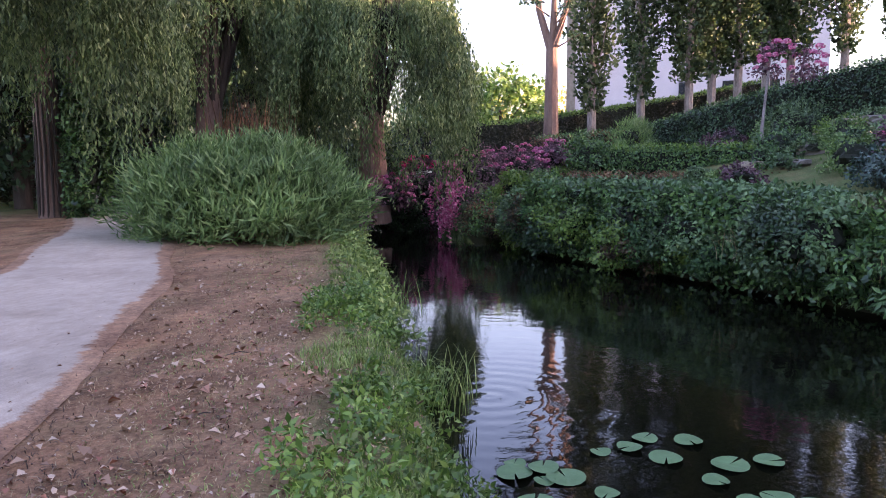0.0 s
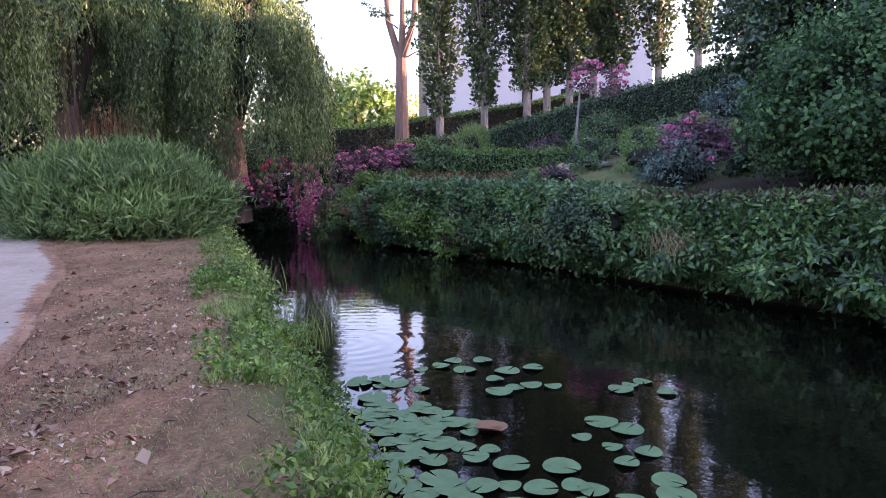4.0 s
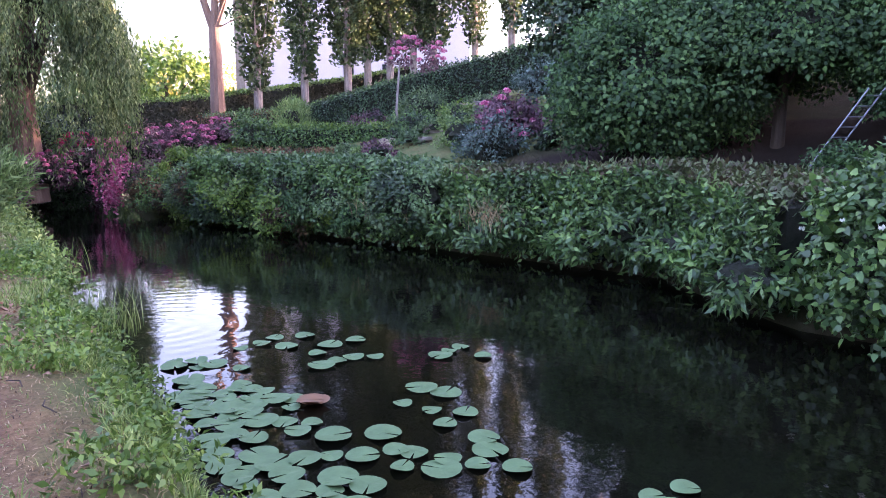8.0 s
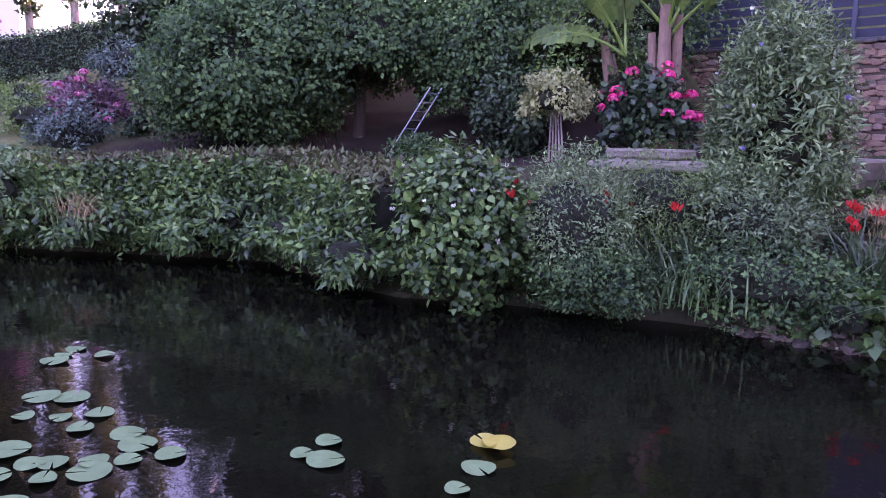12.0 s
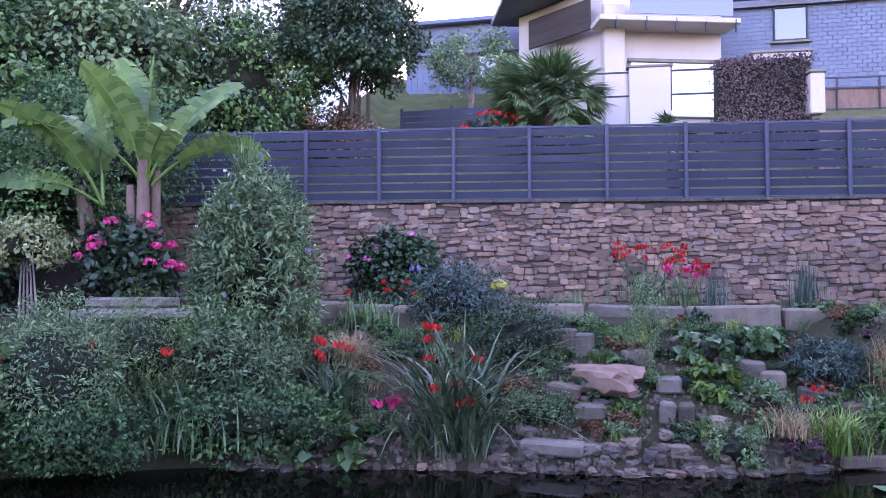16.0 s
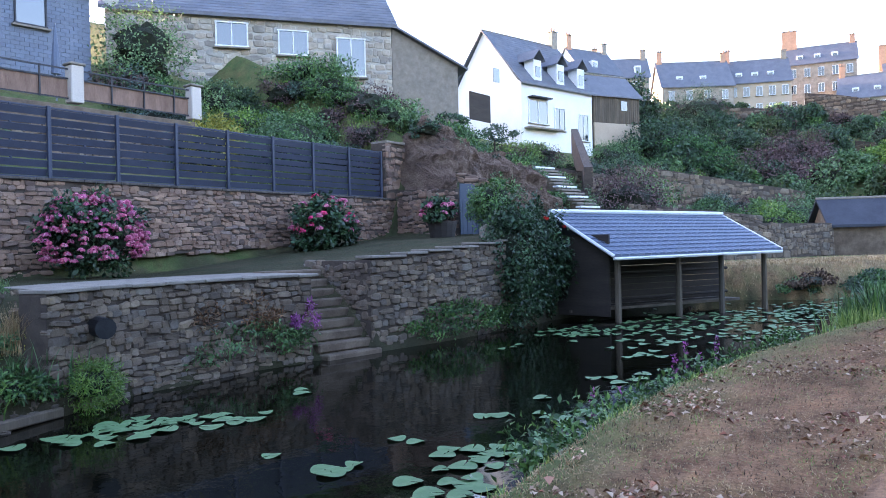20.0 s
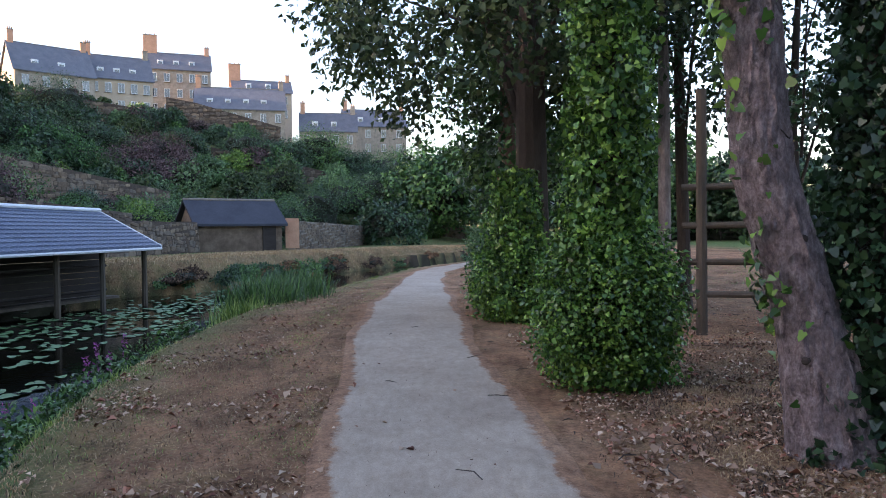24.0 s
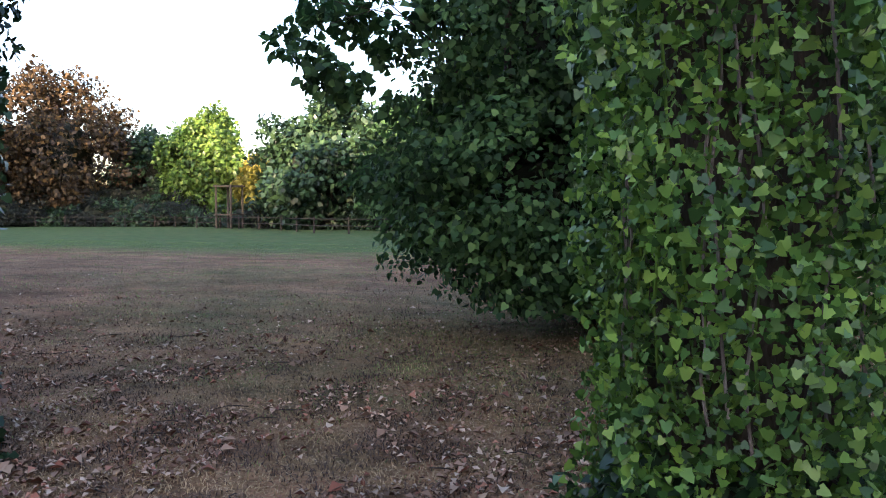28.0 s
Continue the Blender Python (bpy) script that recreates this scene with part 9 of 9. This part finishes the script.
LAID = []
rng = np.random.default_rng(90)
CL = [(-9.3, 0.05, 0.35, 0.3, 5), (-8.95, 0.55, 0.3, 0.2, 3), (-8.4, 0.7, 0.22, 0.2, 4), (-8.25, -0.6, 0.3, 0.28, 6), (-7.35, -0.45, 0.42, 0.34, 15), (-7.3, 0.0, 0.3, 0.2, 6), (-6.6, -0.25, 0.4, 0.25, 10), (-6.75, 0.4, 0.25, 0.25, 6),
      (-6.0, 0.95, 0.22, 0.22, 5), (-5.5, 0.25, 0.42, 0.28, 14), (-5.35, 0.95, 0.25, 0.2, 5), (-4.95, 0.9, 0.3, 0.25, 7), (-4.75, 1.3, 0.2, 0.12, 3), (-8.43, 2.12, 0.22, 0.16, 4), (-7.28, 1.76, 0.16, 0.1, 2), (-6.96, 1.43, 0.04, 0.04, 1), (-6.78, 1.66, 0.04, 0.04, 1), (-6.47, 1.82, 0.12, 0.1, 2), (-6.1, 2.0, 0.06, 0.06, 1),
      (-5.85, 1.5, 0.3, 0.2, 4), (-5.6, 1.95, 0.16, 0.12, 3), (-4.95, 3.0, 0.16, 0.12, 3), (-4.0, 3.9, 0.06, 0.06, 1), (-3.87, 3.5, 0.04, 0.04, 1), (-4.1, 2.45, 0.16, 0.12, 3), (-3.88, 2.79, 0.05, 0.05, 1),
      (3.7, 9.35, 0.55, 0.28, 22), (4.6, 9.35, 0.4, 0.25, 10), (5.2, 8.62, 0.3, 0.12, 6), (4.46, 6.79, 0.03, 0.03, 1), (5.92, 6.08, 0.12, 0.1, 2), (4.56, 5.78, 0.16, 0.1, 4), (5.9, 4.85, 0.45, 0.3, 14), (4.7, 4.5, 0.35, 0.22, 8), (6.7, 4.75, 0.4, 0.22, 10), (7.57, 6.17, 0.12, 0.1, 2), (8.1, 5.51, 0.3, 0.2, 4), (16.2, 10.5, 1.0, 0.6, 34), (18.5, 9.5, 1.6, 1.0, 60), (21.5, 9.0, 2.2, 1.3, 80), (23.5, 7.4, 2.0, 1.2, 70), (18.8, 6.6, 1.8, 0.9, 50), (27, 7.5, 2.5, 1.3, 60), (13.5, 7.27, 0.8, 0.3, 6), (6.93, 9.59, 0.1, 0.1, 2), (12.75, 10.23, 0.3, 0.1, 3), (8.6, 4.95, 0.4, 0.2, 10), (15.6, 7.9, 1.0, 0.6, 18), (30, 8, 2.0, 1.0, 30), (11, 6.2, 1.2, 0.5, 10)]
for i, (cx, cy, sx, sy, n) in enumerate(CL):
    t = thing("water_lilies", "floating round green water lily pads", "water lilies", "water lilies")
    for k in range(n):
        r = rng.uniform(0.09, 0.17) if cx < 0 else rng.uniform(0.09, 0.17)
        for _try in range(12):
            x, y = cx + rng.normal(0, sx * 0.7), cy + rng.normal(0, sy * 0.85)
            if all((x - q[0]) ** 2 + (y - q[1]) ** 2 > (0.6 * (r + q[2])) ** 2 for q in LAID) and y > at_line(NEAR, x) + 0.1:
                break
        else:
            continue
        LAID.append((x, y, r))
        g = Geo()
        pad_geo(g, x, y, r, rng, WATER + 0.008 + 0.004 * (k % 4))
        part("lily_pad", g, M_PAD, t)
for name, label, x, y, mat in (("yellow_lily_leaf", "curled yellow lily leaf on the water", -4.2, 4.11, L_YEL), ("brown_lily_leaf", "curled brown lily leaf on the water", -7.03, 0.6, L_RUST)):
    t = thing(name, label, "lily leaf")
    for k in range(3):
        g = Geo()
        pad_geo(g, x + 0.07 * (k - 1), y + 0.05 * (k % 2), 0.13, rng, WATER + 0.02 + 0.02 * k)
        g.v = [(p[0], p[1], p[2] + 0.16 * max(0.0, (p[0] - x) * (1 if k else -1)) ** 1.4) for p in g.v]
        part("leaf", g, mat, t)

# ---- grass and litter on the near bank ----
def strip(n, x0, x1, lo, hi, rng):
    x = rng.uniform(x0, x1, n)
    y = at_line(NEAR, x) + rng.uniform(lo, hi, n)
    return np.c_[x, y, height(x, y) - 0.02]


P = np.concatenate([strip(24000, -24, 2.5, -1.1, 0.08, rng), strip(18000, -12, 0, -1.5, 0.05, rng), strip(16000, 2.5, 40, -0.7, 0.12, rng)])
far_off = at_line(NEAR, P[:, 0]) - P[:, 1]
keep = np.array([noise.noise(Vector((p[0] * 0.9, p[1] * 0.9, 3))) + 0.6 * noise.noise(Vector((p[0] * 3.1, p[1] * 3.1, 4))) for p in P]) > -0.25 + 0.42 * np.clip(far_off, 0, 2)
P = P[keep]
solo("bank_grass", quads_mesh("bank_grass", blades(P, 0.15, 0.7, 0.010, rng, 3), 4), L_GRASS, "green grass fringe along the water's edge", "grass", kind="stuff")
P = np.concatenate([strip(7000, -22, 2.5, -2.6, -0.7, rng), strip(3000, 3, 30, -2.0, -0.6, rng)])
keep = np.array([noise.noise(Vector((p[0] * 0.8, p[1] * 0.8, 8))) > 0.12 for p in P])
solo("thin_grass", quads_mesh("thin_grass", blades(P[keep], 0.07, 0.7, 0.007, rng, 2), 4), L_GRASS, "thin tufts of grass in the dry verge", "grass", kind="stuff")
x = rng.uniform(-16, 20, 60000)
x = np.where(rng.uniform(size=60000) < 0.4, rng.normal(2.5, 4.0, 60000), x)
y = np.where(rng.uniform(size=60000) < 0.35, at_line(NEAR, x) - rng.uniform(0.7, 4.5, 60000), rng.uniform(-14, -1.2, 60000))
P = np.c_[x, y, height(x, y) - 0.01]
dk = rng.uniform(size=len(P)) < np.where(P[:, 0] < -0.5, 0.2, 0.5)
solo("dead_thatch", quads_mesh("dead_thatch", blades(P[dk] + np.array([0.05, 0.03, 0]), 0.055, 1.1, 0.008, rng, 2), 4), M_THATCH, "dark dead grass thatch in the parched park", "grass", kind="stuff")
solo("dry_grass", quads_mesh("dry_grass", blades(P, 0.05, 1.0, 0.006, rng, 2), 4), M_STRAW, "short dry straw of the parched grass", "grass", kind="stuff")

x, y = rng.normal(2.5, 4.2, 90000), -1.9 - np.abs(rng.normal(0, 3.6, 90000))
P = np.c_[x, y, height(x, y) - 0.008]
dk = np.array([noise.noise(Vector((a * 1.9, b * 1.9, 4))) for a, b in zip(x, y)]) + rng.normal(0, 0.18, len(x)) > 0.05
solo("dead_thatch", quads_mesh("dead_thatch", blades(P[dk], 0.06, 1.2, 0.010, rng, 2), 4), M_THATCH, "dark dead grass thatch under the trees", "grass", kind="stuff")
solo("dry_grass", quads_mesh("dry_grass", blades(P[~dk], 0.05, 1.2, 0.008, rng, 2), 4), M_STRAW, "pale dry grass under the trees", "grass", kind="stuff")
P = np.concatenate([strip(34000, 0.5, 30, -3.0, -0.6, rng), strip(16000, -20, 1, -2.8, -0.7, rng)])
gr = np.array([noise.noise(Vector((p[0] * 0.8, p[1] * 1.4, 6))) for p in P]) + rng.normal(0, 0.2, len(P)) > 0.2
solo("verge_straw", quads_mesh("verge_straw", blades(P[~gr], 0.055, 1.1, 0.009, rng, 2), 4), M_STRAW, "pale dry grass on the verge by the water", "grass", kind="stuff")
solo("verge_grass", quads_mesh("verge_grass", blades(P[gr], 0.06, 0.9, 0.009, rng, 2), 4), L_GRASS, "green grass left in the dry verge", "grass", kind="stuff")
x, y = rng.uniform(-10, 30, 42000), rng.uniform(-26, -8, 42000)
P = np.c_[x, y, height(x, y) - 0.01]
gr = np.array([noise.noise(Vector((a * 0.35, b * 0.6, 9))) for a, b in zip(x, y)]) + rng.normal(0, 0.15, len(x)) > np.where(y < -17, -0.6, 0.15)
solo("lawn_straw", quads_mesh("lawn_straw", blades(P[~gr], 0.06, 1.1, 0.016, rng, 2), 4), M_STRAW, "dry straw across the parched lawn", "grass", kind="stuff")
solo("lawn_grass", quads_mesh("lawn_grass", blades(P[gr], 0.06, 0.9, 0.016, rng, 2), 4), L_GRASS, "green grass across the lawn", "grass", kind="stuff")
# green tufts still alive in the parched park
x = np.concatenate([rng.normal(cx, w, 5200) for cx, w in ((-1.5, 1.1), (3.2, 1.3), (6.5, 2.2), (1.8, 2.0))])
y = np.concatenate([rng.normal(cy, w, 5200) for cy, w in ((-3.4, 0.9), (-6.0, 1.1), (-9.0, 2.0), (-8.6, 1.4))])
ok = np.array([noise.noise(Vector((a * 1.3, b * 1.3, 5))) > -0.05 for a, b in zip(x, y)]) & (y < -2.0)
P = np.c_[x, y, height(x, y) - 0.01][ok]
solo("park_grass", quads_mesh("park_grass", blades(P, 0.05, 0.9, 0.007, rng, 2), 4), L_GRASS, "sparse green grass in the dry park", "grass", kind="stuff")


def weeds(label, x0, x1, lo, hi, count, mat, seed, size=0.06, r=0.2, h=0.16):
    rng = np.random.default_rng(seed)
    for i in range(count):
        x = rng.uniform(x0, x1)
        y = float(at_line(NEAR, x)) + rng.uniform(lo, hi)
        s = rng.uniform(0.6, 1.3)
        bush("bank_weed", label, (x, y, float(height(x, y)) + h * s * 0.4), (r * s, r * s, h * s), int(170 * s), size, mat, "bank weeds", "weed", low=-0.4, heart=0, seed=seed + i, k=8, clump=0.5, aspect=0.45)


weeds("leafy green weed on the canal bank", -11, -3.0, -1.3, -0.05, 60, L_FRESH, 300)
weeds("leafy green weed on the canal bank", -22, -10, -0.8, -0.1, 26, L_GRASS, 340, 0.09, 0.3, 0.3)
weeds("leafy weeds at the water's edge", 4.5, 14, -0.45, 0.05, 40, L_HEDGE, 380, 0.08, 0.26, 0.3)
for i, (x, h) in enumerate([(6.6, 0.75), (7.4, 0.6), (9.0, 0.8), (9.4, 0.9), (9.9, 0.7), (10.6, 0.85), (5.7, 0.6)]):
    y = float(at_line(NEAR, x)) - 0.1
    t = thing("loosestrife", "slim purple loosestrife spike on the bank", "wildflower", "loosestrife")
    z = float(height(x, y))
    part("stem", Geo().tube([(x, y, z), (x + 0.03, y, z + h)], [0.008, 0.005], 5), L_HEDGE, t)
    part("flower_spike", quads_mesh("flower_spike", petals(np.array([x + 0.03, y, z + h]), 0.11, rng, "spike", 34), 4), F_LOOSE if i < 6 else L_GRASS, t)
    part("leaves", quads_mesh("leaves", foliage((x, y, z + h * 0.4), (0.1, 0.1, h * 0.4), 60, 0.08, rng, 8), 4), L_HEDGE, t)
tuft("reeds", "dense clump of bright green reeds in the water", (16.6, 3.9, -0.75), 700, 0.95, 0.4, 0.032, L_GRASS, 0.45, "reeds", "reeds", (), 21)
tuft("reeds", "dense clump of bright green reeds in the water", (18.4, 3.75, -0.75), 1500, 1.4, 0.42, 0.036, L_HEDGE, 0.6, "reeds", "reeds", (), 22)
tuft("reeds", "dense clump of bright green reeds in the water", (20.6, 3.5, -0.75), 1800, 1.4, 0.36, 0.034, L_HEDGE, 0.6, "reeds", "reeds", (), 23)
tuft("reeds", "sparse grass blades bending over the water", (-9.2, -1.9, -0.6), 120, 0.6, 0.5, 0.012, L_GRASS, 0.3, "reeds", "reeds", (), 24)
tuft("reeds", "sparse grass blades bending over the water", (-13.0, -4.0, -0.6), 200, 0.75, 0.5, 0.014, L_GRASS, 0.4, "reeds", "reeds", (), 25)
rng = np.random.default_rng(150)
for i in range(44):
    x = rng.uniform(27.0, 62)
    y = float(at_line(FAR, x)) + rng.uniform(-0.15, 0.9)
    r = rng.uniform(0.5, 1.0)
    bush("hollow_weeds", "tangled weeds on the far meadow bank", (x, y, rng.uniform(-0.5, 0.0)), (r * 1.9, r * 0.7, r * 0.38), 900, 0.12, [M_THATCH, L_OSIER, L_DARK, L_HEDGE, L_RUST][i % 5], "bank weeds beyond", "weeds", low=-0.5, heart=0.6, seed=i)

n = 40000
x = np.where(rng.uniform(size=n) < 0.62, rng.normal(2.6, 4.4, n), rng.uniform(-14, 24, n))
y = np.where(rng.uniform(size=n) < 0.72, -1.3 - np.abs(rng.normal(0, 3.6, n)), at_line(NEAR, x) - 0.9 - np.abs(rng.normal(0, 1.3, n)))
ok = np.array([noise.noise(Vector((a * 0.7, b * 0.7, 2))) + 0.5 * noise.noise(Vector((a * 2.6, b * 2.6, 7))) for a, b in zip(x, y)]) > np.where(y > -1.0, 0.0, -0.2)
on_path = (y < at_line(path_left, x) + 0.1) & (y > at_line(path_right, x) - 0.1)
ok &= ~on_path | (rng.uniform(size=n) < 0.08)
ok &= (x > -0.5) | (rng.uniform(size=n) < 0.7)
x, y = x[ok], y[ok]
n = len(x)
P = np.c_[x, y, height(x, y) + 0.03]
D = unit(ball(n, rng) * np.array([1, 1, 0.25]))
L = rng.uniform(0.02, 0.06, n) * np.where(rng.uniform(size=n) < 0.15, 1.8, 1.0)
red = rng.uniform(size=n) < 0.25
solo("leaf_litter", quads_mesh("leaf_litter", leaves(P[red], D[red], np.array([0, 0, 1.0]) + ball(int(red.sum()), rng) * 0.5, L[red], L[red] * 0.7, 0.35), 4), M_LITTER_R, "scattered reddish fallen leaves", "leaf litter", kind="stuff")
solo("leaf_litter", quads_mesh("leaf_litter", leaves(P, D, np.array([0, 0, 1.0]) + ball(n, rng) * 0.35, L, L * rng.uniform(0.5, 0.9, n), 0.3), 4), M_LITTER, "scattered brown and pale fallen leaves", "leaf litter", kind="stuff")
g = Geo()
for k in range(260):
    x, y = rng.normal(2.5, 5.5), rng.uniform(-7, 0.6)
    if at_line(path_right, x) < y < at_line(path_left, x) and k % 5:
        continue
    a, l = rng.uniform(0, 6.28), rng.uniform(0.06, 0.28)
    z = float(height(x, y)) + (0.045 if -1.6 < y < 0.6 else 0.015)
    g.tube([(x, y, z), (x + math.cos(a) * l * 0.5, y + math.sin(a) * l * 0.5, z + 0.012), (x + math.cos(a + 0.3) * l, y + math.sin(a + 0.3) * l, z)], [0.004, 0.005, 0.003], 5)
tagged(part("fallen_twigs", g, M_BARK_D), "small dry twigs on the ground", "twigs", kind="stuff")


# ---- growth over the hillsides ----
rng = np.random.default_rng(160)
KINDS = [L_HEDGE, L_OSIER, L_DARK, L_GREY, L_FRESH, L_HEDGE, L_BLUE, L_DORMANT]
for i in range(110):
    x = rng.uniform(12.5, 36) if i % 2 else rng.uniform(12.5, 28)
    lo = float(fence_y(x)) + 1.2 if x < 19.5 else 19.5 + 0.12 * (x - 19.5)
    y = lo + rng.uniform(0, 1) ** 0.8 * (9.5 if x < 27 else 8.0)
    if 19.5 < x < 27 and y < 23.0:
        continue
    if y > 36.0 - 0.54 * (x - 14.0) - 1.5:
        continue
    r = rng.uniform(0.6, 1.4)
    bush("hillside_bush", "leafy bush on the steep garden slope", (x, y, float(height(x, y)) + r * 0.35), (r * 1.2, r, r * 0.75), int(700 + 700 * r), 0.13, KINDS[i % 8], "hillside bushes", "bush", 0.45, low=-0.7, seed=400 + i)
for i in range(120):
    x = rng.uniform(29, 66)
    y = 19.5 + rng.uniform(0, 18) + 0.06 * (x - 30)
    if 43 < x < 74 and y > 37:
        continue
    if x < 36 and y < 26:
        continue
    r = rng.uniform(0.6, 1.5) * (1.0 + 0.015 * (x - 29))
    bush("hillside_bush", "leafy bush in the terraced hillside gardens", (x, y, float(height(x, y)) + r * 0.4), (r * 1.2, r, r * 0.8), int(900 + 700 * r), 0.15, KINDS[(i * 5) % 8], "hillside bushes", "bush", 0.5, low=-0.75, seed=500 + i)
for i in range(92):
    a, d = radians(rng.uniform(-1, 31)), rng.uniform(62, 126)
    x, y = math.cos(a) * d, math.sin(a) * d
    if y < float(at_line(FAR, x)) + 6 or (d < 80 and 0 < y - 37 < 12):
        continue
    r = rng.uniform(1.2, 2.9) * (0.7 if d > 100 else 1.0)
    m = KINDS[(i * 3) % 8] if i % 2 else [L_DARK, L_POPLAR][(i // 2) % 2]
    bush("garden_tree", "rounded tree in the gardens below the town", (x, y, float(height(x, y)) + r * 0.6), (r * 1.15, r * 1.15, r), 3000, 0.32, m, "trees below the town", "tree", 0.65, low=-0.75, seed=700 + i, k=60, clump=0.3)
for i, (az, d, r, m) in enumerate([(20.6, 86, 3.6, L_DORMANT), (18.4, 90, 3.2, L_DORMANT), (22.6, 96, 3.0, L_DARK), (17.0, 98, 2.6, L_DARK), (25.5, 78, 3.2, L_LIME), (27.6, 82, 3.4, L_DARK), (15.4, 92, 2.2, L_OSIER), (13.2, 96, 2.0, L_FRESH), (11.5, 100, 2.3, L_HEDGE), (9.5, 104, 2.6, L_DARK), (7.0, 108, 2.4, L_HEDGE), (5.0, 110, 3.0, L_DARK), (3.0, 112, 2.4, L_DARK), (24.0, 104, 2.4, L_DARK), (19.6, 106, 2.2, L_DARK), (14.5, 108, 1.6, L_DARK), (29.5, 90, 3.0, L_DARK), (8.2, 122, 2.2, L_DARK), (5.6, 126, 2.0, L_POPLAR), (11.6, 124, 1.7, L_DARK)]):
    x, y = math.cos(radians(az)) * d, math.sin(radians(az)) * d
    bush("garden_tree", "brown bare-looking thicket on the slope below the town" if m is L_DORMANT else "broad dark tree on the slope below the town", (x, y, float(height(x, y)) + r * 0.5), (r * 1.35, r * 1.35, r * 0.95), 5200, 0.28, m, "trees below the town", "tree", 0.6, low=-0.85, seed=960 + i, k=110, clump=0.26)
for i in range(60):
    a, d = radians(rng.uniform(8, 31)), rng.uniform(66, 120)
    x, y = math.cos(a) * d, math.sin(a) * d
    if y < float(at_line(FAR, x)) + 8 or (d < 80 and 0 < y - 37 < 12):
        continue
    r = rng.uniform(0.8, 1.7)
    bush("hillside_bush", "low dark scrub on the slope below the town", (x, y, float(height(x, y)) + r * 0.3), (r * 1.5, r * 1.5, r * 0.8), 1500, 0.24, [L_DARK, L_HEDGE, L_DORMANT, L_LIME, L_POPLAR][i % 5], "hillside bushes", "bush", 0.6, low=-0.8, seed=1000 + i)
x = rng.uniform(12.5, 30, 26000)
y = rng.uniform(18, 30, 26000)
ok = (y > np.where(x < 19.5, fence_y(x) + 0.4, 22.2 + 0.25 * (x - 19.5)))
P = np.c_[x, y, height(x, y) - 0.03][ok]
solo("slope_grass", quads_mesh("slope_grass", blades(P, 0.34, 0.7, 0.02, rng, 3), 4), L_GRASS, "long rough grass on the garden slope", "grass", kind="stuff")
x = rng.uniform(27, 62, 20000)
y = at_line(FAR, x) + rng.uniform(0.2, 6.0, 20000)
P = np.c_[x, y, height(x, y) - 0.03]
solo("meadow_grass", quads_mesh("meadow_grass", blades(P, 0.22, 0.8, 0.022, rng, 2), 4), M_STRAW, "dry grass on the meadow bank", "grass", kind="stuff")
for i in range(40):
    u = rng.uniform(0, 1)
    x, y = 20.2 + 9.0 * u, 21.4 + 1.6 * u + rng.uniform(-1.2, 1.6)
    r = rng.uniform(0.35, 0.8)
    bush("rock_face_bush", "scrub hanging over the edge of the rock face", (x, y, float(height(x, y)) + 0.6), (r * 1.3, r, r * 0.7), 700, 0.12, KINDS[i % 7], "rock face scrub", "bush", 0.45, low=-0.8, seed=850 + i)
# tall trees behind the overgrown bank
for i, (x, y, z, r, h, m) in enumerate([(-24.5, 11.5, 9.6, 3.4, 5.2, L_DARK), (-21.0, 14.5, 10.0, 3.2, 5.2, L_HEDGE), (-17.5, 16.5, 7.4, 2.8, 2.7, L_HEDGE), (-14.4, 17.6, 7.6, 2.4, 2.6, L_GREY), (-29, 10, 6.3, 2.8, 2.4, L_DARK), (-26, 14.5, 8.6, 3.0, 2.8, L_HEDGE), (-22.5, 18.0, 9.6, 3.0, 2.8, L_DARK), (-18, 21.0, 10, 3.2, 2.8, L_HEDGE)]):
    b = float(height(x, y))
    limb_tree("bank_tree", "tall leafy tree closing the slope behind the bank", (x, y, b), z - b + 0.5, 0.2, ((x, y, z), (r, r, h)), 12000, 0.2, m, M_BARK_D, 10, 90 + i, k=170, clump=0.24, low=-0.95, heart=0.6, aspect=0.6)
